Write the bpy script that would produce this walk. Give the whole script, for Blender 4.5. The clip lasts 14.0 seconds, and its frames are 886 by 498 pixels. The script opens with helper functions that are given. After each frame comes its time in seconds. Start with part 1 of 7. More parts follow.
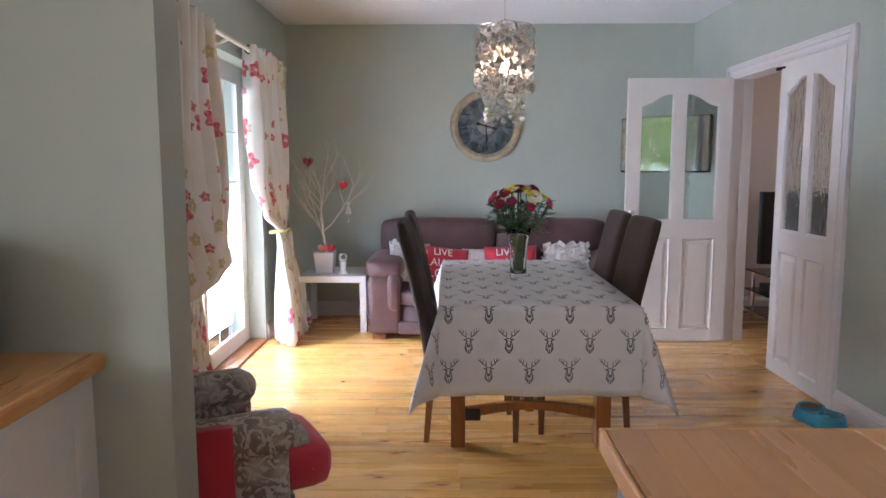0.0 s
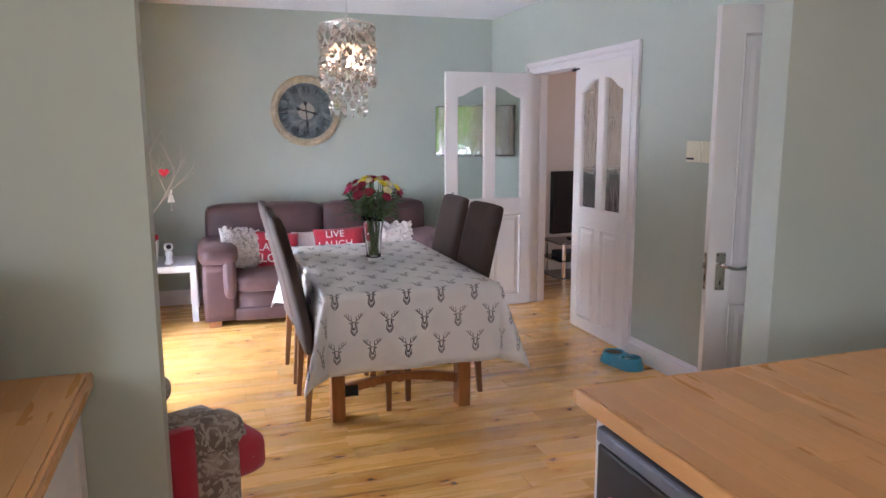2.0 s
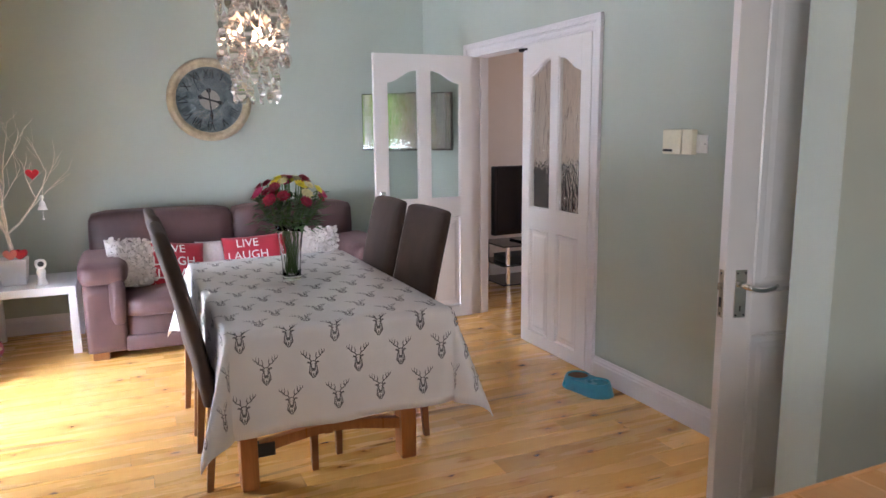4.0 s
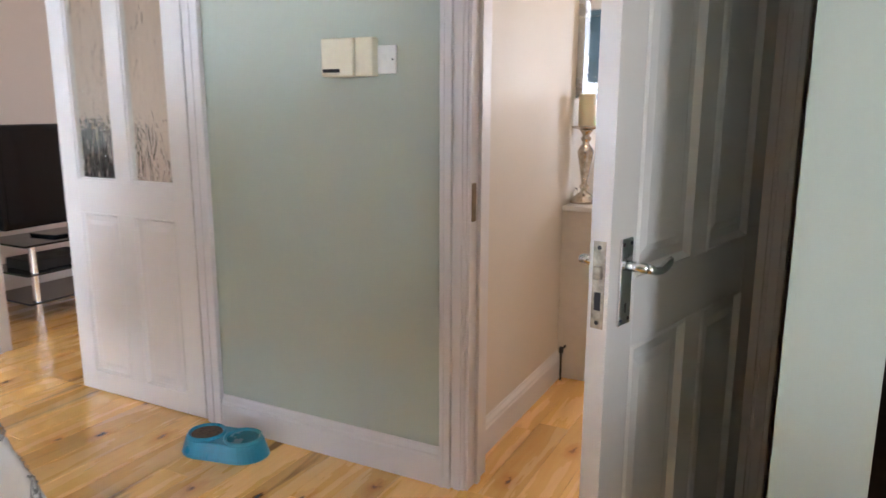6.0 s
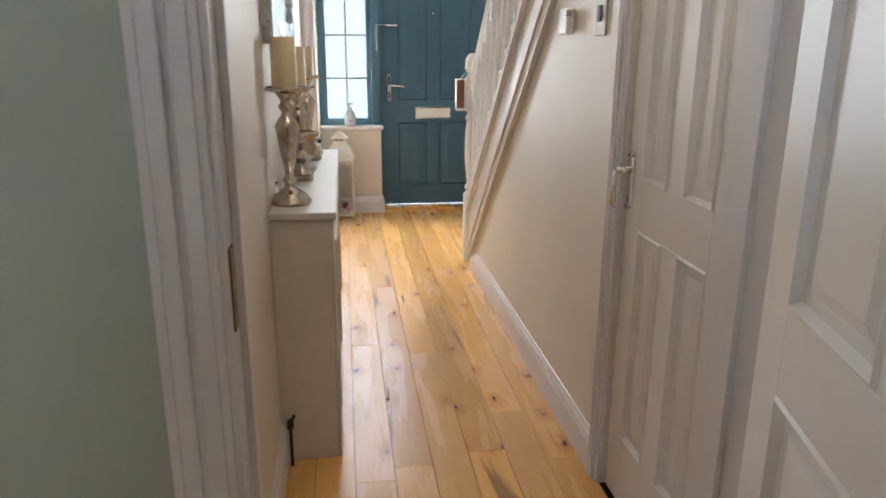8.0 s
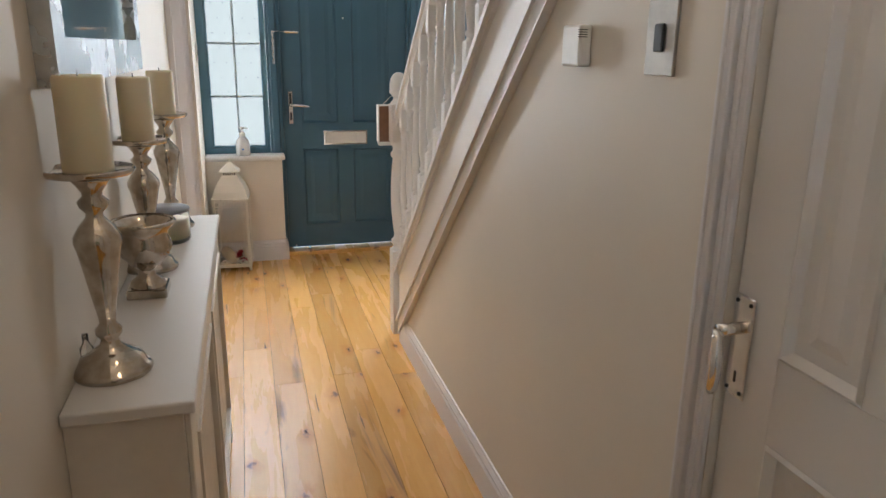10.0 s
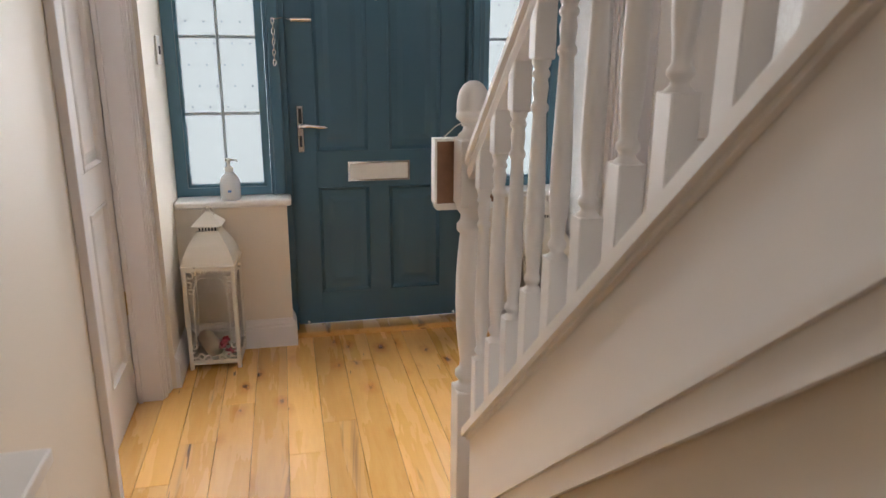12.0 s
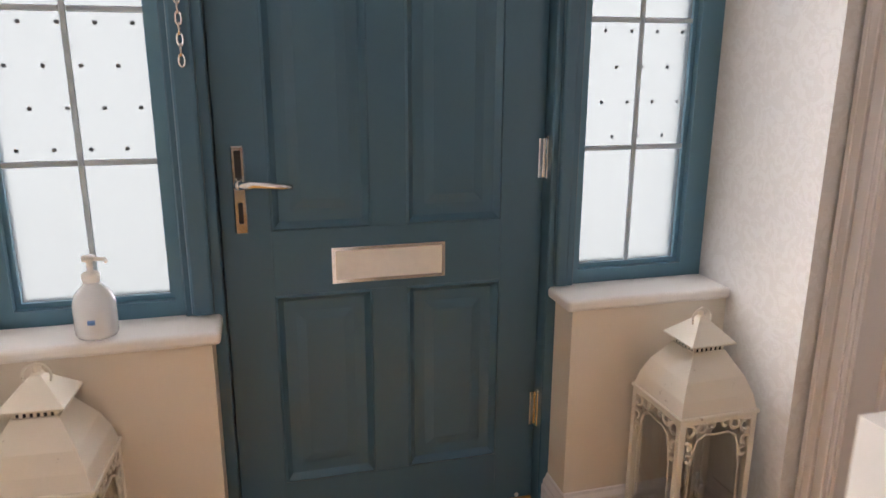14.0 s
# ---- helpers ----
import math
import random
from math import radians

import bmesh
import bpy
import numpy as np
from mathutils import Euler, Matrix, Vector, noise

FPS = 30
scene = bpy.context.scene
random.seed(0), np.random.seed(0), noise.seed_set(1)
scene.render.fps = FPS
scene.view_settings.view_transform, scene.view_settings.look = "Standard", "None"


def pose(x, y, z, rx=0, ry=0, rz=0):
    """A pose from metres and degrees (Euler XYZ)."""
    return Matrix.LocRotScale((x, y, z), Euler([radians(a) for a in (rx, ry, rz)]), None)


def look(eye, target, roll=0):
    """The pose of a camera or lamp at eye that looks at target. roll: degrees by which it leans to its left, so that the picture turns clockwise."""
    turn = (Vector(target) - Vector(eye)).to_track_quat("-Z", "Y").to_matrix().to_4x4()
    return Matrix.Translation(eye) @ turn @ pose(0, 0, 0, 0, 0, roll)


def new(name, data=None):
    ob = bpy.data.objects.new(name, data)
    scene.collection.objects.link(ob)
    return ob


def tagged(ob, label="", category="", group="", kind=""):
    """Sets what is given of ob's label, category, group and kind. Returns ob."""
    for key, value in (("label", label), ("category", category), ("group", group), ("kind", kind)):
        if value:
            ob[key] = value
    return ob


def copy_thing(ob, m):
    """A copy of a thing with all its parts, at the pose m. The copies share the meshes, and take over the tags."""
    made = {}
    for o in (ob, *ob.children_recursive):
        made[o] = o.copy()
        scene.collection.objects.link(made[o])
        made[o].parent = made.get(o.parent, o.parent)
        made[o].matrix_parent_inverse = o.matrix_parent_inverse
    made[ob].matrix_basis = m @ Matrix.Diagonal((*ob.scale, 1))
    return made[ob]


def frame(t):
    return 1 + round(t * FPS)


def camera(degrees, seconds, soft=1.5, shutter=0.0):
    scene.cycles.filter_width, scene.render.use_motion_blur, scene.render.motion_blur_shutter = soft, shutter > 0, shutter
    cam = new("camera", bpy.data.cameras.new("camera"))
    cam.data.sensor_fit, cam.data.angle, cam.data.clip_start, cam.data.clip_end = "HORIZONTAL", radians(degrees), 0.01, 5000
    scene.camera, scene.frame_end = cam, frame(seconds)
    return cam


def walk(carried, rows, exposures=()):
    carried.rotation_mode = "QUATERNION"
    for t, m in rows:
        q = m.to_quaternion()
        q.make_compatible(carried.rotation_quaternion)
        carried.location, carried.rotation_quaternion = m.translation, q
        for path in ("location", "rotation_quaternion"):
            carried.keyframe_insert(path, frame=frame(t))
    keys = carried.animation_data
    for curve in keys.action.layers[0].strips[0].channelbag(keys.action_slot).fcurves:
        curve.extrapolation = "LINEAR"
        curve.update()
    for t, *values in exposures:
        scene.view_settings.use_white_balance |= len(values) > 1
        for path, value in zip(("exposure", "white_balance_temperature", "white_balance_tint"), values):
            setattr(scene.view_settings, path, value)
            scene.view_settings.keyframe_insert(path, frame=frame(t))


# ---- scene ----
cam = camera(64.1, 14.0, shutter=0.15)
PATH = [
    (0, (0.016, 0.044, 1.357), (-0.003, 2.03, 1.122), -0.1),
    (0.5, (-0.135, 0.116, 1.385), (0.029, 2.087, 1.092), -0.1),
    (1, (-0.353, -0.059, 1.429), (-0.03, 1.89, 1.117), -0.1),
    (1.5, (-0.492, -0.173, 1.483), (0.016, 1.735, 1.164), -0.2),
    (2, (-0.527, -0.19, 1.499), (0.09, 1.685, 1.176), -0.2),
    (2.2, (-0.532, -0.182, 1.501), (0.114, 1.683, 1.178), -0.2),
    (4.3, (-0.29, 0.716, 1.449), (0.581, 2.485, 1.114), -0.2),
    (4.5, (-0.26, 0.843, 1.426), (0.667, 2.584, 1.094), 0.1),
    (5, (-0.119, 1.224, 1.381), (1.065, 2.799, 1.037), -0.1),
    (5.5, (0.024, 1.588, 1.319), (1.521, 2.866, 0.964), 0.0),
    (6, (0.21, 1.867, 1.238), (1.951, 2.769, 0.846), 0.2),
    (6.5, (0.463, 2.195, 1.2), (2.348, 2.622, 0.686), 0.0),
    (7, (0.716, 2.445, 1.22), (2.635, 2.6, 0.678), 0.0),
    (7.5, (0.949, 2.59, 1.275), (2.871, 2.528, 0.727), 0.0),
    (8, (1.209, 2.613, 1.275), (3.113, 2.349, 0.725), 0.3),
    (8.5, (1.472, 2.589, 1.28), (3.331, 2.098, 0.73), 0.6),
    (10.8, (2.665, 2.457, 1.367), (4.518, 1.94, 0.82), 0.8),
    (11, (2.817, 2.414, 1.366), (4.682, 1.939, 0.82), 0.5),
    (11.5, (3.221, 2.336, 1.324), (5.096, 1.904, 0.779), 0.3),
    (12, (3.649, 2.328, 1.313), (5.527, 1.908, 0.768), 0.4),
    (12.5, (4.089, 2.291, 1.299), (5.969, 1.882, 0.753), 0.4),
    (13, (4.48, 2.264, 1.275), (6.36, 1.85, 0.733), 0.5),
    (13.5, (4.878, 2.217, 1.291), (6.759, 1.806, 0.752), 0.4),
    (14, (5.209, 2.219, 1.248), (7.078, 1.721, 0.74), 0.2),
]
EXPOSURES = [
    (0.0, 0.0, 6050, 22), (1.0, -0.04, 6050, 23), (1.5, 0.13, 6000, 23), (2.0, 0.27, 6150, 24), (4.5, 0.35, 6350, 21), (5.0, 0.5, 6650, 20), (5.5, 0.75, 6350, 16),
    (6.0, 0.85, 6150, 14), (6.5, 0.8, 5900, 13), (7.0, 0.45, 5950, 8), (7.5, 0.15, 5950, 7), (8.0, 0.1, 6050, 7), (8.7, -0.1, 6450, 8),
    (11.0, -0.45, 6000, 7), (11.5, -0.5, 6150, 9), (12.5, -0.5, 6500, 13), (13.0, -0.45, 6600, 15), (13.5, -0.3, 6700, 16), (14.0, -0.28, 6700, 17),
]
walk(cam, [(t, look(eye, target, roll)) for t, eye, target, roll in PATH], EXPOSURES)

# ---------------------------------------------------------------- world and lights
world = bpy.data.worlds.new("world")
scene.world = world
world.use_nodes = True
wn = world.node_tree
sky = wn.nodes.new("ShaderNodeTexSky")
sky.sky_type, sky.sun_disc = "NISHITA", False
sky.sun_elevation, sky.sun_rotation = radians(48), radians(200)
wn.links.new(sky.outputs[0], wn.nodes["Background"].inputs[0])
wn.nodes["Background"].inputs[1].default_value = 0.15


def lamp(name, kind, energy, color, m, size=None, size_y=None):
    data = bpy.data.lights.new(name, kind)
    data.energy, data.color = energy, color
    if kind == "AREA":
        data.shape, data.size, data.size_y = "RECTANGLE", size, size_y
    elif kind == "POINT":
        data.shadow_soft_size = size
    elif kind == "SUN":
        data.angle = size
    ob = new(name, data)
    ob.matrix_world = m
    return ob


lamp("sun", "SUN", 5.0, (1.0, 0.95, 0.88), look((20, 3, 24), (0, 0, 0)), radians(0.6))
lamp("patio_skylight", "AREA", 760, (0.74, 0.86, 1.0), look((-3.3, 3.5, 3.2), (0.2, 5.0, 0.5)), 2.2, 1.6)
lamp("patio_daylight", "AREA", 140, (0.74, 0.86, 1.0), look((-1.66, 4.5, 0.68), (2.0, 4.5, 0.68)), 1.75, 1.04)
lamp("front_window_skylight_a", "AREA", 72, (0.96, 0.97, 0.98), look((6.965, 2.585, 1.36), (5.8, 2.585, 1.36)), 0.40, 1.36)
lamp("front_window_skylight_b", "AREA", 72, (0.96, 0.97, 0.98), look((6.965, 1.25, 1.36), (5.8, 1.25, 1.36)), 0.38, 1.36)
# Fill light added behind the view, at an invented kitchen opening.
lamp("kitchen_window_skylight", "AREA", 105, (0.88, 0.93, 1.0), look((-2.66, -2.2, 1.6), (0.9, -2.2, 1.5)), 1.4, 1.1)
# Fill light added for the living room; its opening is never seen.
lamp("living_window_skylight", "AREA", 14, (1.0, 0.95, 0.9), look((5.55, 4.7, 1.45), (2, 4.7, 1.0)), 1.8, 1.3)
# Added warm fill for hall and stairs; neither lamp is ever in view.
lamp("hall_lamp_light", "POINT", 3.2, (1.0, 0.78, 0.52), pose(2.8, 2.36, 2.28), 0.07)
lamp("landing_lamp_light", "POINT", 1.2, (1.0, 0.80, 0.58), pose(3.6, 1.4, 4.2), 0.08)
lamp("chandelier_light", "POINT", 1.6, (1.0, 0.72, 0.46), pose(0.345, 4.38, 1.94), 0.05)

# ---------------------------------------------------------------- helpers
def part(name, bm, material, parent=None, label="", m=None, smooth=False):
    me = bpy.data.meshes.new(name)
    bm.to_mesh(me)
    bm.free()
    for p in me.polygons:
        p.use_smooth = smooth
    for x in (material if isinstance(material, (list, tuple)) else [material]):
        me.materials.append(x)
    ob = new(name, me)
    ob.parent = parent
    if m is not None:
        ob.matrix_basis = m
    return tagged(ob, label)


def thing(name, m, label, category, group="", kind=""):
    ob = new(name)
    ob.empty_display_size = 0.1
    ob.matrix_basis = m
    return tagged(ob, label, category, group, kind)


def structure(name, bm, material, label="", category="", smooth=False):
    return tagged(part(name, bm, material, None, label, None, smooth), "", category, "", "structure")


def box(bm, a, b, bevel=0.0, segs=1, mat=0, m=None):
    lo, hi = [min(p, q) for p, q in zip(a, b)], [max(p, q) for p, q in zip(a, b)]
    v = [bm.verts.new((x, y, z)) for x in (lo[0], hi[0]) for y in (lo[1], hi[1]) for z in (lo[2], hi[2])]
    fs = [bm.faces.new([v[i] for i in q]) for q in ((0, 1, 3, 2), (4, 6, 7, 5), (0, 4, 5, 1), (2, 3, 7, 6), (0, 2, 6, 4), (1, 5, 7, 3))]
    for f in fs:
        f.material_index = mat
    geo = v
    if bevel:
        es = list({e for f in fs for e in f.edges})
        r = bmesh.ops.bevel(bm, geom=es, offset=bevel, segments=segs, profile=0.5, affect="EDGES")
        geo = list({w for f in r["faces"] for w in f.verts} | {w for w in v if w.is_valid})
        for f in r["faces"]:
            f.material_index = mat
    if m is not None:
        bmesh.ops.transform(bm, matrix=m, verts=geo)
    return geo


def boxes(*pairs, bevel=0.0):
    bm = bmesh.new()
    for a, b in pairs:
        box(bm, a, b, bevel)
    return bm


def lathe(bm, profile, n=24, m=None, mat=0):
    """A turned shape from (radius, height) pairs."""
    rings = []
    for r, z in profile:
        if r < 1e-5:
            rings.append([bm.verts.new((0, 0, z))])
        else:
            rings.append([bm.verts.new((r * math.cos(2 * math.pi * i / n), r * math.sin(2 * math.pi * i / n), z)) for i in range(n)])
    for a, b in zip(rings, rings[1:]):
        for i in range(n):
            j = (i + 1) % n
            if len(a) == 1 and len(b) == 1:
                continue
            if len(a) == 1:
                f = bm.faces.new((a[0], b[j], b[i]))
            elif len(b) == 1:
                f = bm.faces.new((a[i], a[j], b[0]))
            else:
                f = bm.faces.new((a[i], a[j], b[j], b[i]))
            f.material_index = mat
    vs = [v for r in rings for v in r]
    if m is not None:
        bmesh.ops.transform(bm, matrix=m, verts=vs)
    bmesh.ops.recalc_face_normals(bm, faces=list({f for v in vs for f in v.link_faces}))
    return vs


def tube(bm, path, radii, n=8, mat=0):
    """A round rod along a path, with closed ends."""
    path = [Vector(p) for p in path]
    if not isinstance(radii, (list, tuple)):
        radii = [radii] * len(path)
    rings, side = [], None
    for i, p in enumerate(path):
        d = (path[min(i + 1, len(path) - 1)] - path[max(i - 1, 0)]).normalized()
        if side is None:
            side = d.orthogonal().normalized()
        side = (side - d * side.dot(d)).normalized()
        up = d.cross(side)
        rings.append([bm.verts.new(p + radii[i] * (math.cos(2 * math.pi * k / n) * side + math.sin(2 * math.pi * k / n) * up)) for k in range(n)])
    for a, b in zip(rings, rings[1:]):
        for k in range(n):
            f = bm.faces.new((a[k], a[(k + 1) % n], b[(k + 1) % n], b[k]))
            f.material_index = mat
    for r, flip in ((rings[0], True), (rings[-1], False)):
        f = bm.faces.new(r[::-1] if flip else r)
        f.material_index = mat
    return [v for r in rings for v in r]


def prism(bm, outline, axis, lo, hi, mat=0):
    """A flat outline pushed along an axis: (u, v) are the two other axes in order."""
    def at(u, v, w):
        return {"x": (w, u, v), "y": (u, w, v), "z": (u, v, w)}[axis]
    a = [bm.verts.new(at(u, v, lo)) for u, v in outline]
    b = [bm.verts.new(at(u, v, hi)) for u, v in outline]
    fs = [bm.faces.new(a), bm.faces.new(b[::-1])]
    for i in range(len(a)):
        j = (i + 1) % len(a)
        fs.append(bm.faces.new((a[i], b[i], b[j], a[j])))
    for f in fs:
        f.material_index = mat
    bmesh.ops.recalc_face_normals(bm, faces=fs)
    return a + b


def frame_outline(bm, outer, inner, axis, lo, hi):
    """A flat ring between two outlines with the same number of corners, pushed along an axis."""
    def at(u, v, w):
        return {"x": (w, u, v), "y": (u, w, v), "z": (u, v, w)}[axis]
    n = len(outer)
    q = [[bm.verts.new(at(u, v, w)) for u, v in o] for w in (lo, hi) for o in (outer, inner)]
    fs = []
    for i in range(n):
        j = (i + 1) % n
        fs += [bm.faces.new((q[0][i], q[0][j], q[1][j], q[1][i])), bm.faces.new((q[2][i], q[3][i], q[3][j], q[2][j])),
               bm.faces.new((q[0][i], q[2][i], q[2][j], q[0][j])), bm.faces.new((q[1][i], q[1][j], q[3][j], q[3][i]))]
    bmesh.ops.recalc_face_normals(bm, faces=fs)


# ---------------------------------------------------------------- materials
class Nodes:
    """A principled material with a short way to add nodes."""
    def __init__(self, name, rough=0.5, metal=0.0, color=(0.8, 0.8, 0.8)):
        self.mat = bpy.data.materials.new(name)
        self.mat.use_nodes = True
        self.t = self.mat.node_tree
        self.b = self.t.nodes["Principled BSDF"]
        self.put("Base Color", (*color, 1))
        self.put("Roughness", rough)
        self.put("Metallic", metal)

    def put(self, socket, value):
        s = self.b.inputs[socket]
        if hasattr(value, "is_output"):
            self.t.links.new(value, s)
        else:
            s.default_value = value

    def add(self, kind, out=0, props=(), **ins):
        n = self.t.nodes.new("ShaderNode" + kind)
        for k, v in props:
            setattr(n, k, v)
        for k, v in ins.items():
            s = n.inputs[int(k[1:])] if k[0] == "i" and k[1:].isdigit() else n.inputs[k.replace("_", " ")]
            if hasattr(v, "is_output"):
                self.t.links.new(v, s)
            else:
                s.default_value = v
        return n.outputs[out]

    def coords(self, scale=(1, 1, 1), shift=None, kind="Object", rot=(0, 0, 0)):
        src = self.t.nodes.new("ShaderNodeTexCoord").outputs[kind] if kind != "World" else self.add("NewGeometry", 0)
        if shift is not None:
            src = self.add("VectorMath", 0, (("operation", "ADD"),), i0=src, i1=shift)
        return self.add("Mapping", Vector=src, Scale=scale, Rotation=rot)

    def noise(self, vec, scale, detail=4.0, rough=0.55, distort=0.0):
        return self.add("TexNoise", 0, Vector=vec, Scale=scale, Detail=detail, Roughness=rough, Distortion=distort)

    def ramp(self, fac, *stops):
        n = self.t.nodes.new("ShaderNodeValToRGB")
        self.t.links.new(fac, n.inputs[0])
        e = n.color_ramp.elements
        while len(e) < len(stops):
            e.new(0.5)
        for el, (p, c) in zip(e, stops):
            el.position, el.color = p, (*c, 1) if isinstance(c, (tuple, list)) else (c, c, c, 1)
        return n.outputs[0]

    def mix(self, fac, a, b, how="MIX"):
        n = self.t.nodes.new("ShaderNodeMix")
        n.data_type, n.blend_type = "RGBA", how
        for s, v in ((n.inputs[0], fac), (n.inputs[6], a), (n.inputs[7], b)):
            if hasattr(v, "is_output"):
                self.t.links.new(v, s)
            else:
                s.default_value = (*v, 1) if isinstance(v, tuple) else v
        return n.outputs[2]

    def math(self, op, a, b=0.0, c=0.0):
        return self.add("Math", 0, (("operation", op),), i0=a, i1=b, i2=c)

    def bump(self, height, strength=0.2, dist=0.01):
        self.put("Normal", self.add("Bump", 0, Height=height, Strength=strength, Distance=dist))


def paint(name, color, rough=0.5, vary=0.06, grain=0.08, kind="World", sheen=0.0):
    """Brushed or rolled paint with a slight unevenness and a fine roller grain."""
    k = Nodes(name, rough)
    v = k.coords((1, 1, 1), kind=kind)
    big = k.noise(v, 1.7, 3.0)
    dark = tuple(c * (1 - vary) for c in color)
    light = tuple(min(c * (1 + vary), 0.95) for c in color)
    k.put("Base Color", k.ramp(big, (0.3, dark), (0.7, light)))
    fine = k.noise(v, 140.0, 2.0)
    k.put("Roughness", k.ramp(k.noise(v, 5.0, 2.0), (0.3, max(rough - 0.02, 0.03)), (0.7, min(rough + 0.03, 1.0))))
    k.bump(fine, grain, 0.002)
    return k.mat


def plain(name, color, rough=0.5, metal=0.0, vary=0.08, scale=40.0, bump=0.05):
    k = Nodes(name, rough, metal)
    v = k.coords()
    n = k.noise(v, scale, 3.0)
    k.put("Base Color", k.ramp(n, (0.3, tuple(c * (1 - vary) for c in color)), (0.7, tuple(min(c * (1 + vary), 1.0) for c in color))))
    k.put("Roughness", k.ramp(k.noise(v, scale * 0.3, 3.0), (0.3, max(rough - 0.05, 0.02)), (0.7, min(1.0, rough + 0.08))))
    if bump:
        k.bump(n, bump, 0.002)
    return k.mat


def wood(name, light, mid, dark, rough=0.35, along="x", knots=0.5, rand=True, kind="World", grain=1.0, streak=0.5, tones=0.2):
    """Boards: long grain, knots, heart streaks, and a tone for each piece."""
    k = Nodes(name, rough)
    r = k.add("ObjectInfo", 5)
    shift = k.add("CombineXYZ", X=k.math("MULTIPLY", r, 37.0), Y=k.math("MULTIPLY", r, 19.0), Z=k.math("MULTIPLY", r, 11.0)) if rand else (0, 0, 0)
    s = {"x": (1, 9, 9), "y": (9, 1, 9), "z": (9, 9, 1)}[along]
    v = k.coords(s, shift, kind)
    v1 = k.coords(tuple(0.35 + 0.65 * (q > 1) * 0.4 + 0.0 for q in s), shift, kind)
    fibre = k.noise(v, 5.0 * grain, 6.0, 0.62, 0.6)
    broad = k.noise(v, 0.9 * grain, 3.0, 0.5, 0.4)
    col = k.ramp(fibre, (0.28, mid), (0.62, light))
    col = k.mix(k.ramp(broad, (0.35, 0.0), (0.75, 0.55)), col, mid)
    if streak:
        heart = k.noise(v, 0.55 * grain, 5.0, 0.6, 1.2)
        col = k.mix(k.math("MULTIPLY", k.ramp(heart, (0.62, 0.0), (0.69, 1.0)), streak), col, dark)
    if knots:
        vk = k.coords(tuple(1.0 if q == 1 else 1.9 for q in s), shift, kind)
        wob = k.add("VectorMath", 0, (("operation", "SCALE"),), i0=k.add("TexNoise", 1, Vector=vk, Scale=22.0), Scale=0.06)
        d = k.add("TexVoronoi", 0, (("voronoi_dimensions", "2D"),), Vector=k.add("VectorMath", 0, (("operation", "ADD"),), i0=vk, i1=wob), Scale=3.6)
        some = k.add("SeparateColor", 0, Color=k.add("TexVoronoi", 1, (("voronoi_dimensions", "2D"),), Vector=k.add("VectorMath", 0, (("operation", "ADD"),), i0=vk, i1=wob), Scale=3.6))
        size = k.add("MapRange", 0, Value=some, From_Min=0.40, From_Max=0.62, To_Min=0.35, To_Max=0.0)
        d = k.math("ADD", k.math("ADD", d, size), k.math("MULTIPLY", k.math("SUBTRACT", k.noise(vk, 22.0, 4.0), 0.5), 0.26))
        col = k.mix(k.math("MULTIPLY", k.ramp(d, (0.06, 0.75), (0.30, 0.0)), knots), col, tuple(p * q for p, q in zip((0.80, 0.62, 0.50), mid)))
        col = k.mix(k.math("MULTIPLY", k.ramp(d, (0.02, 1.0), (0.085, 0.0)), knots), col, dark)
        vc = k.coords(tuple(2.2 if q == 1 else 34.0 for q in s), shift, kind)
        crack = k.noise(vc, 1.0, 3.0, 0.55, 0.8)
        col = k.mix(k.math("MULTIPLY", k.ramp(crack, (0.72, 0.0), (0.745, 1.0)), knots), col, dark)
    if rand:
        tone = k.ramp(r, (0.0, (1 - tones, 1 - tones * 1.15, 1 - tones * 1.4)), (0.5, (1.0, 0.98, 0.96)), (1.0, (1 + tones * 0.5, 1 + tones * 0.45, 1 + tones * 0.3)))
        col = k.mix(1.0, col, tone, "MULTIPLY")
    k.put("Base Color", col)
    k.put("Roughness", k.ramp(k.noise(v, 1.3, 4.0), (0.3, max(rough - 0.08, 0.04)), (0.7, rough + 0.12)))
    k.bump(fibre, 0.10, 0.002)
    return k.mat


SAGE = paint("sage_wall_paint", (0.435, 0.478, 0.405), 0.55, 0.03)
CREAM = paint("warm_white_wall_paint", (0.71, 0.64, 0.55), 0.55, 0.03)
PINK = paint("pale_pink_wall_paint", (0.66, 0.55, 0.48), 0.6, 0.03)
CEIL = paint("ceiling_white", (0.82, 0.80, 0.78), 0.7, 0.02)
GLOSS = paint("white_gloss_paint", (0.745, 0.71, 0.68), 0.30, 0.012, 0.02)
TRIM = paint("white_trim_paint", (0.725, 0.69, 0.685), 0.34, 0.02, 0.03)
BLUE = paint("blue_door_paint", (0.058, 0.135, 0.195), 0.33, 0.06, 0.10)
FLOORWOOD = wood("honey_floor_board", (0.90, 0.53, 0.165), (0.82, 0.44, 0.115), (0.13, 0.042, 0.010), 0.25, "x", 1.0, tones=0.20, streak=0.7)
FLOORWOOD.node_tree.nodes["Principled BSDF"].inputs["Coat Weight"].default_value = 0.7
FLOORWOOD.node_tree.nodes["Principled BSDF"].inputs["Coat Roughness"].default_value = 0.27
SUB = plain("dark_floor_joint", (0.055, 0.026, 0.010), 0.85)
CHROME = plain("chrome", (0.82, 0.81, 0.80), 0.13, 1.0, 0.03, 60, 0.0)
OLDSTEEL = plain("tarnished_steel", (0.40, 0.34, 0.26), 0.35, 1.0, 0.4, 60)
BRASS = plain("worn_brass", (0.62, 0.44, 0.20), 0.32, 1.0, 0.15)
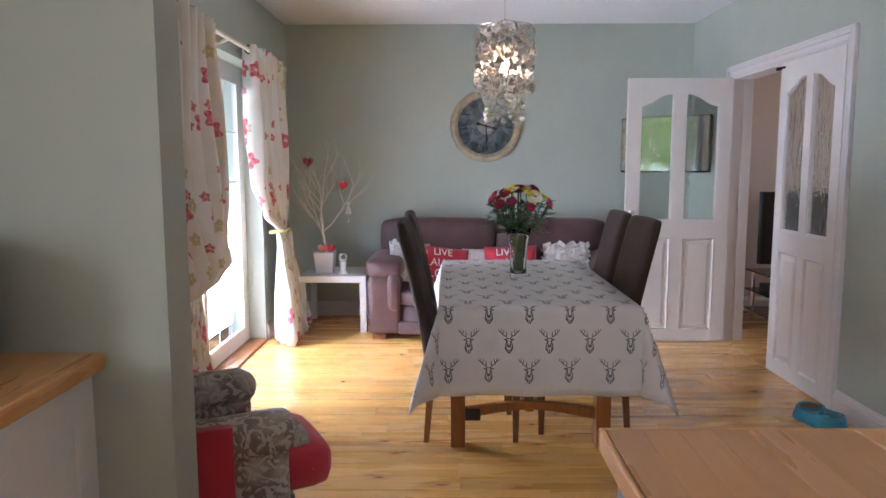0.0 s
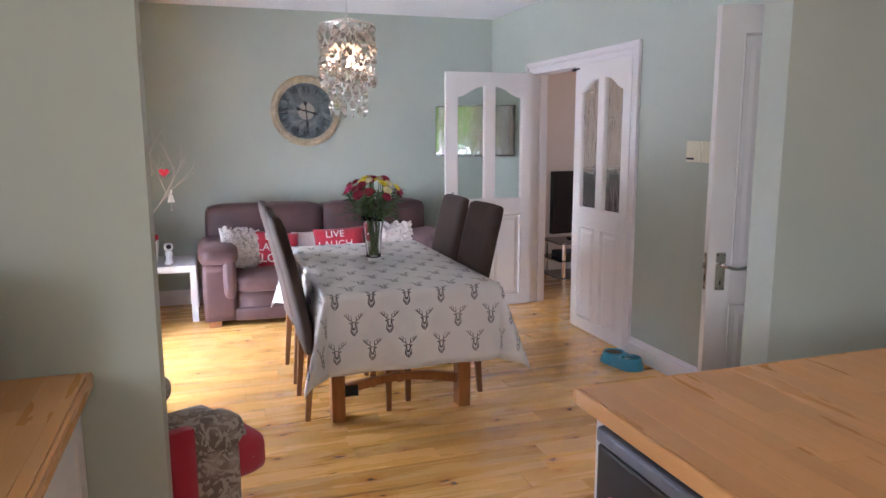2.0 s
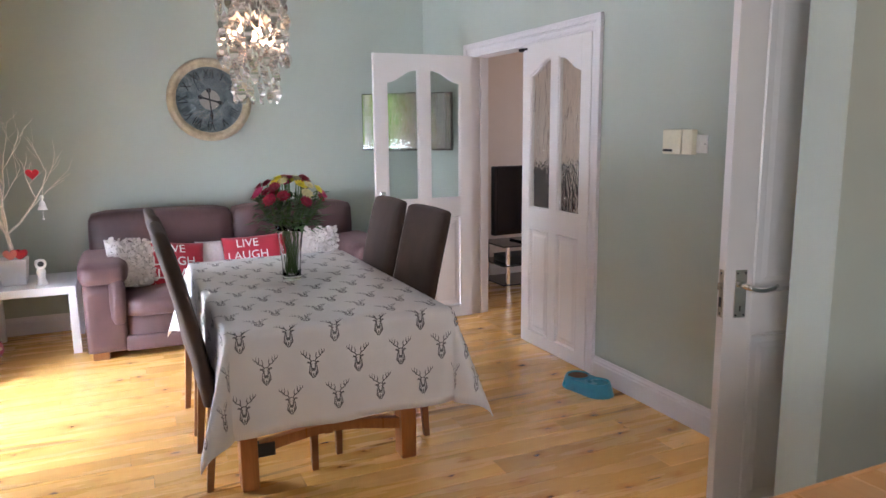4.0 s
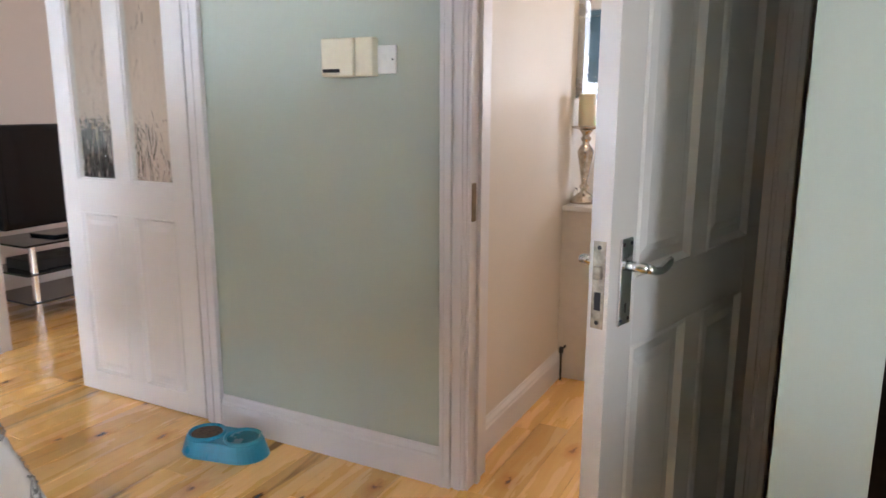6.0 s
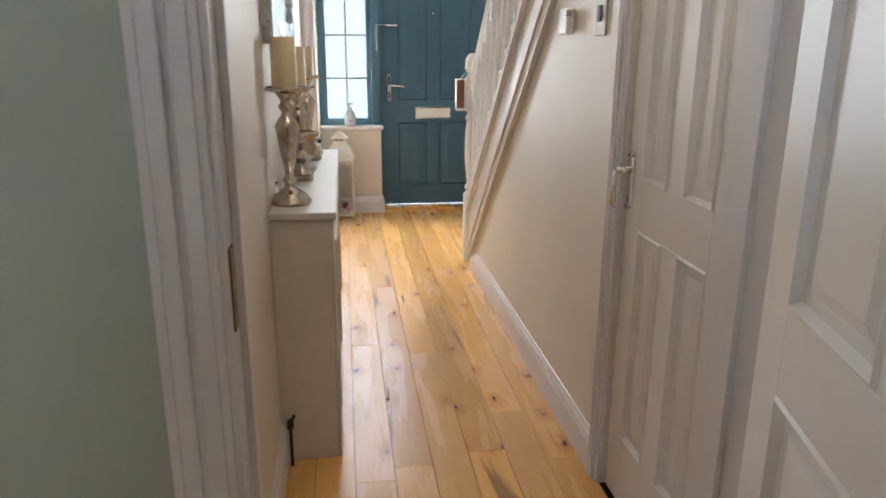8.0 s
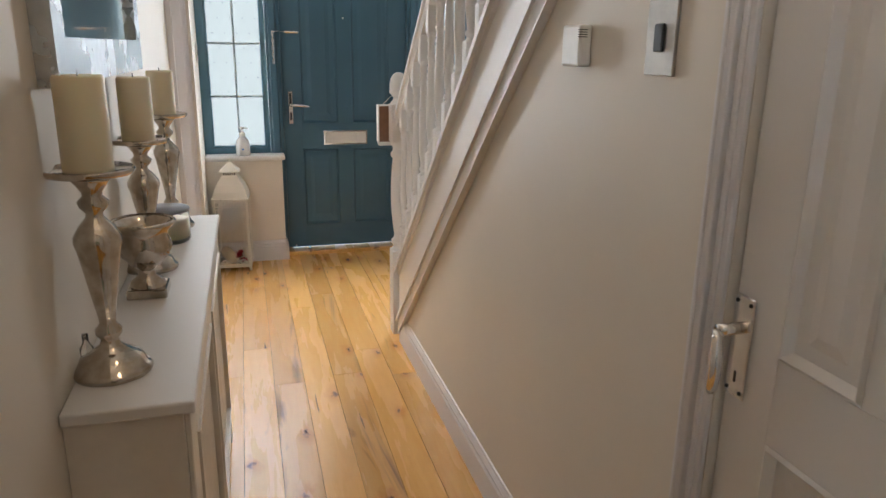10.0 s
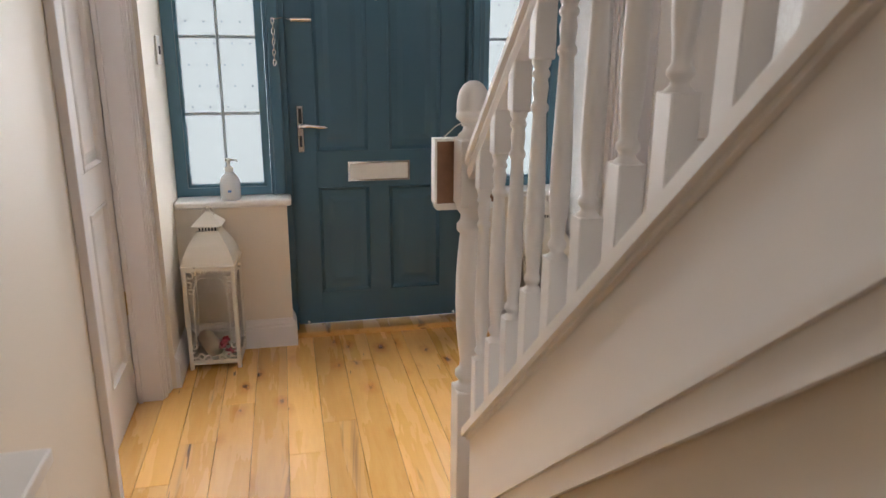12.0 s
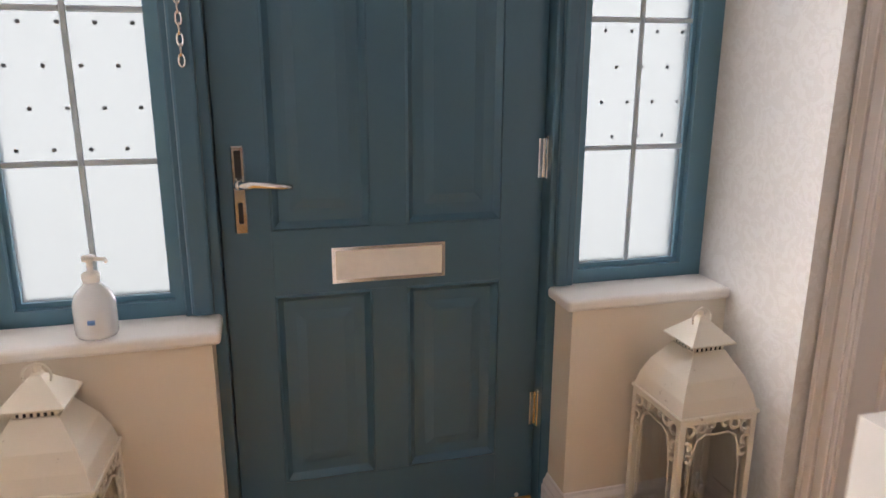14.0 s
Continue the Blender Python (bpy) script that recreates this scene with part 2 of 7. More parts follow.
CARPET = plain("taupe_carpet", (0.17, 0.13, 0.10), 0.95, 0, 0.3, 220, 0.5)
LAWN = plain("lawn_green", (0.07, 0.16, 0.025), 0.9, 0, 0.4, 8, 0.3)
PAVING = plain("pale_paving", (0.50, 0.47, 0.43), 0.8, 0, 0.15, 5, 0.2)
# Emissive backdrop material; its glow stands in for daylight past the front windows.
FRONT_GLOW = Nodes("front_backdrop_glow", 1.0, 0.0, (0.8, 0.85, 0.9))
FRONT_GLOW.put("Emission Color", (0.86, 0.94, 1.0, 1))
FRONT_GLOW.put("Emission Strength", 2.2)
FRONT_GLOW = FRONT_GLOW.mat
# Emission puts the bright outdoors into the garden backdrop.
GARDEN_GLOW = Nodes("garden_backdrop_glow", 1.0, 0.0, (0.7, 0.8, 0.9))
GARDEN_GLOW.put("Emission Color", (0.70, 0.86, 1.0, 1))
GARDEN_GLOW.put("Emission Strength", 0.95)
GARDEN_GLOW = GARDEN_GLOW.mat
PAPER = Nodes("silver_damask_wallpaper", 0.42)
v = PAPER.coords(kind="World")
motif = PAPER.ramp(PAPER.noise(v, 26.0, 3.0, 0.6, 1.8), (0.47, 0.0), (0.53, 1.0))
PAPER.put("Base Color", PAPER.mix(motif, (0.70, 0.69, 0.68), (0.655, 0.64, 0.625)))
PAPER.put("Roughness", PAPER.mix(motif, (0.5, 0.5, 0.5), (0.30, 0.30, 0.30)))
PAPER.bump(motif, 0.12, 0.002)
PAPER = PAPER.mat


def glass_mat(name, rough=0.0, tint=(1, 1, 1), waves=0.0, scale=30.0, stretch=(1, 1, 1)):
    k = Nodes(name, rough, 0.0, tint)
    k.put("Transmission Weight", 1.0)
    k.put("IOR", 1.45)
    if waves:
        v = k.coords(stretch)
        k.bump(k.noise(v, scale, 2.0, 0.5, 0.8), waves, 0.01)
    return k.mat


def thin_glass(name, tint=(0.97, 0.98, 0.98)):
    """A thin clear wall: seen straight through, with gloss at its edges."""
    k = Nodes(name, 0.03)
    clear = k.t.nodes.new("ShaderNodeBsdfTransparent")
    clear.inputs[0].default_value = (*tint, 1)
    gloss = k.t.nodes.new("ShaderNodeBsdfGlossy")
    gloss.inputs["Roughness"].default_value = 0.03
    mixer = k.t.nodes.new("ShaderNodeMixShader")
    k.t.links.new(k.add("Fresnel", 0, IOR=1.45), mixer.inputs[0])
    k.t.links.new(clear.outputs[0], mixer.inputs[1])
    k.t.links.new(gloss.outputs[0], mixer.inputs[2])
    k.t.links.new(mixer.outputs[0], k.t.nodes["Material Output"].inputs[0])
    return k.mat


GLASS = glass_mat("clear_glass")
PATTERNED = glass_mat("wavy_obscure_glass", 0.05, (0.93, 0.97, 0.95), 0.55, 26.0, (1, 1, 0.45))
BLACK = plain("black_gloss_plastic", (0.008, 0.008, 0.010), 0.12, 0, 0.1, 30, 0.0)
MATTBLACK = plain("matt_black", (0.015, 0.015, 0.016), 0.5)
WHITEPL = plain("white_plastic", (0.78, 0.77, 0.74), 0.35, 0, 0.03)
CREAMPL = plain("ivory_plastic", (0.74, 0.69, 0.52), 0.4, 0, 0.03)
TABLEWOOD = wood("orange_table_wood", (0.42, 0.17, 0.05), (0.30, 0.11, 0.03), (0.12, 0.04, 0.015), 0.35, "z", 0.2, True, "Object", 1.0, 0.3)
STAVE = wood("oiled_beech_stave", (0.74, 0.395, 0.15), (0.68, 0.345, 0.12), (0.42, 0.19, 0.06), 0.30, "y", 0.0, True, "World", 0.8, 0.2, 0.09)
LEGWOOD = wood("chair_leg_wood", (0.30, 0.13, 0.045), (0.22, 0.09, 0.03), (0.1, 0.04, 0.015), 0.4, "z", 0.0, True, "Object")

# ---------------------------------------------------------------- the large structure
H = 2.575         # ceiling
XL, XW = -1.42, 2.14   # dining room: window wall and door wall
YF = 6.38         # far wall
HL, HR = 2.84, 1.88    # hall: cabinet wall and stair wall
XH = 2.28         # hall side of the door wall
XF = 6.90         # front door plane
YR = 0.97         # hall's far side behind the stairs
PN, PS = 1.90, 1.75    # stub walls between kitchen and dining room

# the slab lies under all rooms; its boards come last
slab = structure("floor", boxes(((-3.2, -3.2, -0.10), (7.2, 6.9, -0.011))), SUB, "honey coloured knotty wood board floor", "floor")
structure("ceiling", boxes(((-3.2, -3.2, H), (2.2, 6.7, H + 0.12)), ((2.2, 2.7, H), (7.2, 6.7, H + 0.12)), ((2.2, 1.8, H), (7.2, 2.7, H + 0.12)),
                           ((2.2, 0.8, H + 2.2), (7.2, 1.8, H + 2.3))), CEIL, "plain white painted ceiling", "ceiling")
structure("wall_north", boxes(((XL - 0.3, YF, 0), (XW + 0.14, YF + 0.15, H))), SAGE, "sage green painted wall behind the sofa", "wall")
D0, D1 = 3.92, 5.46      # double doors
K0, K1 = 1.985, 2.783      # hall doorway
structure("wall_east", boxes(((XW, D1, 0), (XW + 0.07, YF, H)), ((XW, D0, 2.02), (XW + 0.07, D1, H)), ((XW, K1, 0), (XW + 0.07, D0, H)),
                             ((XW, K0, 2.02), (XW + 0.07, K1, H)), ((XW, PN, 0), (XW + 0.07, K0, H))), SAGE, "sage green painted wall with two doorways", "wall")
structure("wall_east_back", boxes(((XW + 0.07, D1, 0), (XH, YF, H)), ((XW + 0.07, D0, 2.02), (XH, D1, H)), ((XW + 0.07, 2.90, 0), (XH, D0, H))), PINK, "pale pink living room side of the wall", "wall")
structure("wall_hall_end", boxes(((XW + 0.07, K1, 0), (XH, 2.90, H)), ((XW + 0.07, K0, 2.02), (XH, K1, H)), ((XW + 0.07, 1.76, 0), (XH, K0, H))), CREAM, "warm white wall round the kitchen doorway", "wall")
P0, P1 = 3.55, 5.45      # patio door
structure("wall_west", boxes(((XL - 0.3, P1, 0), (XL, YF, H)), ((XL - 0.3, P0, 2.08), (XL, P1, H)), ((XL - 0.3, PN, 0), (XL, P0, H))), SAGE, "sage green painted wall with the patio door", "wall")
structure("wall_stub_left", boxes(((XL - 0.3, PS, 0), (-0.678, PN, H))), SAGE, "sage green partition end beside the worktop", "wall")
structure("wall_stub_right", boxes(((1.325, PS, 0), (XH, PN - 0.02, H))), SAGE, "sage green partition end beside the hall door", "wall")
# The west opening is unseen and added to let the kitchen fill in.
structure("wall_kitchen", boxes(((-2.6, -3.0, 0), (-2.45, -2.9, H)), ((-2.6, -2.9, 0), (-2.45, -1.5, 1.05)), ((-2.6, -2.9, 2.15), (-2.45, -1.5, H)), ((-2.6, -1.5, 0), (-2.45, PS, H)), ((-2.6, PS, 0), (XL - 0.3, PN, H)), ((3.2, -3.0, 0), (3.35, 0.82, H)),
                                ((-2.6, -3.15, 0), (3.35, -3.0, H)),
                                ((XH, 0.82, 0), (3.35, YR, H))), SAGE, "plain sage kitchen wall", "wall")
# The opening at x 5.4 is added for the living room fill.
structure("wall_living", boxes(((XH, 2.98, 0), (6.9, 3.0, H)), ((5.4, 3.0, 0), (5.5, 3.8, H)), ((5.4, 3.8, 0), (5.5, 5.6, 0.8)), ((5.4, 3.8, 2.1), (5.5, 5.6, H)), ((5.4, 5.6, 0), (5.5, 6.6, H)), ((XH, YF + 0.22, 0), (5.5, YF + 0.35, H))), PINK, "pale pink living room wall", "wall")
L0, L1 = 5.55, 6.30      # door in the hall's cabinet wall
structure("wall_hall_left", boxes(((XH, HL, 0), (L0, HL + 0.13, H)), ((L0, HL, 2.02), (L1, HL + 0.13, H)), ((L1, HL, 0), (7.05, HL + 0.13, H))), CREAM, "warm white hall wall", "wall")
structure("wall_hall_return", boxes(((L1 + 0.084, HL - 0.040, 0), (7.05, HL - 0.002, H))), CREAM, "warm white wall beside the side window", "wall")
# stair wall: under the string, with the cupboard door in it
SLOPE = 0.875
def string_low(x): return 0.059 + 0.89 * (5.222 - x)
U0, U1 = 2.44, 3.003
bm = bmesh.new()
box(bm, (XH, HR - 0.06, 0), (U0, HR, H))
box(bm, (U0, HR - 0.06, 1.99), (U1, HR, H))
xt = 5.222 - (H - 0.13) / 0.89
prism(bm, [(U1, 0), (5.25, 0), (5.25, 0.10), (5.222, 0.12), (max(xt, U1), min(H, string_low(U1) + 0.05)), (U1, min(H, string_low(U1) + 0.05))] if xt < U1 else [(U1, 0), (5.25, 0), (5.25, 0.10), (5.222, 0.12), (xt, H), (U1, H)], "y", HR - 0.06, HR)
structure("wall_stair", bm, CREAM, "warm white wall under the stairs", "wall")
structure("wall_hall_right", boxes(((XH, YR - 0.13, 0), (5.62, YR, H + 2.2)), ((5.62, YR - 0.13, 2.02), (6.38, YR, H + 2.2)), ((6.38, YR - 0.13, 0), (7.05, YR, H + 2.2)),
                                   ((XH, 1.0, H + 0.12), (XH + 0.1, 1.8, H + 2.2)), ((XH, 1.8, H + 0.12), (7.05, 1.9, H + 2.2))), PAPER, "pale papered hall wall beside the stairs", "wall")
structure("wall_paper_return", boxes(((6.468, YR + 0.002, 0), (7.05, YR + 0.062, H))), PAPER, "pale papered wall beside the side window", "wall")
structure("wall_front", boxes(((XF - 0.04, 2.335, 2.08), (XF + 0.1, HL, H)), ((XF - 0.04, YR, 2.08), (XF + 0.1, 2.335, H + 2.2)),
                              ((XF - 0.16, 2.335, 0), (XF + 0.1, HL, 0.652)), ((XF - 0.16, YR, 0), (XF + 0.1, 1.475, 0.652))), CREAM, "warm white low walls beside the front door", "wall")
structure("wall_front_room", boxes(((5.2, -1.2, 0), (5.3, YR - 0.13, H)), ((6.7, -1.2, 0), (6.8, YR - 0.13, H)), ((5.2, -1.3, 0), (6.8, -1.2, H)), ((5.2, -1.2, H), (6.8, YR - 0.13, H + 0.1))), CREAM, "plain wall of the room off the hall", "wall")
structure("carpet", boxes(((5.3, -1.2, -0.011), (6.7, YR - 0.06, 0.004))), CARPET, "taupe carpet beyond the hall doorway", "carpet")
structure("ground", boxes(((-60, -60, -0.4), (60, 60, -0.16))), LAWN, "mown green lawn outside the house", "ground")
structure("terrace", boxes(((-4.2, 1.0, -0.16), (XL - 0.3, 9.0, -0.06))), PAVING, "pale paved terrace outside the patio door", "terrace")
# Added out of view, to keep direct sun off the front side windows.
structure("porch_roof", boxes(((7.1, 0.3, 2.35), (8.6, 3.4, 2.45))), TRIM, "unseen white slab added over the front door to block sun", "porch")
# Glowing panel in place of daylight beyond the patio door.
structure("backdrop", boxes(((-16, 16.0, -0.2), (4, 16.1, 9))), GARDEN_GLOW, "glowing pale backdrop panel beyond the garden", "backdrop")
# Glowing panel behind the frosted side windows, not a lit surface.
structure("backdrop_front", boxes(((11.0, -6, -0.2), (11.1, 9, 7))), FRONT_GLOW, "glowing pale backdrop panel beyond the front door", "backdrop")


# ---------------------------------------------------------------- trim: skirting and architraves
def skirting(name, a, b, side):
    """A moulded skirting board from a to b along a wall; side: unit vector into the room."""
    a, b, n = Vector((*a, 0)), Vector((*b, 0)), Vector((*side, 0))
    prof = [(0, 0), (0.018, 0), (0.018, 0.095), (0.014, 0.102), (0.014, 0.110), (0.006, 0.122), (0.004, 0.130), (0, 0.132)]
    bm = bmesh.new()
    ra = [bm.verts.new(a + n * u + Vector((0, 0, v))) for u, v in prof]
    rb = [bm.verts.new(b + n * u + Vector((0, 0, v))) for u, v in prof]
    fs = [bm.faces.new(ra), bm.faces.new(rb)] + [bm.faces.new((ra[i], ra[(i + 1) % 8], rb[(i + 1) % 8], rb[i])) for i in range(8)]
    bmesh.ops.recalc_face_normals(bm, faces=fs)
    return structure(name, bm, TRIM, "white moulded skirting board", "skirting")


def architrave(name, axis, at, side, lo, hi, top, w=0.075):
    """Moulded casing round a doorway on the wall plane axis = at; side +1 or -1 into the room."""
    bm = bmesh.new()
    for k, (u0, u1, d) in enumerate(((0.0, w - 0.006, 0.010), (0.012, w * 0.45, 0.015), (w * 0.55, w - 0.003, 0.021), (w * 0.82, w, 0.024))):
        for a, b in (((lo - u1, 0), (lo - u0, top + u1)), ((hi + u0, 0), (hi + u1, top + u1)), ((lo - u0, top + u0), (hi + u0, top + u1))):
            p, q = ((at, a[0], a[1]), (at + side * d, b[0], b[1])) if axis == "x" else ((a[0], at, a[1]), (b[0], at + side * d, b[1]))
            box(bm, p, q, 0.002)
    return structure(name, bm, TRIM, "white moulded door casing", "door casing")


def lining(name, axis, a0, a1, lo, hi, top, stop=None):
    """Jamb lining of a doorway through a wall between a0 and a1."""
    bm = bmesh.new()
    t = 0.012
    rows = [((a0, lo, 0), (a1, lo + t, top)), ((a0, hi - t, 0), (a1, hi, top)), ((a0, lo + t, top - t), (a1, hi - t, top))]
    if stop:
        s0, s1 = stop
        rows += [((s0, lo + t, 0), (s1, lo + t + 0.012, top - t)), ((s0, hi - t - 0.012, 0), (s1, hi - t, top - t))]
    for p, q in rows:
        if axis == "y":
            p, q = (p[1], p[0], p[2]), (q[1], q[0], q[2])
        box(bm, p, q, 0.001)
    return structure(name, bm, TRIM, "white door lining", "door lining")


TOP = 2.0
architrave("trim_double_doors", "x", XW, -1, D0, D1, TOP, 0.085)
lining("trim_double_lining", "x", XW - 0.002, XH + 0.002, D0 - 0.002, D1 + 0.002, TOP + 0.002, (XW + 0.07, XW + 0.095))
architrave("trim_living_side", "x", XH, 1, D0, D1, TOP, 0.075)
architrave("trim_kitchen_door", "x", XW, -1, K0, K1, TOP, 0.085)
lining("trim_kitchen_lining", "x", XW - 0.002, XH + 0.002, K0 - 0.002, K1 + 0.002, TOP + 0.002, (XW + 0.05, XW + 0.075))
architrave("trim_cupboard", "y", HR, 1, U0, U1, 1.98, 0.05)
architrave("trim_hall_door", "y", HL, -1, L0, L1, TOP, 0.08)
lining("trim_hall_lining", "y", HL - 0.002, HL + 0.132, L0 - 0.002, L1 + 0.002, TOP + 0.002, (HL + 0.07, HL + 0.085))
architrave("trim_front_room", "y", YR, 1, 5.62, 6.38, TOP, 0.08)
lining("trim_front_room_lining", "y", YR - 0.132, YR + 0.002, 5.618, 6.382, TOP + 0.002, (YR - 0.09, YR - 0.075))
skirting("baseboard_north", (XL, YF), (XW, YF), (0, -1))
skirting("baseboard_east_a", (XW, K1 + 0.087), (XW, D0 - 0.087), (-1, 0))
skirting("baseboard_east_b", (XW, D1 + 0.087), (XW, YF - 0.02), (-1, 0))
skirting("baseboard_west", (XL, P1 + 0.03), (XL, YF - 0.02), (1, 0))
skirting("baseboard_hall_left_a", (XH + 0.02, HL), (L0 - 0.082, HL), (0, -1))
skirting("baseboard_hall_left_b", (L1 + 0.086, HL - 0.040), (XF - 0.18, HL - 0.040), (0, -1))
skirting("baseboard_stair", (U1 + 0.052, HR), (5.24, HR), (0, 1))
skirting("baseboard_sill_left", (XF - 0.16, 2.335), (XF - 0.16, HL - 0.06), (-1, 0))
skirting("baseboard_sill_right", (XF - 0.16, YR + 0.082), (XF - 0.16, 1.475), (-1, 0))
skirting("baseboard_sill_left_end", (XF - 0.178, 2.335), (XF - 0.02, 2.335), (0, -1))
skirting("baseboard_sill_right_end", (XF - 0.178, 1.475), (XF - 0.02, 1.475), (0, 1))
skirting("baseboard_right_wall", (6.470, YR + 0.062), (XF - 0.18, YR + 0.062), (0, 1))
skirting("baseboard_living", (XH + 0.04, YF + 0.22), (5.4, YF + 0.22), (0, -1))

# ---------------------------------------------------------------- doors
def recess(bm, x0, x1, z0, z1, y, into, slope=0.016, depth=0.010, field=0.05):
    """A sunk door panel with a sloped bead and a raised field, seen from the face at y."""
    rings = []
    for inset, d in ((0, 0), (0.006, -0.004), (slope, depth), (slope + field * 0.4, depth), (slope + field * 0.75, depth - 0.005)):
        yy = y + into * d
        rings.append([bm.verts.new(p) for p in ((x0 + inset, yy, z0 + inset), (x1 - inset, yy, z0 + inset), (x1 - inset, yy, z1 - inset), (x0 + inset, yy, z1 - inset))])
    fs = []
    for a, b in zip(rings, rings[1:]):
        fs += [bm.faces.new((a[i], a[(i + 1) % 4], b[(i + 1) % 4], b[i])) for i in range(4)]
    fs.append(bm.faces.new(rings[-1]))
    for f in fs:
        f.normal_update()
    if sum(f.normal.y * f.calc_area() for f in fs) * into > 0:
        bmesh.ops.reverse_faces(bm, faces=fs)


def lever_set(parent, x, z, y, out, toward, key=True, curved=False):
    """A chrome plate with a lever; toward: the way in x that the lever points."""
    bm = bmesh.new()
    box(bm, (x - 0.021, y, z - 0.078), (x + 0.021, y + out * 0.006, z + 0.078), 0.002)
    plate = part("handle_plate", bm, CHROME, parent, "chrome backplate")
    bm = bmesh.new()
    tube(bm, [(x, y + out * 0.004, z + 0.03), (x, y + out * 0.045, z + 0.03)], 0.009, 12)
    n = 8
    pts = [(x + toward * (0.105 * i / n), y + out * (0.045 - 0.006 * (i / n) ** 2), z + 0.03 - (0.10 * (i / n) ** 1.6 if curved else 0.012 * math.sin(i / n * 3.1))) for i in range(n + 1)]
    if curved:
        pts = [(x + toward * 0.02 * math.sin(i / n * 3.1), y + out * (0.045 + 0.012 * math.sin(i / n * 3.1)), z + 0.03 - 0.095 * i / n) for i in range(n + 1)]
    tube(bm, pts, [0.0085] * n + [0.006], 10)
    part("lever", bm, CHROME, plate, "curved chrome lever", None, True)
    bm = bmesh.new()
    for sx in (-0.014, 0.014):
        for sz in (-0.068, 0.068):
            lathe(bm, [(0.0035, 0), (0.003, 0.0015), (0, 0.0018)], 8, Matrix.Translation((x + sx, y + out * 0.006, z + sz)) @ pose(0, 0, 0, -90 * out))
    if key:
        box(bm, (x - 0.002, y + out * 0.0055, z - 0.055), (x + 0.002, y + out * 0.0066, z - 0.038))
    part("screws", bm, MATTBLACK, plate, "small dark screws and keyhole")
    return plate


def panel_door(name, m, w, h, mid, label, t=0.038, low=None, half=0.064):
    """A four-panel door: hinge edge at x = 0, closing edge at x = w."""
    mat = GLOSS
    d = thing(name, m, label, "door", kind="structure")
    st, mu, tr, br = 0.095, 0.085, 0.10, low or 0.20
    m0, m1 = mid - half, mid + half
    c = w / 2
    bm = bmesh.new()
    for a, b in (((0, 0), (st, h)), ((w - st, 0), (w, h)), ((st, 0), (w - st, br)), ((st, m0), (w - st, m1)), ((st, h - tr), (w - st, h)), ((c - mu / 2, br), (c + mu / 2, m0)), ((c - mu / 2, m1), (c + mu / 2, h - tr))):
        box(bm, (a[0], 0, a[1]), (b[0], t, b[1]), 0.0008)
    part("leaf", bm, mat, d)
    for x0, x1 in ((st, c - mu / 2), (c + mu / 2, w - st)):
        for z0, z1 in ((br, m0), (m1, h - tr)):
            bm = bmesh.new()
            recess(bm, x0, x1, z0, z1, 0, 1)
            recess(bm, x0, x1, z0, z1, t, -1)
            part("panel", bm, mat, d)
    return d


def hinge(parent, x, y, z, mat=BRASS, m=None):
    bm = bmesh.new()
    tube(bm, [(x, y, z - 0.045), (x, y, z + 0.045)], 0.006, 8)
    for k in (-0.022, 0.0, 0.022):
        lathe(bm, [(0.0072, k - 0.001), (0.0072, k + 0.001)], 8, Matrix.Translation((x, y, z)))
    box(bm, (x - 0.002, y - 0.03, z - 0.045), (x + 0.002, y, z + 0.045))
    return part("hinge", bm, mat, parent, "worn brass hinge")


# kitchen door, open into the kitchen
kd = panel_door("door_1", pose(2.124, 2.005, 0.006, 0, 0, 180 - 14.0), 0.765, 1.975, 0.868, "white painted four-panel door standing wide open")
lever_set(kd, 0.712, 0.934, 0.038, 1, -1)
lever_set(kd, 0.712, 0.934, 0.0, -1, -1)
bm = bmesh.new()
box(bm, (0.765, 0.007, 0.857), (0.7665, 0.031, 1.011), 0.0005)
box(bm, (0.765, 0.012, 0.945), (0.7755, 0.026, 0.969), 0.002)
part("latch_plate", bm, OLDSTEEL, kd, "worn metal latch plate")
bm = bmesh.new()
box(bm, (0.7666, 0.013, 0.89), (0.7672, 0.025, 0.922))
for z in (0.868, 1.000):
    lathe(bm, [(0.004, 0), (0.004, 0.0012), (0, 0.0014)], 10, Matrix.Translation((0.7662, 0.019, z)) @ pose(0, 0, 0, 0, 90))
part("bolt_hole", bm, MATTBLACK, kd, "dark bolt hole and screws")
for z in (0.25, 1.7):
    hinge(kd, -0.004, -0.006, z, BRASS)
bm = bmesh.new()
box(bm, (XW + 0.006, K1 - 0.0135, 0.895), (XW + 0.034, K1 - 0.0095, 1.013), 0.0005)
tagged(part("strike_plate", bm, plain("dark_worn_brass", (0.20, 0.14, 0.08), 0.35, 1.0, 0.3), None, "dark worn brass strike plate set in the door lining"), "", "strike plate")

# cupboard under the stairs
cd = panel_door("door_2", pose(U0 + 0.006, HR - 0.052, 0.008, 0, 0, 0), U1 - U0 - 0.012, 1.97, 0.874, "white painted cupboard door under the stairs, closed")
lever_set(cd, U1 - U0 - 0.035, 0.927, 0.038, 1, -1, True, True)

# door in the cabinet wall, closed and set back
hd = panel_door("door_3", pose(L1 - 0.014, HL + 0.128, 0.006, 0, 0, 180), L1 - L0 - 0.028, 1.975, 0.868, "white painted four-panel door, closed and set back")
for z in (0.40, 1.7):
    hinge(hd, 0.002, 0.044, z)

# door of the room off the hall, open into that room
fd2 = panel_door("door_4", pose(6.352, YR - 0.128, 0.012, 0, 0, -103), 0.74, 1.965, 0.868, "white painted four-panel door standing open over carpet")
for z in (0.42, 1.7):
    hinge(fd2, 0.0, -0.004, z)


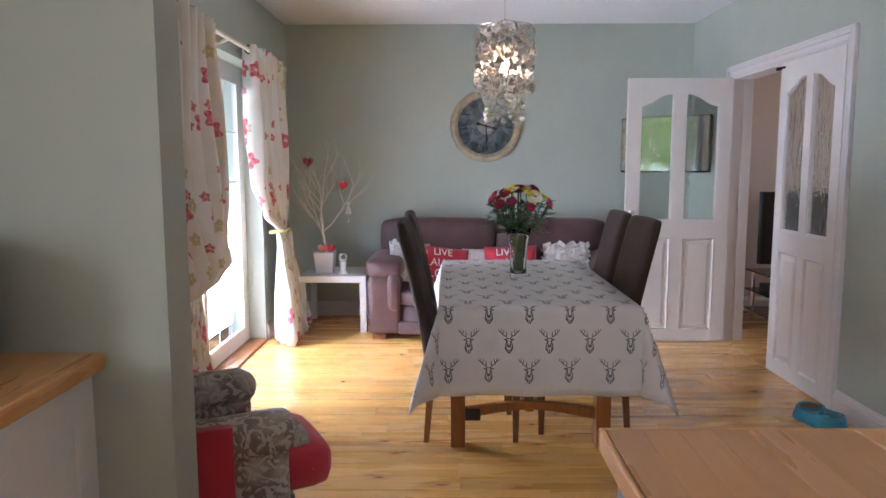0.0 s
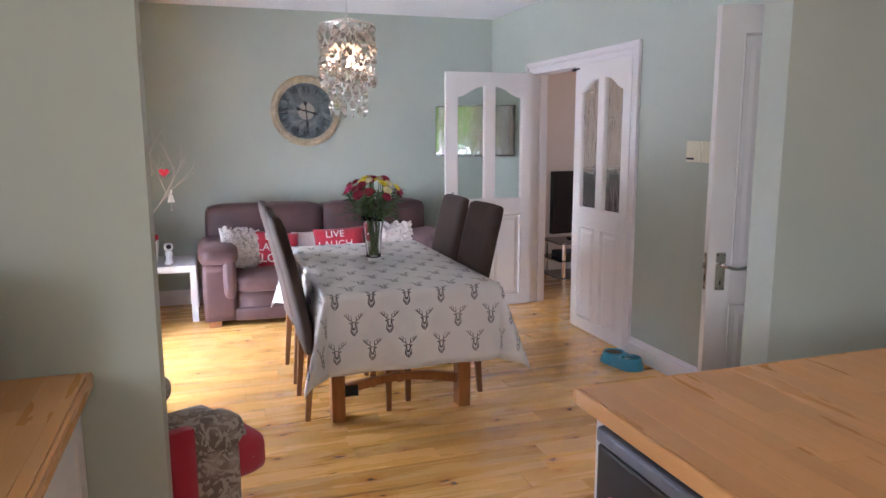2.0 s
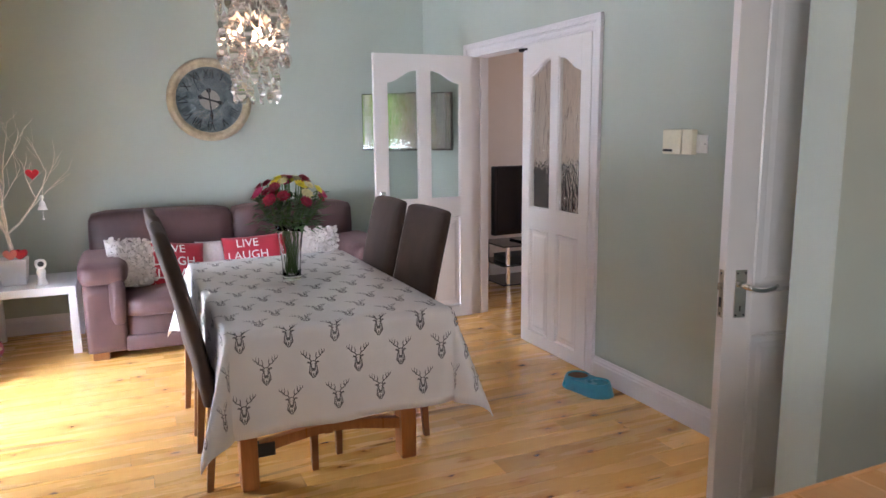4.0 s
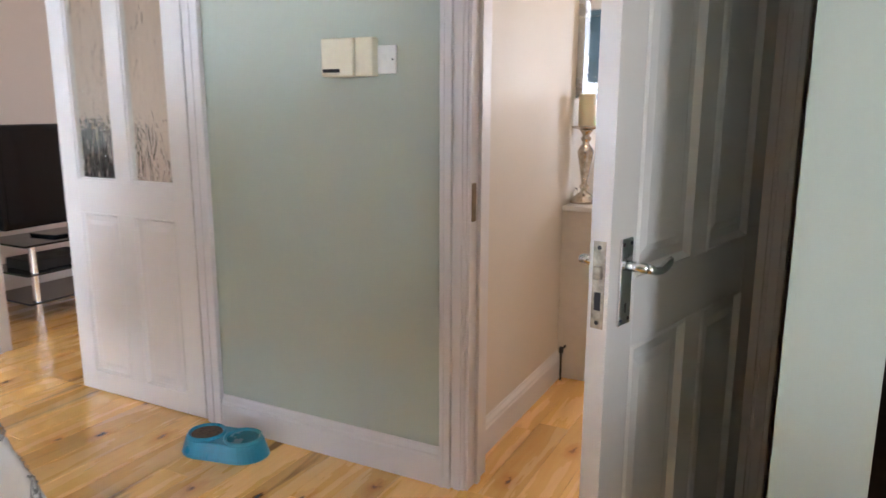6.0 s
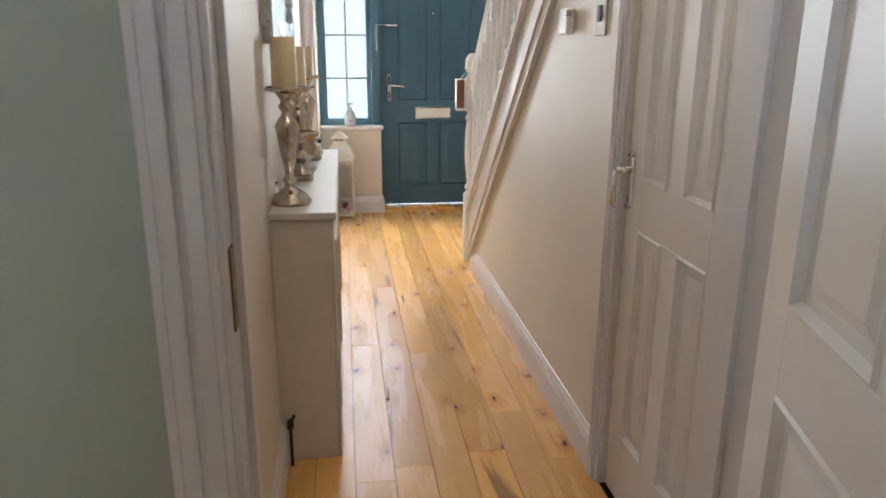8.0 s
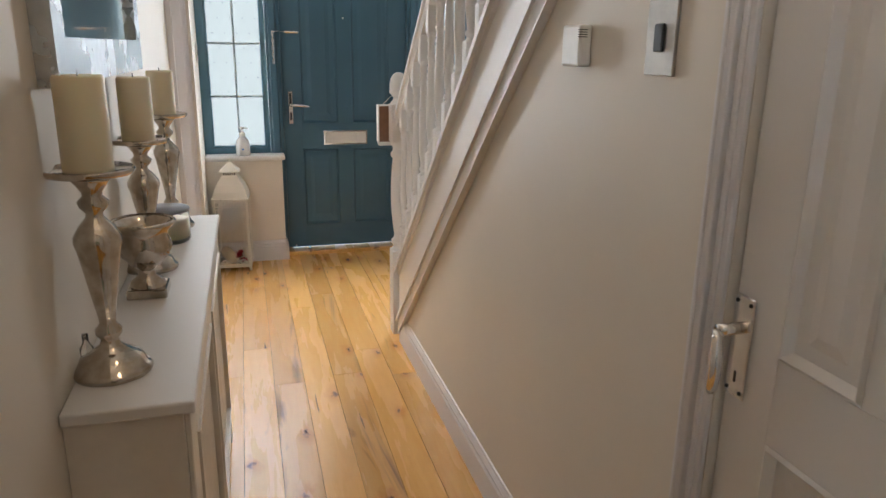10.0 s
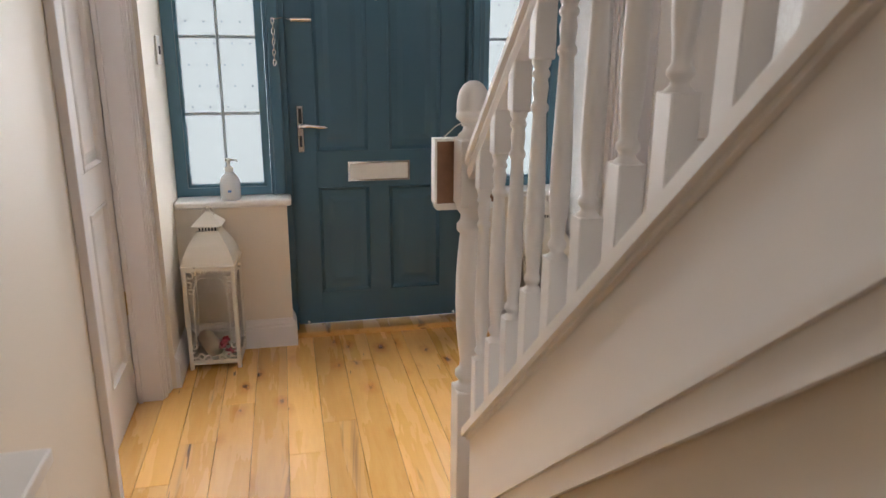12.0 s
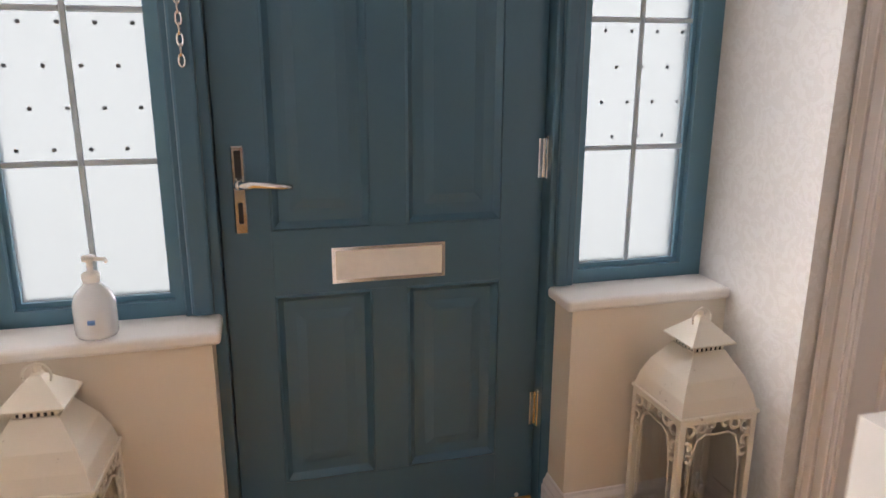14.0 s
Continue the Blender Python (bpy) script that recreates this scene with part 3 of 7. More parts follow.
def glazed_door(name, m, w, label, t=0.036):
    """A half-glazed door: two arched panes over two panels."""
    h = 1.99
    d = thing(name, m, label, "door", kind="structure")
    st, c, mu = 0.095, w / 2, 0.085
    zg0, zs, zt = 0.932, 1.795, 1.885
    bm = bmesh.new()
    for a, b in (((0, 0), (st, h)), ((w - st, 0), (w, h)), ((st, 0), (w - st, 0.085)), ((st, 0.80), (w - st, zg0)), ((c - mu / 2, 0.085), (c + mu / 2, 0.80)), ((c - mu / 2, zg0), (c + mu / 2, zt))):
        box(bm, (a[0], 0, a[1]), (b[0], t, b[1]), 0.0008)
    n = 14
    for s in (0, 1):
        xa, xb = (st, c - mu / 2) if s == 0 else (w - st, c + mu / 2)
        curve = []
        for i in range(n + 1):
            q = i / n
            curve.append((xa + (xb - xa) * q, zs + (zt - zs) * (q * q * (3 - 2 * q)) ** 0.8))
        prism(bm, curve + [(xb, h), (xa, h)], "y", 0, t)
        # bead round the pane
        ring = curve + [(xb, zg0), (xa, zg0)]
        cx, cz = (xa + xb) / 2, 1.35
        inner = [(x + (0.010 if x < cx else -0.010) * (abs(x - cx) > 0.03) , z + (0.010 if z < cz else -0.010)) for x, z in ring]
        frame_outline(bm, ring, inner, "y", 0.006, t - 0.006)
        bmg = bmesh.new()
        prism(bmg, ring, "y", t / 2 - 0.002, t / 2 + 0.002)
        g = part("pane", bmg, PATTERNED, d, "wavy obscured glass pane")
        g.visible_shadow = False
    box(bm, (c - mu / 2, 0, zt), (c + mu / 2, t, h))
    part("leaf", bm, GLOSS, d)
    for x0, x1 in ((st, c - mu / 2), (c + mu / 2, w - st)):
        bm = bmesh.new()
        recess(bm, x0, x1, 0.085, 0.80, 0, 1)
        recess(bm, x0, x1, 0.085, 0.80, t, -1)
        part("panel", bm, GLOSS, d)
    return d


dl = glazed_door("door_5", pose(2.122, 5.447, 0.006, 0, 0, 180), 0.777, "white half-glazed door with arched panes, open against the room")
lever_set(dl, 0.727, 0.93, 0.036, 1, -1)
for z in (0.30, 1.72):
    hinge(dl, -0.006, -0.004, z)
dr = glazed_door("door_6", pose(XW + 0.030, 3.934, 0.006, 0, 0, 90), 0.748, "white half-glazed door with arched panes, closed")
bm = bmesh.new()
box(bm, (0.695, 0.02, 1.955), (0.74, 0.05, 1.968), 0.002)
box(bm, (0.71, 0.048, 1.945), (0.745, 0.075, 1.965), 0.003)
part("door_stay", bm, MATTBLACK, dr, "small black stay at the top")

# ---------------------------------------------------------------- front door and side windows
fd = thing("door_7", pose(XF - 0.01, 1.505, 0.035, 0, 0, 90), "blue painted four-panel front door, closed", "front door", kind="structure")
w, h = 0.80, 2.03
bm = bmesh.new()
st, c, mu, t = 0.112, 0.405, 0.088, 0.045
rows = ((0.15, 0.665), (0.825, 1.90))
for a, b in (((0, 0), (st, h)), ((w - st, 0), (w, h)), ((st, 0), (w - st, 0.15)), ((st, 0.665), (w - st, 0.825)), ((st, 1.90), (w - st, h)), ((c - mu / 2, 0.15), (c + mu / 2, 0.665)), ((c - mu / 2, 0.825), (c + mu / 2, 1.90))):
    box(bm, (a[0], -t, a[1]), (b[0], 0, b[1]), 0.0008)
part("leaf", bm, BLUE, fd)
for x0, x1 in ((st, c - mu / 2), (c + mu / 2, w - st)):
    for z0, z1 in rows:
        bm = bmesh.new()
        recess(bm, x0, x1, z0, z1, 0, -1, 0.02, 0.012, 0.07)
        recess(bm, x0, x1, z0, z1, -t, 1, 0.02, 0.012, 0.07)
        part("panel", bm, BLUE, fd)
bm = bmesh.new()
box(bm, (0.265, 0, 0.69), (0.545, 0.005, 0.775), 0.002)
lp = part("letter_plate", bm, WHITEPL, fd, "white letter plate with a dark edge")
bm = bmesh.new()
frame_outline(bm, [(0.262, 0.687), (0.548, 0.687), (0.548, 0.778), (0.262, 0.778)], [(0.271, 0.696), (0.539, 0.696), (0.539, 0.769), (0.271, 0.769)], "y", 0.0, 0.0065)
part("plate_rim", bm, CHROME, lp)
bm = bmesh.new()
box(bm, (0.738, 0, 0.825), (0.768, 0.009, 1.03), 0.003)
hp = part("handle_plate", bm, CHROME, fd, "long chrome backplate")
bm = bmesh.new()
box(bm, (0.7455, 0.009, 0.955), (0.7605, 0.0098, 1.02))
box(bm, (0.7475, 0.009, 0.85), (0.7585, 0.0115, 0.90), 0.002)
part("keyhole", bm, MATTBLACK, hp)
bm = bmesh.new()
tube(bm, [(0.753, 0.006, 0.945), (0.753, 0.05, 0.945)], 0.011, 12)
tube(bm, [(0.753, 0.05, 0.945), (0.72, 0.052, 0.947), (0.66, 0.048, 0.940), (0.635, 0.046, 0.938)], [0.010, 0.009, 0.008, 0.006], 10)
part("lever", bm, CHROME, hp, "chrome lever", None, True)
bm = bmesh.new()
box(bm, (0.685, 0, 1.385), (0.775, 0.012, 1.402), 0.003)
tube(bm, [(0.69, 0.014, 1.3935), (0.77, 0.014, 1.3935)], 0.005, 8)
dc = part("door_chain", bm, CHROME, fd, "steel chain slide")
for k in range(9):
    bm = bmesh.new()
    z = 1.385 - 0.021 * k
    ang = 90 * (k % 2)
    ring = [(0.006 * math.cos(a), 0, 0.0135 * math.sin(a)) for a in [2 * math.pi * i / 12 for i in range(13)]]
    tube(bm, ring, 0.0022, 6)
    bmesh.ops.transform(bm, matrix=Matrix.Translation((0.848, 0.074, z)) @ pose(0, 0, 0, 0, 0, ang), verts=bm.verts)
    part("link", bm, CHROME, dc)
bm = bmesh.new()
tube(bm, [(0.775, 0.006, 1.393), (0.81, 0.055, 1.398), (0.848, 0.074, 1.392)], 0.003, 6)
part("chain_stay", bm, CHROME, dc)
bm = bmesh.new()
lathe(bm, [(0.006, 0.0), (0.006, 0.003), (0, 0.004)], 12, Matrix.Translation((0.405, 0.0, 1.485)) @ pose(0, 0, 0, -90))
part("spyhole", bm, WHITEPL, fd, "small pale spyhole")
for x in (0.045, 0.755):
    bm = bmesh.new()
    lathe(bm, [(0.006, 0.0), (0.006, 0.004), (0.003, 0.006), (0, 0.006)], 12, Matrix.Translation((x, 0.0, 0.010)) @ pose(0, 0, 0, -90))
    part("end_cap", bm, WHITEPL, fd, "small white end cap")
for z in (0.28, 0.98, 1.75):
    bm = bmesh.new()
    tube(bm, [(-0.006, 0.012, z - 0.05), (-0.006, 0.012, z + 0.05)], 0.0075, 8)
    lathe(bm, [(0.0045, 0.05), (0.009, 0.054), (0, 0.064)], 8, Matrix.Translation((-0.006, 0.012, z)))
    box(bm, (-0.02, 0.0, z - 0.05), (0.016, 0.004, z + 0.05))
    part("hinge", bm, CHROME, fd, "steel hinge")

# blue posts and head round the door
bm = bmesh.new()
for y0, y1 in ((2.308, 2.395), (1.428, 1.502)):
    box(bm, (XF - 0.055, y0, 0.0), (XF + 0.034, y1, 2.12), 0.003)
    box(bm, (XF + 0.036, min(y0, 2.28), 0.0), (XF + 0.06, max(y1, 1.53), 2.12))
    box(bm, (XF - 0.075, y0 + 0.022, 0.685), (XF - 0.05, y1 - 0.015, 2.12), 0.008, 2)
box(bm, (XF - 0.055, 1.502, 2.068), (XF + 0.034, 2.308, 2.12), 0.003)
box(bm, (XF + 0.036, 1.53, 2.04), (XF + 0.06, 2.28, 2.12))
structure("trim_front_door_frame", bm, BLUE, "blue painted front door frame", "door frame")
bm = bmesh.new()
box(bm, (XF - 0.10, 1.478, -0.005), (XF + 0.09, 2.332, 0.026), 0.006, 2)
structure("trim_threshold", bm, FLOORWOOD, "pale wooden door threshold", "threshold")


FROST = glass_mat("frosted_window_film", 0.42, (0.0225, 0.0245, 0.0245))
LEAD = plain("grey_glazing_bar", (0.40, 0.47, 0.52), 0.5)
# Lighter copy of the door blue: window glow on the frames, put in the colour.
BLUE_LIT = paint("window_lit_blue_paint", (0.095, 0.215, 0.295), 0.35, 0.05, 0.06)
DOTS = plain("clear_film_dot", (0.10, 0.11, 0.12), 0.3)


def side_window(name, ya, yb, g0, g1):
    """A blue framed side light: eight frosted panes between thin bars, with rows of small clear dots."""
    d = thing(name, pose(XF - 0.02, 0, 0), "blue framed side window with frosted panes and grey bars", "window", kind="structure")
    zb, zt = 0.715, 2.0
    bm = bmesh.new()
    o = [(ya, 0.655), (yb, 0.655), (yb, 2.085), (ya, 2.085)]
    i = [(g0, zb), (g1, zb), (g1, zt), (g0, zt)]
    frame_outline(bm, o, i, "x", -0.012, 0.06)
    e = 0.012
    frame_outline(bm, [(g0, zb), (g1, zb), (g1, zt), (g0, zt)], [(g0 + e, zb + e), (g1 - e, zb + e), (g1 - e, zt - e), (g0 + e, zt - e)], "x", 0.008, 0.04)
    part("window_frame", bm, BLUE_LIT, d, "blue painted frame")
    cy = (g0 + g1) / 2
    zs = [zb, 1.035, 1.355, 1.675, zt]
    for k in range(4):
        for y0, y1 in ((g0, cy), (cy, g1)):
            bm = bmesh.new()
            box(bm, (0.018, y0, zs[k]), (0.024, y1, zs[k + 1]))
            p = part("pane", bm, FROST, d, "frosted glass pane")
            p.visible_shadow = False
    bm = bmesh.new()
    box(bm, (0.010, cy - 0.0065, zb), (0.017, cy + 0.0065, zt), 0.002)
    for z in zs[1:4]:
        box(bm, (0.010, g0, z - 0.0065), (0.017, cy - 0.0065, z + 0.0065), 0.002)
        box(bm, (0.010, cy + 0.0065, z - 0.0065), (0.017, g1, z + 0.0065), 0.002)
    part("glazing_bar", bm, LEAD, d, "thin grey glazing bars")
    bm = bmesh.new()
    for r in range(13):
        z = 0.80 + r * 0.088
        for q in range(5):
            y = g0 + 0.035 + (q + 0.5 * (r % 2)) * 0.073
            if g0 + 0.02 < y < g1 - 0.02 and z > 1.02:
                lathe(bm, [(0.0050, 0), (0.0050, 0.001), (0, 0.001)], 8, Matrix.Translation((0.0165, y, z)) @ pose(0, 0, 0, 0, -90))
    p = part("dot_pattern", bm, DOTS, d, "rows of small dots in the film")
    tagged(p, kind="stuff")
    return d


side_window("window_1", 2.397, 2.836, 2.417, 2.752)
side_window("window_2", 0.974, 1.426, 1.096, 1.405)
for nm, y0, y1 in (("window_sill_left", 2.315, HL - 0.042), ("window_sill_right", YR + 0.064, 1.497)):
    bm = bmesh.new()
    box(bm, (XF - 0.18, y0, 0.652), (XF - 0.035, y1, 0.682), 0.010, 3)
    tagged(structure(nm, bm, GLOSS, "white gloss window sill board", "window sill"))

# ---------------------------------------------------------------- patio door
pd = thing("window_3", pose(XL - 0.16, 0, 0), "white patio door with barred glass panes", "patio door", kind="structure")
bm = bmesh.new()
frame_outline(bm, [(P0, -0.02), (P1, -0.02), (P1, 2.08), (P0, 2.08)], [(P0 + 0.06, 0.05), (P1 - 0.06, 0.05), (P1 - 0.06, 2.02), (P0 + 0.06, 2.02)], "x", -0.03, 0.03)
part("window_frame", bm, WHITEPL, pd, "white plastic frame")
mid = 4.50
for y0, y1, x in ((P0 + 0.06, mid + 0.03, -0.015), (mid - 0.03, P1 - 0.06, 0.016)):
    bm = bmesh.new()
    frame_outline(bm, [(y0, 0.05), (y1, 0.05), (y1, 2.02), (y0, 2.02)], [(y0 + 0.065, 0.13), (y1 - 0.065, 0.13), (y1 - 0.065, 1.95), (y0 + 0.065, 1.95)], "x", x - 0.014, x + 0.014)
    s = part("sash", bm, WHITEPL, pd, "white sash")
    bm = bmesh.new()
    box(bm, (x - 0.003, y0 + 0.06, 0.12), (x + 0.003, y1 - 0.06, 1.96))
    p = part("pane", bm, GLASS, s, "clear glass pane")
    p.visible_shadow = False
    bm = bmesh.new()
    yy = [y0 + 0.065 + (y1 - y0 - 0.13) * k / 3 for k in (1, 2)]
    for y in yy:
        box(bm, (x - 0.0085, y - 0.006, 0.13), (x - 0.0045, y + 0.006, 1.95))
    for z in (0.52, 0.88, 1.24, 1.60):
        box(bm, (x - 0.0125, y0 + 0.065, z - 0.006), (x - 0.0088, y1 - 0.065, z + 0.006))
    part("glazing_bar", bm, WHITEPL, s, "thin white bars")
bm = bmesh.new()
box(bm, (XL - 0.13, P0, -0.01), (XL + 0.015, P1, 0.018), 0.004)
structure("trim_patio_threshold", bm, TABLEWOOD, "red-brown wooden patio threshold", "threshold")

# ---------------------------------------------------------------- stairs
RISE, GO = 0.185, 0.21
stairs = thing("staircase", pose(0, 0, 0), "white closed-string staircase with taupe carpet on the treads", "staircase")
bm = bmesh.new()
def string_top(x): return 1.095 + 0.90 * (4.412 - x)
x0, x1 = 5.235, 2.40
prism(bm, [(x0, string_low(x0)), (x0, string_top(x0)), (x1, string_top(x1)), (x1, string_low(x1))], "y", 1.85, 1.898)
part("string", bm, GLOSS, stairs, "white gloss painted string board")
bm = bmesh.new()
def sloped(bm, off0, off1, y0, y1, base=string_top):
    prism(bm, [(x0, base(x0) + off0), (x0, base(x0) + off1), (x1, base(x1) + off1), (x1, base(x1) + off0)], "y", y0, y1)
sloped(bm, -0.012, 0.014, 1.838, 1.922)
sloped(bm, -0.022, -0.012, 1.846, 1.910)
part("string_cap", bm, GLOSS, stairs, "white rounded capping")
bm = bmesh.new()
sloped(bm, -0.004, 0.055, 1.897, 1.906, string_low)
sloped(bm, 0.055, 0.075, 1.897, 1.916, string_low)
sloped(bm, 0.075, 0.085, 1.897, 1.909, string_low)
part("string_moulding", bm, GLOSS, stairs, "white moulding along the string")
for k in range(13):
    bm = bmesh.new()
    xa = 5.215 - k * GO
    z = (k + 1) * RISE
    box(bm, (xa - GO - 0.02, YR + 0.03, z - 0.03), (xa + 0.022, 1.848, z), 0.010, 2)
    box(bm, (xa - 0.012, YR + 0.03, z - RISE), (xa + 0.002, 1.848, z - 0.03))
    part("step", bm, CARPET, stairs, "taupe carpeted step")
bm = bmesh.new()
prism(bm, [(x0 + 0.05, 0), (x0 + 0.05, string_top(x0) + 0.02), (x1, string_top(x1) + 0.05), (x1, string_low(x1) - 0.2), (4.9, 0)], "y", YR + 0.002, YR + 0.028)
part("wall_string", bm, GLOSS, stairs, "white board along the wall")

NX, NY = 5.36, 1.872
newel = thing("newel_post", pose(NX, NY, 0) @ Matrix.Diagonal((0.9, 0.9, 1.0, 1.0)), "white turned newel post with an acorn top", "newel post")
bm = bmesh.new()
box(bm, (-0.043, -0.043, 0.0), (0.043, 0.043, 0.42), 0.003)
part("square_foot", bm, GLOSS, newel)
bm = bmesh.new()
box(bm, (-0.043, -0.043, 0.93), (0.043, 0.043, 1.10), 0.003)
part("square_block", bm, GLOSS, newel)
bm = bmesh.new()
lathe(bm, [(0.043, 0.40), (0.044, 0.425), (0.030, 0.435), (0.030, 0.445), (0.041, 0.455), (0.041, 0.468), (0.028, 0.48), (0.026, 0.50), (0.032, 0.54), (0.039, 0.60), (0.042, 0.66), (0.041, 0.74), (0.037, 0.80), (0.033, 0.84), (0.031, 0.855), (0.041, 0.865), (0.041, 0.88), (0.032, 0.89), (0.030, 0.905), (0.042, 0.92), (0.044, 0.94)], 24)
part("turned_shaft", bm, GLOSS, newel, "", None, True)
bm = bmesh.new()
lathe(bm, [(0.042, 1.09), (0.040, 1.108), (0.028, 1.118), (0.026, 1.128), (0.034, 1.138), (0.046, 1.148), (0.047, 1.160), (0.043, 1.164), (0.045, 1.170), (0.0445, 1.19), (0.039, 1.213), (0.027, 1.230), (0.012, 1.238), (0, 1.239)], 28)
part("acorn_top", bm, GLOSS, newel, "rounded acorn finial", None, True)

rail = thing("handrail", pose(0, 0, 0), "white painted moulded stair handrail", "handrail")
def rail_top(x): return 1.217 + 0.865 * (5.153 - x)
prof = [(-0.030, 0), (-0.030, -0.018), (-0.022, -0.026), (-0.024, -0.040), (-0.018, -0.058), (0.018, -0.058), (0.024, -0.040), (0.022, -0.026), (0.030, -0.018), (0.030, 0), (0.022, 0.010), (0.0, 0.015), (-0.022, 0.010)]
bm = bmesh.new()
xa, xb = NX - 0.042, 2.6
ra = [bm.verts.new((xa, NY + u, rail_top(xa) - 0.012 + v)) for u, v in prof]
rb = [bm.verts.new((xb, NY + u, rail_top(xb) - 0.012 + v)) for u, v in prof]
n = len(prof)
fs = [bm.faces.new((ra[i], ra[(i + 1) % n], rb[(i + 1) % n], rb[i])) for i in range(n)] + [bm.faces.new(ra), bm.faces.new(rb)]
bmesh.ops.recalc_face_normals(bm, faces=fs)
part("rail", bm, GLOSS, rail)

bal = thing("baluster", pose(5.24, NY, rail_top(5.24) - 0.07 - 0.714), "white turned wooden stair baluster", "baluster", "stair balusters")
L = 0.714
bm = bmesh.new()
s = 0.0195
vs = box(bm, (-s, -s, -0.025), (s, s, 0.20), 0.002)
for v in vs:
    if v.co.z < 0.1:
        v.co.z -= SLOPE * v.co.x
part("square_foot", bm, GLOSS, bal)
bm = bmesh.new()
vs = box(bm, (-s, -s, L - 0.080), (s, s, L + 0.006), 0.004, 2)
for v in vs:
    if v.co.z > L - 0.04:
        v.co.z -= SLOPE * v.co.x
part("square_head", bm, GLOSS, bal)
bm = bmesh.new()
lathe(bm, [(0.0185, 0.185), (0.019, 0.200), (0.012, 0.207), (0.0115, 0.212), (0.0165, 0.218), (0.0165, 0.225), (0.0115, 0.232), (0.0125, 0.250), (0.0165, 0.285), (0.0180, 0.33), (0.0175, 0.38), (0.0155, 0.45), (0.0130, L - 0.19), (0.0122, L - 0.175), (0.0160, L - 0.170), (0.0165, L - 0.165), (0.0160, L - 0.160), (0.0120, L - 0.155),
           (0.0135, L - 0.140), (0.0150, L - 0.128), (0.0120, L - 0.114), (0.0165, L - 0.108), (0.0165, L - 0.102), (0.0125, L - 0.096), (0.0170, L - 0.088), (0.0185, L - 0.070)], 14)
part("turned_middle", bm, GLOSS, bal, "", None, True)
for k in range(1, 16):
    x = 5.24 - 0.117 * k
    copy_thing(bal, pose(x, NY, rail_top(x) - 0.07 - L))

# ---------------------------------------------------------------- dining room things
def fabric(name, color, rough=0.85, weave=350.0, vary=0.18, sheen=0.3, scale=7.0):
    k = Nodes(name, rough)
    v = k.coords()
    k.put("Base Color", k.ramp(k.noise(v, scale, 4.0), (0.3, tuple(c * (1 - vary) for c in color)), (0.7, tuple(min(1, c * (1 + vary)) for c in color))))
    k.put("Sheen Weight", sheen)
    k.bump(k.noise(v, weave, 2.0), 0.25, 0.002)
    return k.mat


SUEDE = fabric("brown_suede", (0.044, 0.022, 0.013), 0.8, 300, 0.25, 0.03)
LEATHER = fabric("brown_nubuck_leather", (0.076, 0.036, 0.034), 0.55, 160, 0.22, 0.24, 5.0)
nub = LEATHER.node_tree.nodes["Principled BSDF"]
nub.inputs["Sheen Tint"].default_value, nub.inputs["Sheen Roughness"].default_value = (0.95, 0.62, 0.60, 1), 0.45
CLOTH = fabric("pale_oilcloth", (0.72, 0.70, 0.69), 0.30, 500, 0.03, 0.0)
INK = fabric("grey_print", (0.15, 0.145, 0.15), 0.5, 500, 0.1, 0.0)
RED = fabric("red_cushion_cotton", (0.42, 0.015, 0.035), 0.8, 400, 0.12, 0.2)
SHAG = fabric("white_ruffle_fabric", (0.66, 0.61, 0.57), 0.9, 200, 0.1, 0.3)
WHITEPRINT = plain("white_print", (0.75, 0.72, 0.70), 0.7)


def soft_box(bm, a, b, r=0.05, puff=0.02, cuts=5, m=None, mat=0):
    """An upholstered block: subdivided, rounded at its corners and slightly puffed."""
    a, b = Vector(a), Vector(b)
    c, hs = (a + b) / 2, (b - a) / 2
    n = cuts + 2
    grid = {}
    verts = []
    for i in range(n + 1):
        for j in range(n + 1):
            for k in range(n + 1):
                if 0 < i < n and 0 < j < n and 0 < k < n:
                    continue
                p = Vector((2 * i / n - 1, 2 * j / n - 1, 2 * k / n - 1))
                q = Vector((p.x * hs.x, p.y * hs.y, p.z * hs.z))
                core = Vector([max(-(h - r), min(h - r, u)) for u, h in zip(q, hs)])
                d = q - core
                if d.length > 1e-9:
                    q = core + d.normalized() * min(r, max(abs(d.x), abs(d.y), abs(d.z)))
                bulge = puff * (1 - p.x ** 2) * (1 - p.y ** 2) if abs(p.z) == 1 else puff * (1 - p.x ** 2) * (1 - p.z ** 2) if abs(p.y) == 1 else puff * (1 - p.y ** 2) * (1 - p.z ** 2)
                ax = 2 if abs(p.z) == 1 else (1 if abs(p.y) == 1 else 0)
                q[ax] += bulge * (1 if p[ax] > 0 else -1)
                grid[i, j, k] = bm.verts.new(c + q)
                verts.append(grid[i, j, k])
    fs = []
    for u in range(n):
        for v in range(n):
            for e in (0, n):
                for q in (((u, v, e), (u + 1, v, e), (u + 1, v + 1, e), (u, v + 1, e)), ((u, e, v), (u + 1, e, v), (u + 1, e, v + 1), (u, e, v + 1)), ((e, u, v), (e, u + 1, v), (e, u + 1, v + 1), (e, u, v + 1))):
                    f = bm.faces.new([grid[x] for x in q])
                    f.material_index = mat
                    fs.append(f)
    bmesh.ops.recalc_face_normals(bm, faces=fs)
    if m is not None:
        bmesh.ops.transform(bm, matrix=m, verts=verts)
    return verts


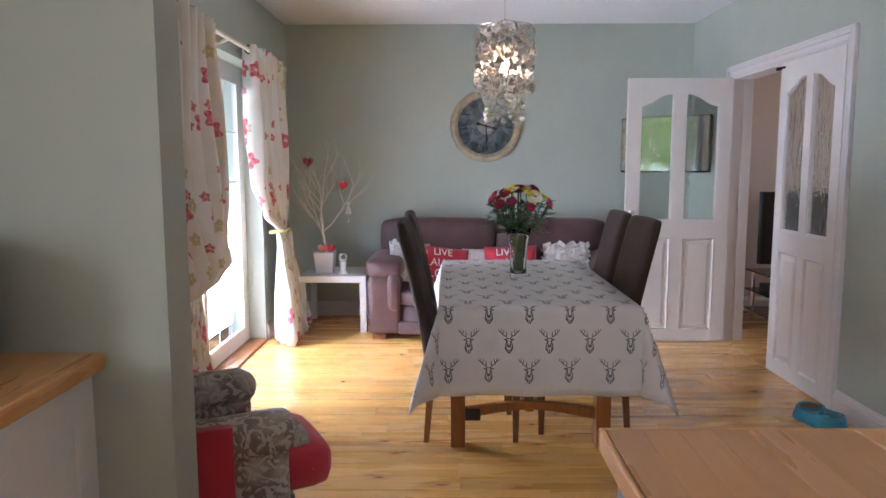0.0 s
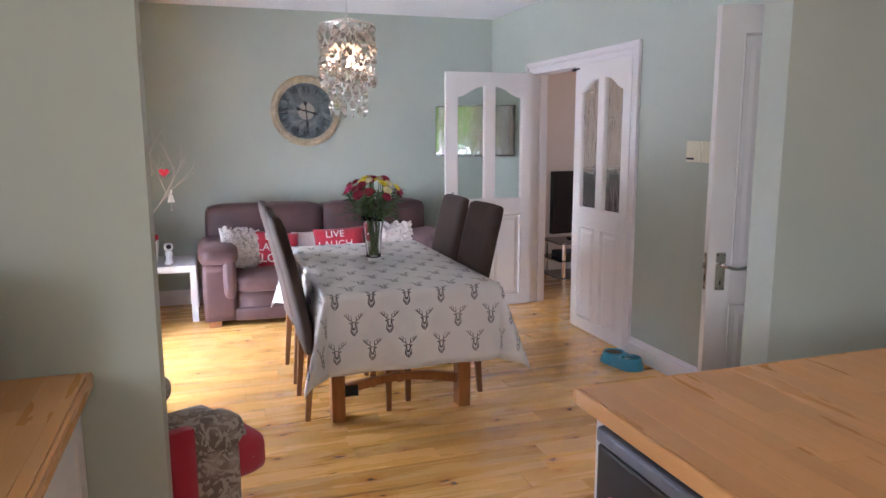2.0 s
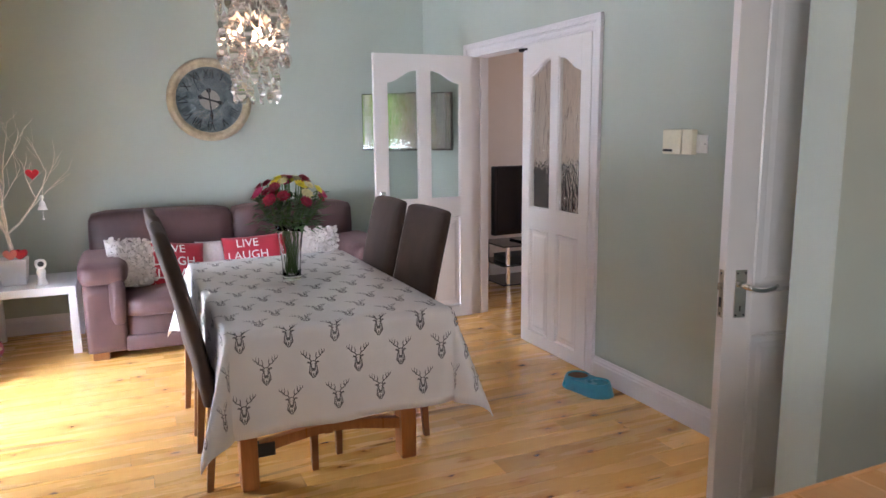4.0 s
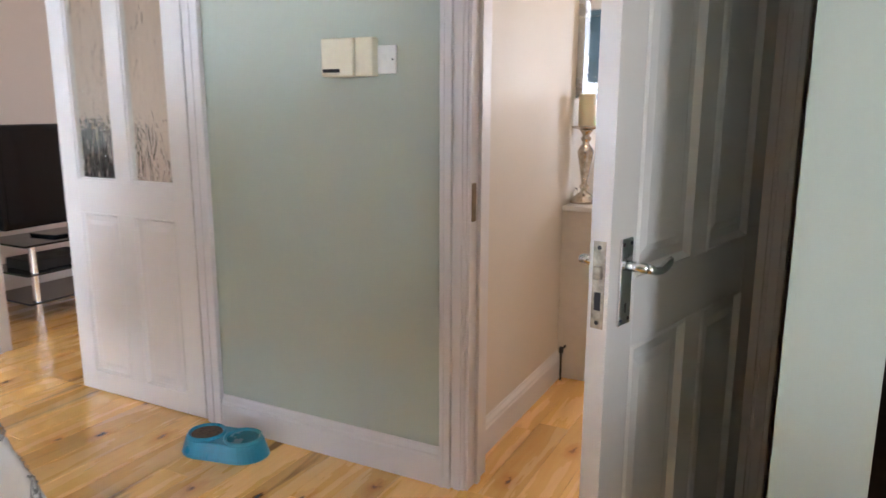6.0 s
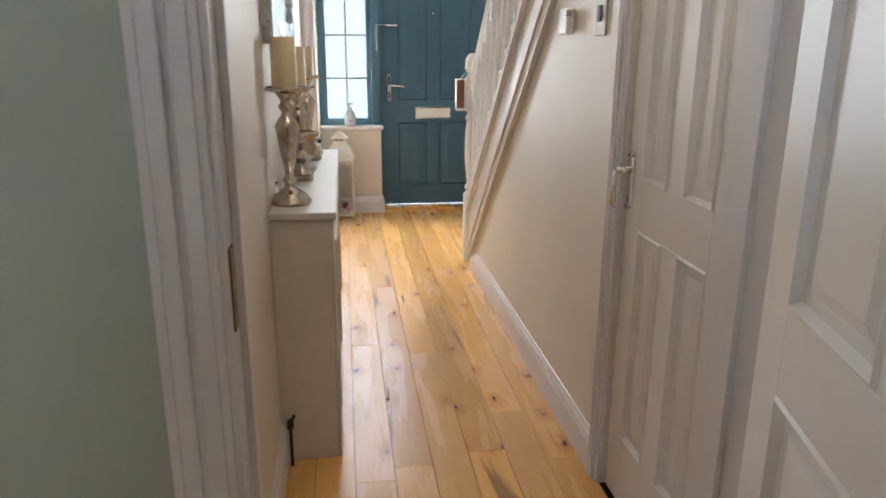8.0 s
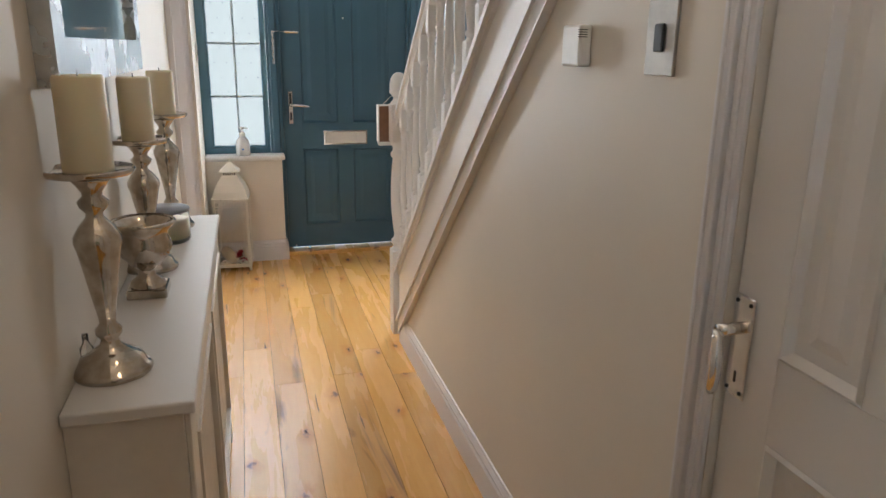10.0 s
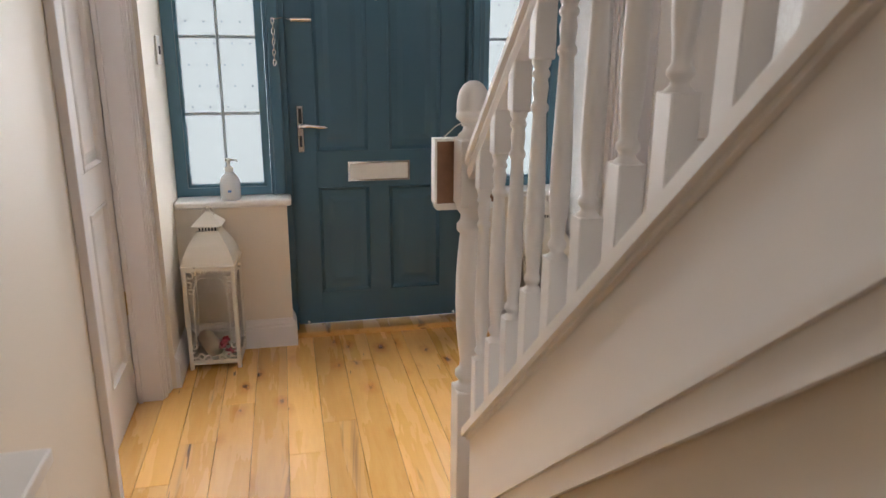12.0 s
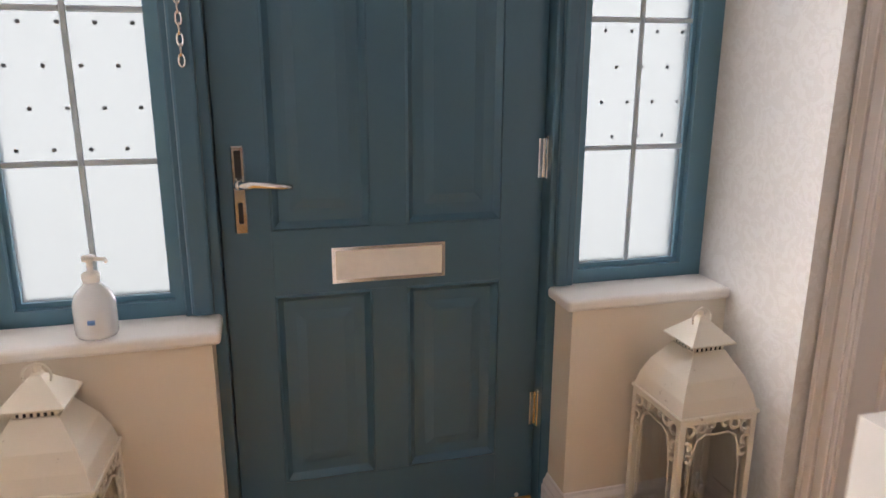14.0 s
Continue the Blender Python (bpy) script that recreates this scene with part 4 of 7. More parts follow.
def text_mesh(text, size, depth=0.001, spacing=1.0):
    cu = bpy.data.curves.new("lettering", "FONT")
    cu.body, cu.size, cu.extrude, cu.align_x, cu.align_y, cu.space_line = text, size, depth, "CENTER", "CENTER", spacing
    cu.resolution_u = 3
    ob = bpy.data.objects.new("lettering", cu)
    scene.collection.objects.link(ob)
    me = bpy.data.meshes.new_from_object(ob.evaluated_get(bpy.context.evaluated_depsgraph_get()))
    bpy.data.objects.remove(ob)
    bm = bmesh.new()
    bm.from_mesh(me)
    bpy.data.meshes.remove(me)
    return bm


# table
TX0, TX1, TY0, TY1, TZ = -0.03, 0.862, 3.11, 4.68, 0.732
table = thing("dining_table", pose(0, 0, 0), "orange-brown wooden dining table under a printed cloth", "dining table")
bm = bmesh.new()
box(bm, (TX0 + 0.01, TY0 + 0.01, TZ - 0.035), (TX1 - 0.01, TY1 - 0.01, TZ - 0.003), 0.006, 2)
part("tabletop", bm, TABLEWOOD, table)
bm = bmesh.new()
for a, b in (((0.04, 3.36, 0.615), (0.77, 3.39, 0.695)), ((0.04, 4.51, 0.615), (0.77, 4.54, 0.695)), ((0.03, 3.4, 0.615), (0.06, 4.5, 0.695)), ((0.75, 3.4, 0.615), (0.78, 4.5, 0.695))):
    box(bm, a, b, 0.002)
part("apron", bm, TABLEWOOD, table)
for x in (0.055, 0.755):
    for y in (3.375, 4.525):
        bm = bmesh.new()
        box(bm, (x - 0.035, y - 0.045, 0), (x + 0.035, y + 0.045, 0.699), 0.004, 2)
        part("leg", bm, TABLEWOOD, table)
for y in (3.375, 4.525):
    bm = bmesh.new()
    n = 12
    up = [(0.09 + 0.63 * i / n, 0.185 + 0.035 * math.sin(math.pi * i / n)) for i in range(n + 1)]
    lo = [(x, z - 0.038 - 0.012 * abs(1 - 2 * i / n)) for i, (x, z) in enumerate(up)]
    prism(bm, up + lo[::-1], "y", y - 0.016, y + 0.016)
    part("stretcher", bm, TABLEWOOD, table, "curved wooden stretcher")
bm = bmesh.new()
box(bm, (0.385, 3.39, 0.16), (0.425, 4.51, 0.20), 0.003)
part("long_stretcher", bm, TABLEWOOD, table)
for y in (3.375, 4.525):
    bm = bmesh.new()
    box(bm, (0.090, y - 0.018, 0.125), (0.165, y + 0.018, 0.187), 0.003)
    part("bracket", bm, MATTBLACK, table, "black end bracket")


def cloth_point(u, v, lift=0.0):
    """A point of the cloth from its flat place, hanging past the table's edges."""
    cx, cy = min(max(u, TX0), TX1), min(max(v, TY0), TY1)
    du, dv = u - cx, v - cy
    z = TZ + 0.003
    if du == 0 and dv == 0:
        return Vector((u, v, z + lift))
    if du == 0 or dv == 0:
        d = abs(du + dv)
        wave = 0.010 * math.sin((v if du else u) * 17.0 + 1.3) * min(1, d / 0.2)
        out = 0.006 + 0.05 * d + wave * d / 0.33 + lift
        e = min(d, 0.012)
        return Vector((cx + (math.copysign(out, du) if du else 0), cy + (math.copysign(out, dv) if dv else 0), z - (d - e * 0.4)))
    r = (abs(du) ** 4 + abs(dv) ** 4) ** 0.25
    a = math.atan2(abs(dv), abs(du))
    out = 0.006 + r * (0.05 + 0.33 * math.sin(2 * a) ** 2) + lift
    drop = math.sqrt(max(r * r - (out * 0.8) ** 2, 0.0))
    return Vector((cx + math.copysign(out * math.cos(a), du), cy + math.copysign(out * math.sin(a), dv), z - drop))


cloth = thing("tablecloth", pose(0, 0, 0), "pale oilcloth tablecloth printed with grey stag heads", "tablecloth")
bm = bmesh.new()
HANG = 0.398
us = [TX0 - HANG + HANG * i / 12 for i in range(12)] + [TX0 + (TX1 - TX0) * i / 12 for i in range(13)] + [TX1 + HANG * i / 12 for i in range(1, 13)]
vs_ = [TY0 - HANG + HANG * i / 12 for i in range(12)] + [TY0 + (TY1 - TY0) * i / 20 for i in range(21)] + [TY1 + HANG * i / 12 for i in range(1, 13)]
gridv = [[bm.verts.new(cloth_point(u, v)) for v in vs_] for u in us]
for i in range(len(us) - 1):
    for j in range(len(vs_) - 1):
        bm.faces.new((gridv[i][j], gridv[i + 1][j], gridv[i + 1][j + 1], gridv[i][j + 1]))
cl = part("cloth", bm, CLOTH, cloth, "", None, True)
sol = cl.modifiers.new("thick", "SOLIDIFY")
sol.thickness, sol.offset = 0.0016, -1.0


def stag(bm, u0, v0, s):
    """One printed stag head: neck, face and branching antlers as narrow flat strips on the cloth."""
    def strip(pts, wid):
        rows = []
        for i, (x, y) in enumerate(pts):
            a, b = pts[max(i - 1, 0)], pts[min(i + 1, len(pts) - 1)]
            dx, dy = b[0] - a[0], b[1] - a[1]
            l = math.hypot(dx, dy) or 1
            w = wid[i] / 2
            rows.append([bm.verts.new(cloth_point(u0 + s * (x + q * -dy / l * w), v0 + s * (y + q * dx / l * w), 0.0030)) for q in (-1, 1)])
        for a, b in zip(rows, rows[1:]):
            bm.faces.new((a[0], a[1], b[1], b[0]))
    strip([(0.0, -0.25), (0.0, -0.20), (0.0, -0.16)], [0.06, 0.09, 0.05])
    strip([(0.0, -0.50), (0.0, -0.40), (0.0, -0.33)], [0.02, 0.05, 0.03])
    strip([(-0.06, 0.09), (0.0, 0.11), (0.06, 0.09)], [0.03, 0.035, 0.03])
    for q in (-1, 1):
        strip([(q * 0.08, 0.09), (q * 0.10, 0.0), (q * 0.06, -0.12), (q * 0.055, -0.20), (q * 0.02, -0.27)], [0.04, 0.05, 0.045, 0.05, 0.03])
        strip([(q * 0.065, 0.01), (q * 0.045, -0.03)], [0.05, 0.02])
        strip([(q * 0.12, -0.06), (q * 0.13, -0.20), (q * 0.15, -0.32), (q * 0.08, -0.42), (q * 0.02, -0.52)], [0.03, 0.045, 0.05, 0.045, 0.03])
        strip([(q * 0.09, -0.24), (q * 0.09, -0.34), (q * 0.05, -0.42)], [0.02, 0.04, 0.015])
        strip([(q * 0.07, 0.03), (q * 0.18, 0.07), (q * 0.22, 0.05)], [0.05, 0.07, 0.01])
        strip([(q * 0.05, 0.08), (q * 0.12, 0.18), (q * 0.26, 0.26), (q * 0.33, 0.38), (q * 0.31, 0.52)], [0.04, 0.04, 0.036, 0.032, 0.012])
        strip([(q * 0.12, 0.18), (q * 0.10, 0.30), (q * 0.13, 0.40)], [0.04, 0.035, 0.012])
        strip([(q * 0.26, 0.26), (q * 0.22, 0.38), (q * 0.23, 0.48)], [0.04, 0.035, 0.012])
        strip([(q * 0.32, 0.34), (q * 0.41, 0.42), (q * 0.42, 0.50)], [0.035, 0.03, 0.012])


bm = bmesh.new()
for r in range(-4, 16):
    for c in range(-3, 8):
        u, v = TX0 + 0.04 + (c + 0.5 * (r % 2)) * 0.178, TY0 - 0.02 + r * 0.132
        if TX0 - HANG + 0.05 < u < TX1 + HANG - 0.05 and TY0 - HANG + 0.02 < v < TY1 + HANG - 0.05:
            stag(bm, u, v, 0.108)
tagged(part("stag_print", bm, INK, cloth, "grey stag head print"), kind="stuff")

# vase with flowers
vase = thing("vase", pose(0.40, 3.98, TZ + 0.004), "tall clear glass vase with mixed flowers on the table", "vase")
bm = bmesh.new()
lathe(bm, [(0, 0), (0.045, 0), (0.047, 0.01), (0.045, 0.06), (0.052, 0.15), (0.062, 0.23), (0.075, 0.275), (0.072, 0.276), (0.058, 0.228), (0.048, 0.15), (0.041, 0.06), (0.040, 0.02), (0, 0.018)], 28)
vg = part("glass_body", bm, GLASS, vase, "clear fluted glass", None, True)
vg.visible_shadow = False
STEM = plain("green_stem", (0.05, 0.11, 0.02), 0.6, 0, 0.3)
LEAF = plain("dark_green_leaf", (0.035, 0.095, 0.022), 0.5, 0, 0.35)
rnd = random.Random(11)
bm = bmesh.new()
heads = []
for k in range(38):
    a, rr = rnd.uniform(0, 6.28), 0.172 * math.sqrt(rnd.random())
    top = Vector((rr * 1.05 * math.cos(a), rr * 1.05 * math.sin(a), 0.385 + 0.115 * (1 - (rr / 0.18) ** 2) + rnd.uniform(-0.02, 0.02)))
    b0 = Vector((rnd.uniform(-0.03, 0.03), rnd.uniform(-0.03, 0.03), 0.022))
    mid = Vector((top.x * 0.25, top.y * 0.25, 0.23))
    tube(bm, [b0, (b0 + mid) / 2, mid, (mid + top) / 2 + Vector((top.x * 0.1, top.y * 0.1, 0)), top], 0.0025, 5)
    heads.append((top, Vector((top.x, top.y, 0.13)).normalized()))
tagged(part("stem", bm, STEM, vase, "green stems in water"), kind="stuff")
bm = bmesh.new()
for k in range(420):
    a, rr, z = rnd.uniform(0, 6.28), rnd.uniform(0.02, 0.16), rnd.uniform(0.25, 0.42)
    p = Vector((rr * math.cos(a), rr * math.sin(a), z))
    d = Vector((math.cos(a + rnd.uniform(-0.7, 0.7)), math.sin(a + rnd.uniform(-0.7, 0.7)), rnd.uniform(-0.3, 0.7))).normalized()
    sd = d.cross(Vector((0, 0, 1))).normalized()
    l, w = rnd.uniform(0.035, 0.075), rnd.uniform(0.006, 0.013)
    q = [p, p + d * l * 0.4 + sd * w, p + d * l + Vector((0, 0, -0.012)), p + d * l * 0.4 - sd * w]
    bm.faces.new([bm.verts.new(x) for x in q])
tagged(part("leaf", bm, LEAF, vase, "dark green leaves"), kind="stuff")
PETALS = [plain("crimson_petal", (0.30, 0.008, 0.035), 0.6, 0, 0.3), plain("yellow_petal", (0.75, 0.62, 0.03), 0.6, 0, 0.2), plain("pink_petal", (0.60, 0.03, 0.14), 0.6, 0, 0.25), plain("cream_petal", (0.76, 0.68, 0.36), 0.6, 0, 0.15)]
for k, (p, d) in enumerate(heads):
    bm = bmesh.new()
    rot = d.to_track_quat("Z", "Y").to_matrix().to_4x4()
    R = rnd.uniform(0.030, 0.041)
    for ring, (cnt, lift, ln) in enumerate(((13, 0.15, 1.0), (10, 0.55, 0.8), (7, 1.0, 0.55))):
        for i in range(cnt):
            a = 6.283 * (i + 0.5 * ring) / cnt + rnd.uniform(-0.1, 0.1)
            e = Vector((math.cos(a), math.sin(a), lift)).normalized() * R * ln
            sd = Vector((-math.sin(a), math.cos(a), 0)) * R * 0.22
            bm.faces.new([bm.verts.new(x) for x in (Vector((0, 0, 0)), e * 0.6 + sd, e, e * 0.6 - sd)])
    lathe(bm, [(0, -0.006), (R * 0.45, 0.0), (R * 0.35, 0.008), (0, 0.012)], 8)
    bmesh.ops.transform(bm, matrix=Matrix.Translation(p) @ rot, verts=bm.verts)
    part("flower", bm, PETALS[(0, 1, 0, 2, 0, 3, 0, 0, 1, 3)[k % 10]], vase, ("crimson flower", "yellow flower", "crimson flower", "pink flower", "crimson flower", "cream flower", "crimson flower", "crimson flower", "yellow flower", "cream flower")[k % 10])


# chairs
def dining_chair(m, label):
    """Facing local +x; the back leans away at -x."""
    d = thing("dining_chair", m, label, "dining chair", "chairs round the table")
    bm = bmesh.new()
    soft_box(bm, (-0.20, -0.225, 0.36), (0.24, 0.225, 0.475), 0.03, 0.012)
    part("seat", bm, SUEDE, d, "", None, True)
    bm = bmesh.new()
    vs = soft_box(bm, (-0.245, -0.225, 0.36), (-0.185, 0.225, 1.085), 0.027, 0.004, 9)
    for v in vs:
        q = max(v.co.z - 0.42, 0) / 0.66
        v.co.x -= 0.135 * q ** 1.25
        v.co.x -= 0.012 * math.cos(v.co.y * 6.5) * q
    part("backrest", bm, SUEDE, d, "", None, True)
    for x, y in ((-0.205, -0.195), (-0.205, 0.195), (0.205, -0.195), (0.205, 0.195)):
        bm = bmesh.new()
        vs = box(bm, (x - 0.02, y - 0.02, 0), (x + 0.02, y + 0.02, 0.37), 0.002)
        for v in vs:
            k = 1 - v.co.z / 0.37
            v.co.x = x + (v.co.x - x) * (1 - 0.35 * k) - (0.03 * k if x < 0 else 0)
            v.co.y = y + (v.co.y - y) * (1 - 0.35 * k)
        part("leg", bm, LEGWOOD, d, "tapered brown wooden leg")
    return d


CH = "dark brown suede high-backed chair pushed under the table"
ch = dining_chair(pose(0.135, 3.60, 0, 0, 0, 0), CH)
copy_thing(ch, pose(0.135, 4.20, 0, 0, 0, 1.5))
copy_thing(ch, pose(0.68, 3.71, 0, 0, 0, 181))
copy_thing(ch, pose(0.675, 4.25, 0, 0, 0, 179))

# sofa
SX0, SX1, SY0, SY1 = -0.62, 1.45, 5.44, 6.34
sofa = thing("sofa", pose(0, 0, 0), "brown nubuck leather two-seat sofa against the wall", "sofa")
bm = bmesh.new()
soft_box(bm, (SX0 + 0.24, SY0 + 0.02, 0.05), (SX1 - 0.24, SY1 - 0.05, 0.30), 0.03, 0.004)
part("base", bm, LEATHER, sofa, "", None, True)
bm = bmesh.new()
soft_box(bm, (SX0 + 0.235, SY0 - 0.005, 0.045), (SX1 - 0.235, SY0 + 0.05, 0.15), 0.015, 0.004)
part("plinth_band", bm, LEATHER, sofa, "", None, True)
for x0, x1 in ((SX0, SX0 + 0.25), (SX1 - 0.25, SX1)):
    bm = bmesh.new()
    soft_box(bm, (x0, SY0, 0.05), (x1, SY1 - 0.04, 0.50), 0.02, 0.003)
    ar = part("arm", bm, LEATHER, sofa, "", None, True)
    bm = bmesh.new()
    soft_box(bm, (x0 - 0.015, SY0 - 0.02, 0.49), (x1 + 0.02, SY1 - 0.1, 0.635), 0.05, 0.012)
    part("arm_pad", bm, LEATHER, ar, "padded arm top", None, True)
    bm = bmesh.new()
    inner = x1 - 0.09 if x0 < 0 else x0
    soft_box(bm, (inner, SY0 - 0.028, 0.24), (inner + 0.09, SY0 + 0.02, 0.54), 0.03, 0.006)
    part("arm_front", bm, LEATHER, ar, "", None, True)
    bm = bmesh.new()
    box(bm, (x0 + 0.03, SY0 + 0.03, 0), (x0 + 0.13, SY0 + 0.13, 0.05), 0.004)
    part("foot", bm, LEGWOOD, sofa, "dark wooden foot")
mid = (SX0 + SX1) / 2
for x0, x1 in ((SX0 + 0.24, mid - 0.004), (mid + 0.004, SX1 - 0.24)):
    bm = bmesh.new()
    soft_box(bm, (x0, SY0 - 0.01, 0.26), (x1, SY1 - 0.25, 0.405), 0.05, 0.025)
    part("seat_cushion", bm, LEATHER, sofa, "", None, True)
for x0, x1 in ((SX0 + 0.05, mid - 0.006), (mid + 0.006, SX1 - 0.10)):
    bm = bmesh.new()
    soft_box(bm, (x0, SY1 - 0.30, 0.42), (x1, SY1 - 0.03, 0.895), 0.055, 0.014, 7)
    part("back_cushion", bm, LEATHER, sofa, "", None, True)


def pillow(name, m, w, h, t, material, label, cat="cushion"):
    d = thing(name, m, label, cat)
    bm = bmesh.new()
    n = 14
    top, bot = {}, {}
    for i in range(n + 1):
        for j in range(n + 1):
            u, v = 2 * i / n - 1, 2 * j / n - 1
            k = max(0.0, (1 - u ** 4) * (1 - v ** 4)) ** 0.55
            x, z = u * w / 2 * (1 - 0.05 * (1 - v * v)), v * h / 2 * (1 - 0.05 * (1 - u * u))
            top[i, j] = bm.verts.new((x, -t / 2 * k - 0.003, z))
            bot[i, j] = bm.verts.new((x, t / 2 * k + 0.003, z))
    for i in range(n):
        for j in range(n):
            bm.faces.new((top[i, j], top[i + 1, j], top[i + 1, j + 1], top[i, j + 1]))
            bm.faces.new((bot[i, j], bot[i, j + 1], bot[i + 1, j + 1], bot[i + 1, j]))
    edge = [(i, 0) for i in range(n)] + [(n, j) for j in range(n)] + [(i, n) for i in range(n, 0, -1)] + [(0, j) for j in range(n, 0, -1)]
    for a, b in zip(edge, edge[1:] + edge[:1]):
        bm.faces.new((top[a], bot[a], bot[b], top[b]))
    bmesh.ops.recalc_face_normals(bm, faces=bm.faces)
    part("cover", bm, material, d, "", None, True)
    return d


def slogan(d, t):
    for k, word in enumerate(("LIVE", "LAUGH", "LOVE")):
        bm = text_mesh(word, 0.088 if k < 2 else 0.10)
        bmesh.ops.transform(bm, matrix=Matrix.Translation((-0.04, -t / 2 - 0.010, 0.098 - 0.092 * k)) @ pose(0, 0, 0, 90), verts=bm.verts)
        for v in bm.verts:
            u, w = v.co.x / 0.21, v.co.z / 0.17
            v.co.y += t / 2 * (1 - max(0.0, (1 - u ** 4) * (1 - w ** 4)) ** 0.55)
        part("lettering", bm, WHITEPRINT, d, "white slogan lettering")


def ruffles(d, w, h, t, seed):
    rnd = random.Random(seed)
    bm = bmesh.new()
    for k in range(420):
        u, v = rnd.uniform(-1, 1), rnd.uniform(-1, 1)
        kk = max(0.0, (1 - u ** 4) * (1 - v ** 4)) ** 0.55
        p = Vector((u * w / 2, -t / 2 * kk - 0.004, v * h / 2))
        a = rnd.uniform(0, 6.28)
        e = Vector((math.cos(a), -0.8, math.sin(a))).normalized()
        s = Vector((-math.sin(a), 0, math.cos(a)))
        l, g = rnd.uniform(0.018, 0.034), rnd.uniform(0.008, 0.014)
        q = [p - s * g, p + e * l * 0.6 - s * g * 1.4, p + e * l + s * 0.004, p + e * l * 0.6 + s * g * 1.4, p + s * g]
        bm.faces.new([bm.verts.new(x) for x in q])
    tagged(part("ruffle", bm, SHAG, d, "ruffled fabric petals"), kind="stuff")


p = pillow("cushion", pose(-0.02, 5.83, 0.525, -24, 8, 14), 0.40, 0.34, 0.13, RED, "red cotton cushion with a white slogan on the sofa")
slogan(p, 0.13)
p = pillow("cushion", pose(0.52, 5.85, 0.53, -22, -2, -4), 0.44, 0.34, 0.13, RED, "red cotton cushion with a white slogan on the sofa")
slogan(p, 0.13)
p = pillow("cushion", pose(-0.30, 5.76, 0.565, -26, 10, 26), 0.38, 0.34, 0.12, SHAG, "white ruffled cushion leaning on the sofa arm")
ruffles(p, 0.38, 0.34, 0.12, 4)
p = pillow("cushion", pose(0.98, 5.88, 0.555, -24, -4, -12), 0.38, 0.32, 0.12, SHAG, "white ruffled cushion on the sofa")
ruffles(p, 0.38, 0.32, 0.12, 6)
p = pillow("cushion", pose(0.24, 5.97, 0.54, -14, 0, 0), 0.24, 0.24, 0.08, WHITEPRINT, "small off-white cushion between red cushions")

# clock
FACE = Nodes("marbled_clock_face", 0.35)
v = FACE.coords()
FACE.put("Base Color", FACE.ramp(FACE.noise(v, 9.0, 6.0, 0.65, 1.5), (0.35, (0.07, 0.10, 0.105)), (0.5, (0.19, 0.235, 0.23)), (0.68, (0.40, 0.43, 0.40))))
FACE = FACE.mat
GILT = plain("pale_gilt_frame", (0.46, 0.37, 0.24), 0.45, 0.15, 0.2, 20)
ck = thing("wall_clock", pose(0.335, YF - 0.004, 1.70, 90), "large round wall clock with a cream-gold frame", "wall clock")
bm = bmesh.new()
lathe(bm, [(0.245, 0.0), (0.312, 0.0), (0.316, 0.02), (0.300, 0.045), (0.285, 0.052), (0.268, 0.046), (0.262, 0.030), (0.252, 0.028), (0.245, 0.018), (0.245, 0.0)], 64)
part("frame", bm, GILT, ck, "", None, True)
bm = bmesh.new()
lathe(bm, [(0.248, 0.003), (0.248, 0.010), (0, 0.010)], 64)
part("dial", bm, FACE, ck, "grey-green marbled dial")
bm = bmesh.new()
lathe(bm, [(0.075, 0.0102), (0.075, 0.0115), (0, 0.0115)], 40)
part("centre_disc", bm, plain("dial_cream", (0.55, 0.50, 0.42), 0.4), ck, "cream centre disc")
for k, num in enumerate(("XII", "I", "II", "III", "IIII", "V", "VI", "VII", "VIII", "IX", "X", "XI")):
    bm = text_mesh(num, 0.085, 0.0006)
    a = -30 * k
    bmesh.ops.transform(bm, matrix=pose(0, 0, 0.0112, 0, 0, a) @ Matrix.Translation((0, 0.19, 0)) @ Matrix.Diagonal((0.75, 1.15, 1, 1)), verts=bm.verts)
    part("numeral", bm, MATTBLACK, ck, "dark roman numeral")
for nm, ang, ln, wd in (("hour_hand", -106, 0.11, 0.013), ("minute_hand", -176, 0.16, 0.010)):
    bm = bmesh.new()
    prism(bm, [(-wd / 2, -0.07), (wd / 2, -0.07), (wd / 2, ln * 0.55), (wd * 1.3, ln * 0.7), (0, ln), (-wd * 1.3, ln * 0.7), (-wd / 2, ln * 0.55)], "z", 0.013, 0.0145)
    lathe(bm, [(0.018, 0.013), (0.018, 0.0148), (0, 0.0148)], 16, Matrix.Translation((0, -0.07, 0)))
    bmesh.ops.transform(bm, matrix=pose(0, 0, 0.002 if nm == "minute_hand" else 0, 0, 0, ang), verts=bm.verts)
    part(nm, bm, MATTBLACK, ck, "black clock hand")
bm = bmesh.new()
lathe(bm, [(0.252, 0.0262), (0.252, 0.0285), (0, 0.030), (0, 0.0275), (0.252, 0.0262)], 48)
g = part("glass", bm, GLASS, ck, "clear cover glass", None, True)
g.visible_shadow = False

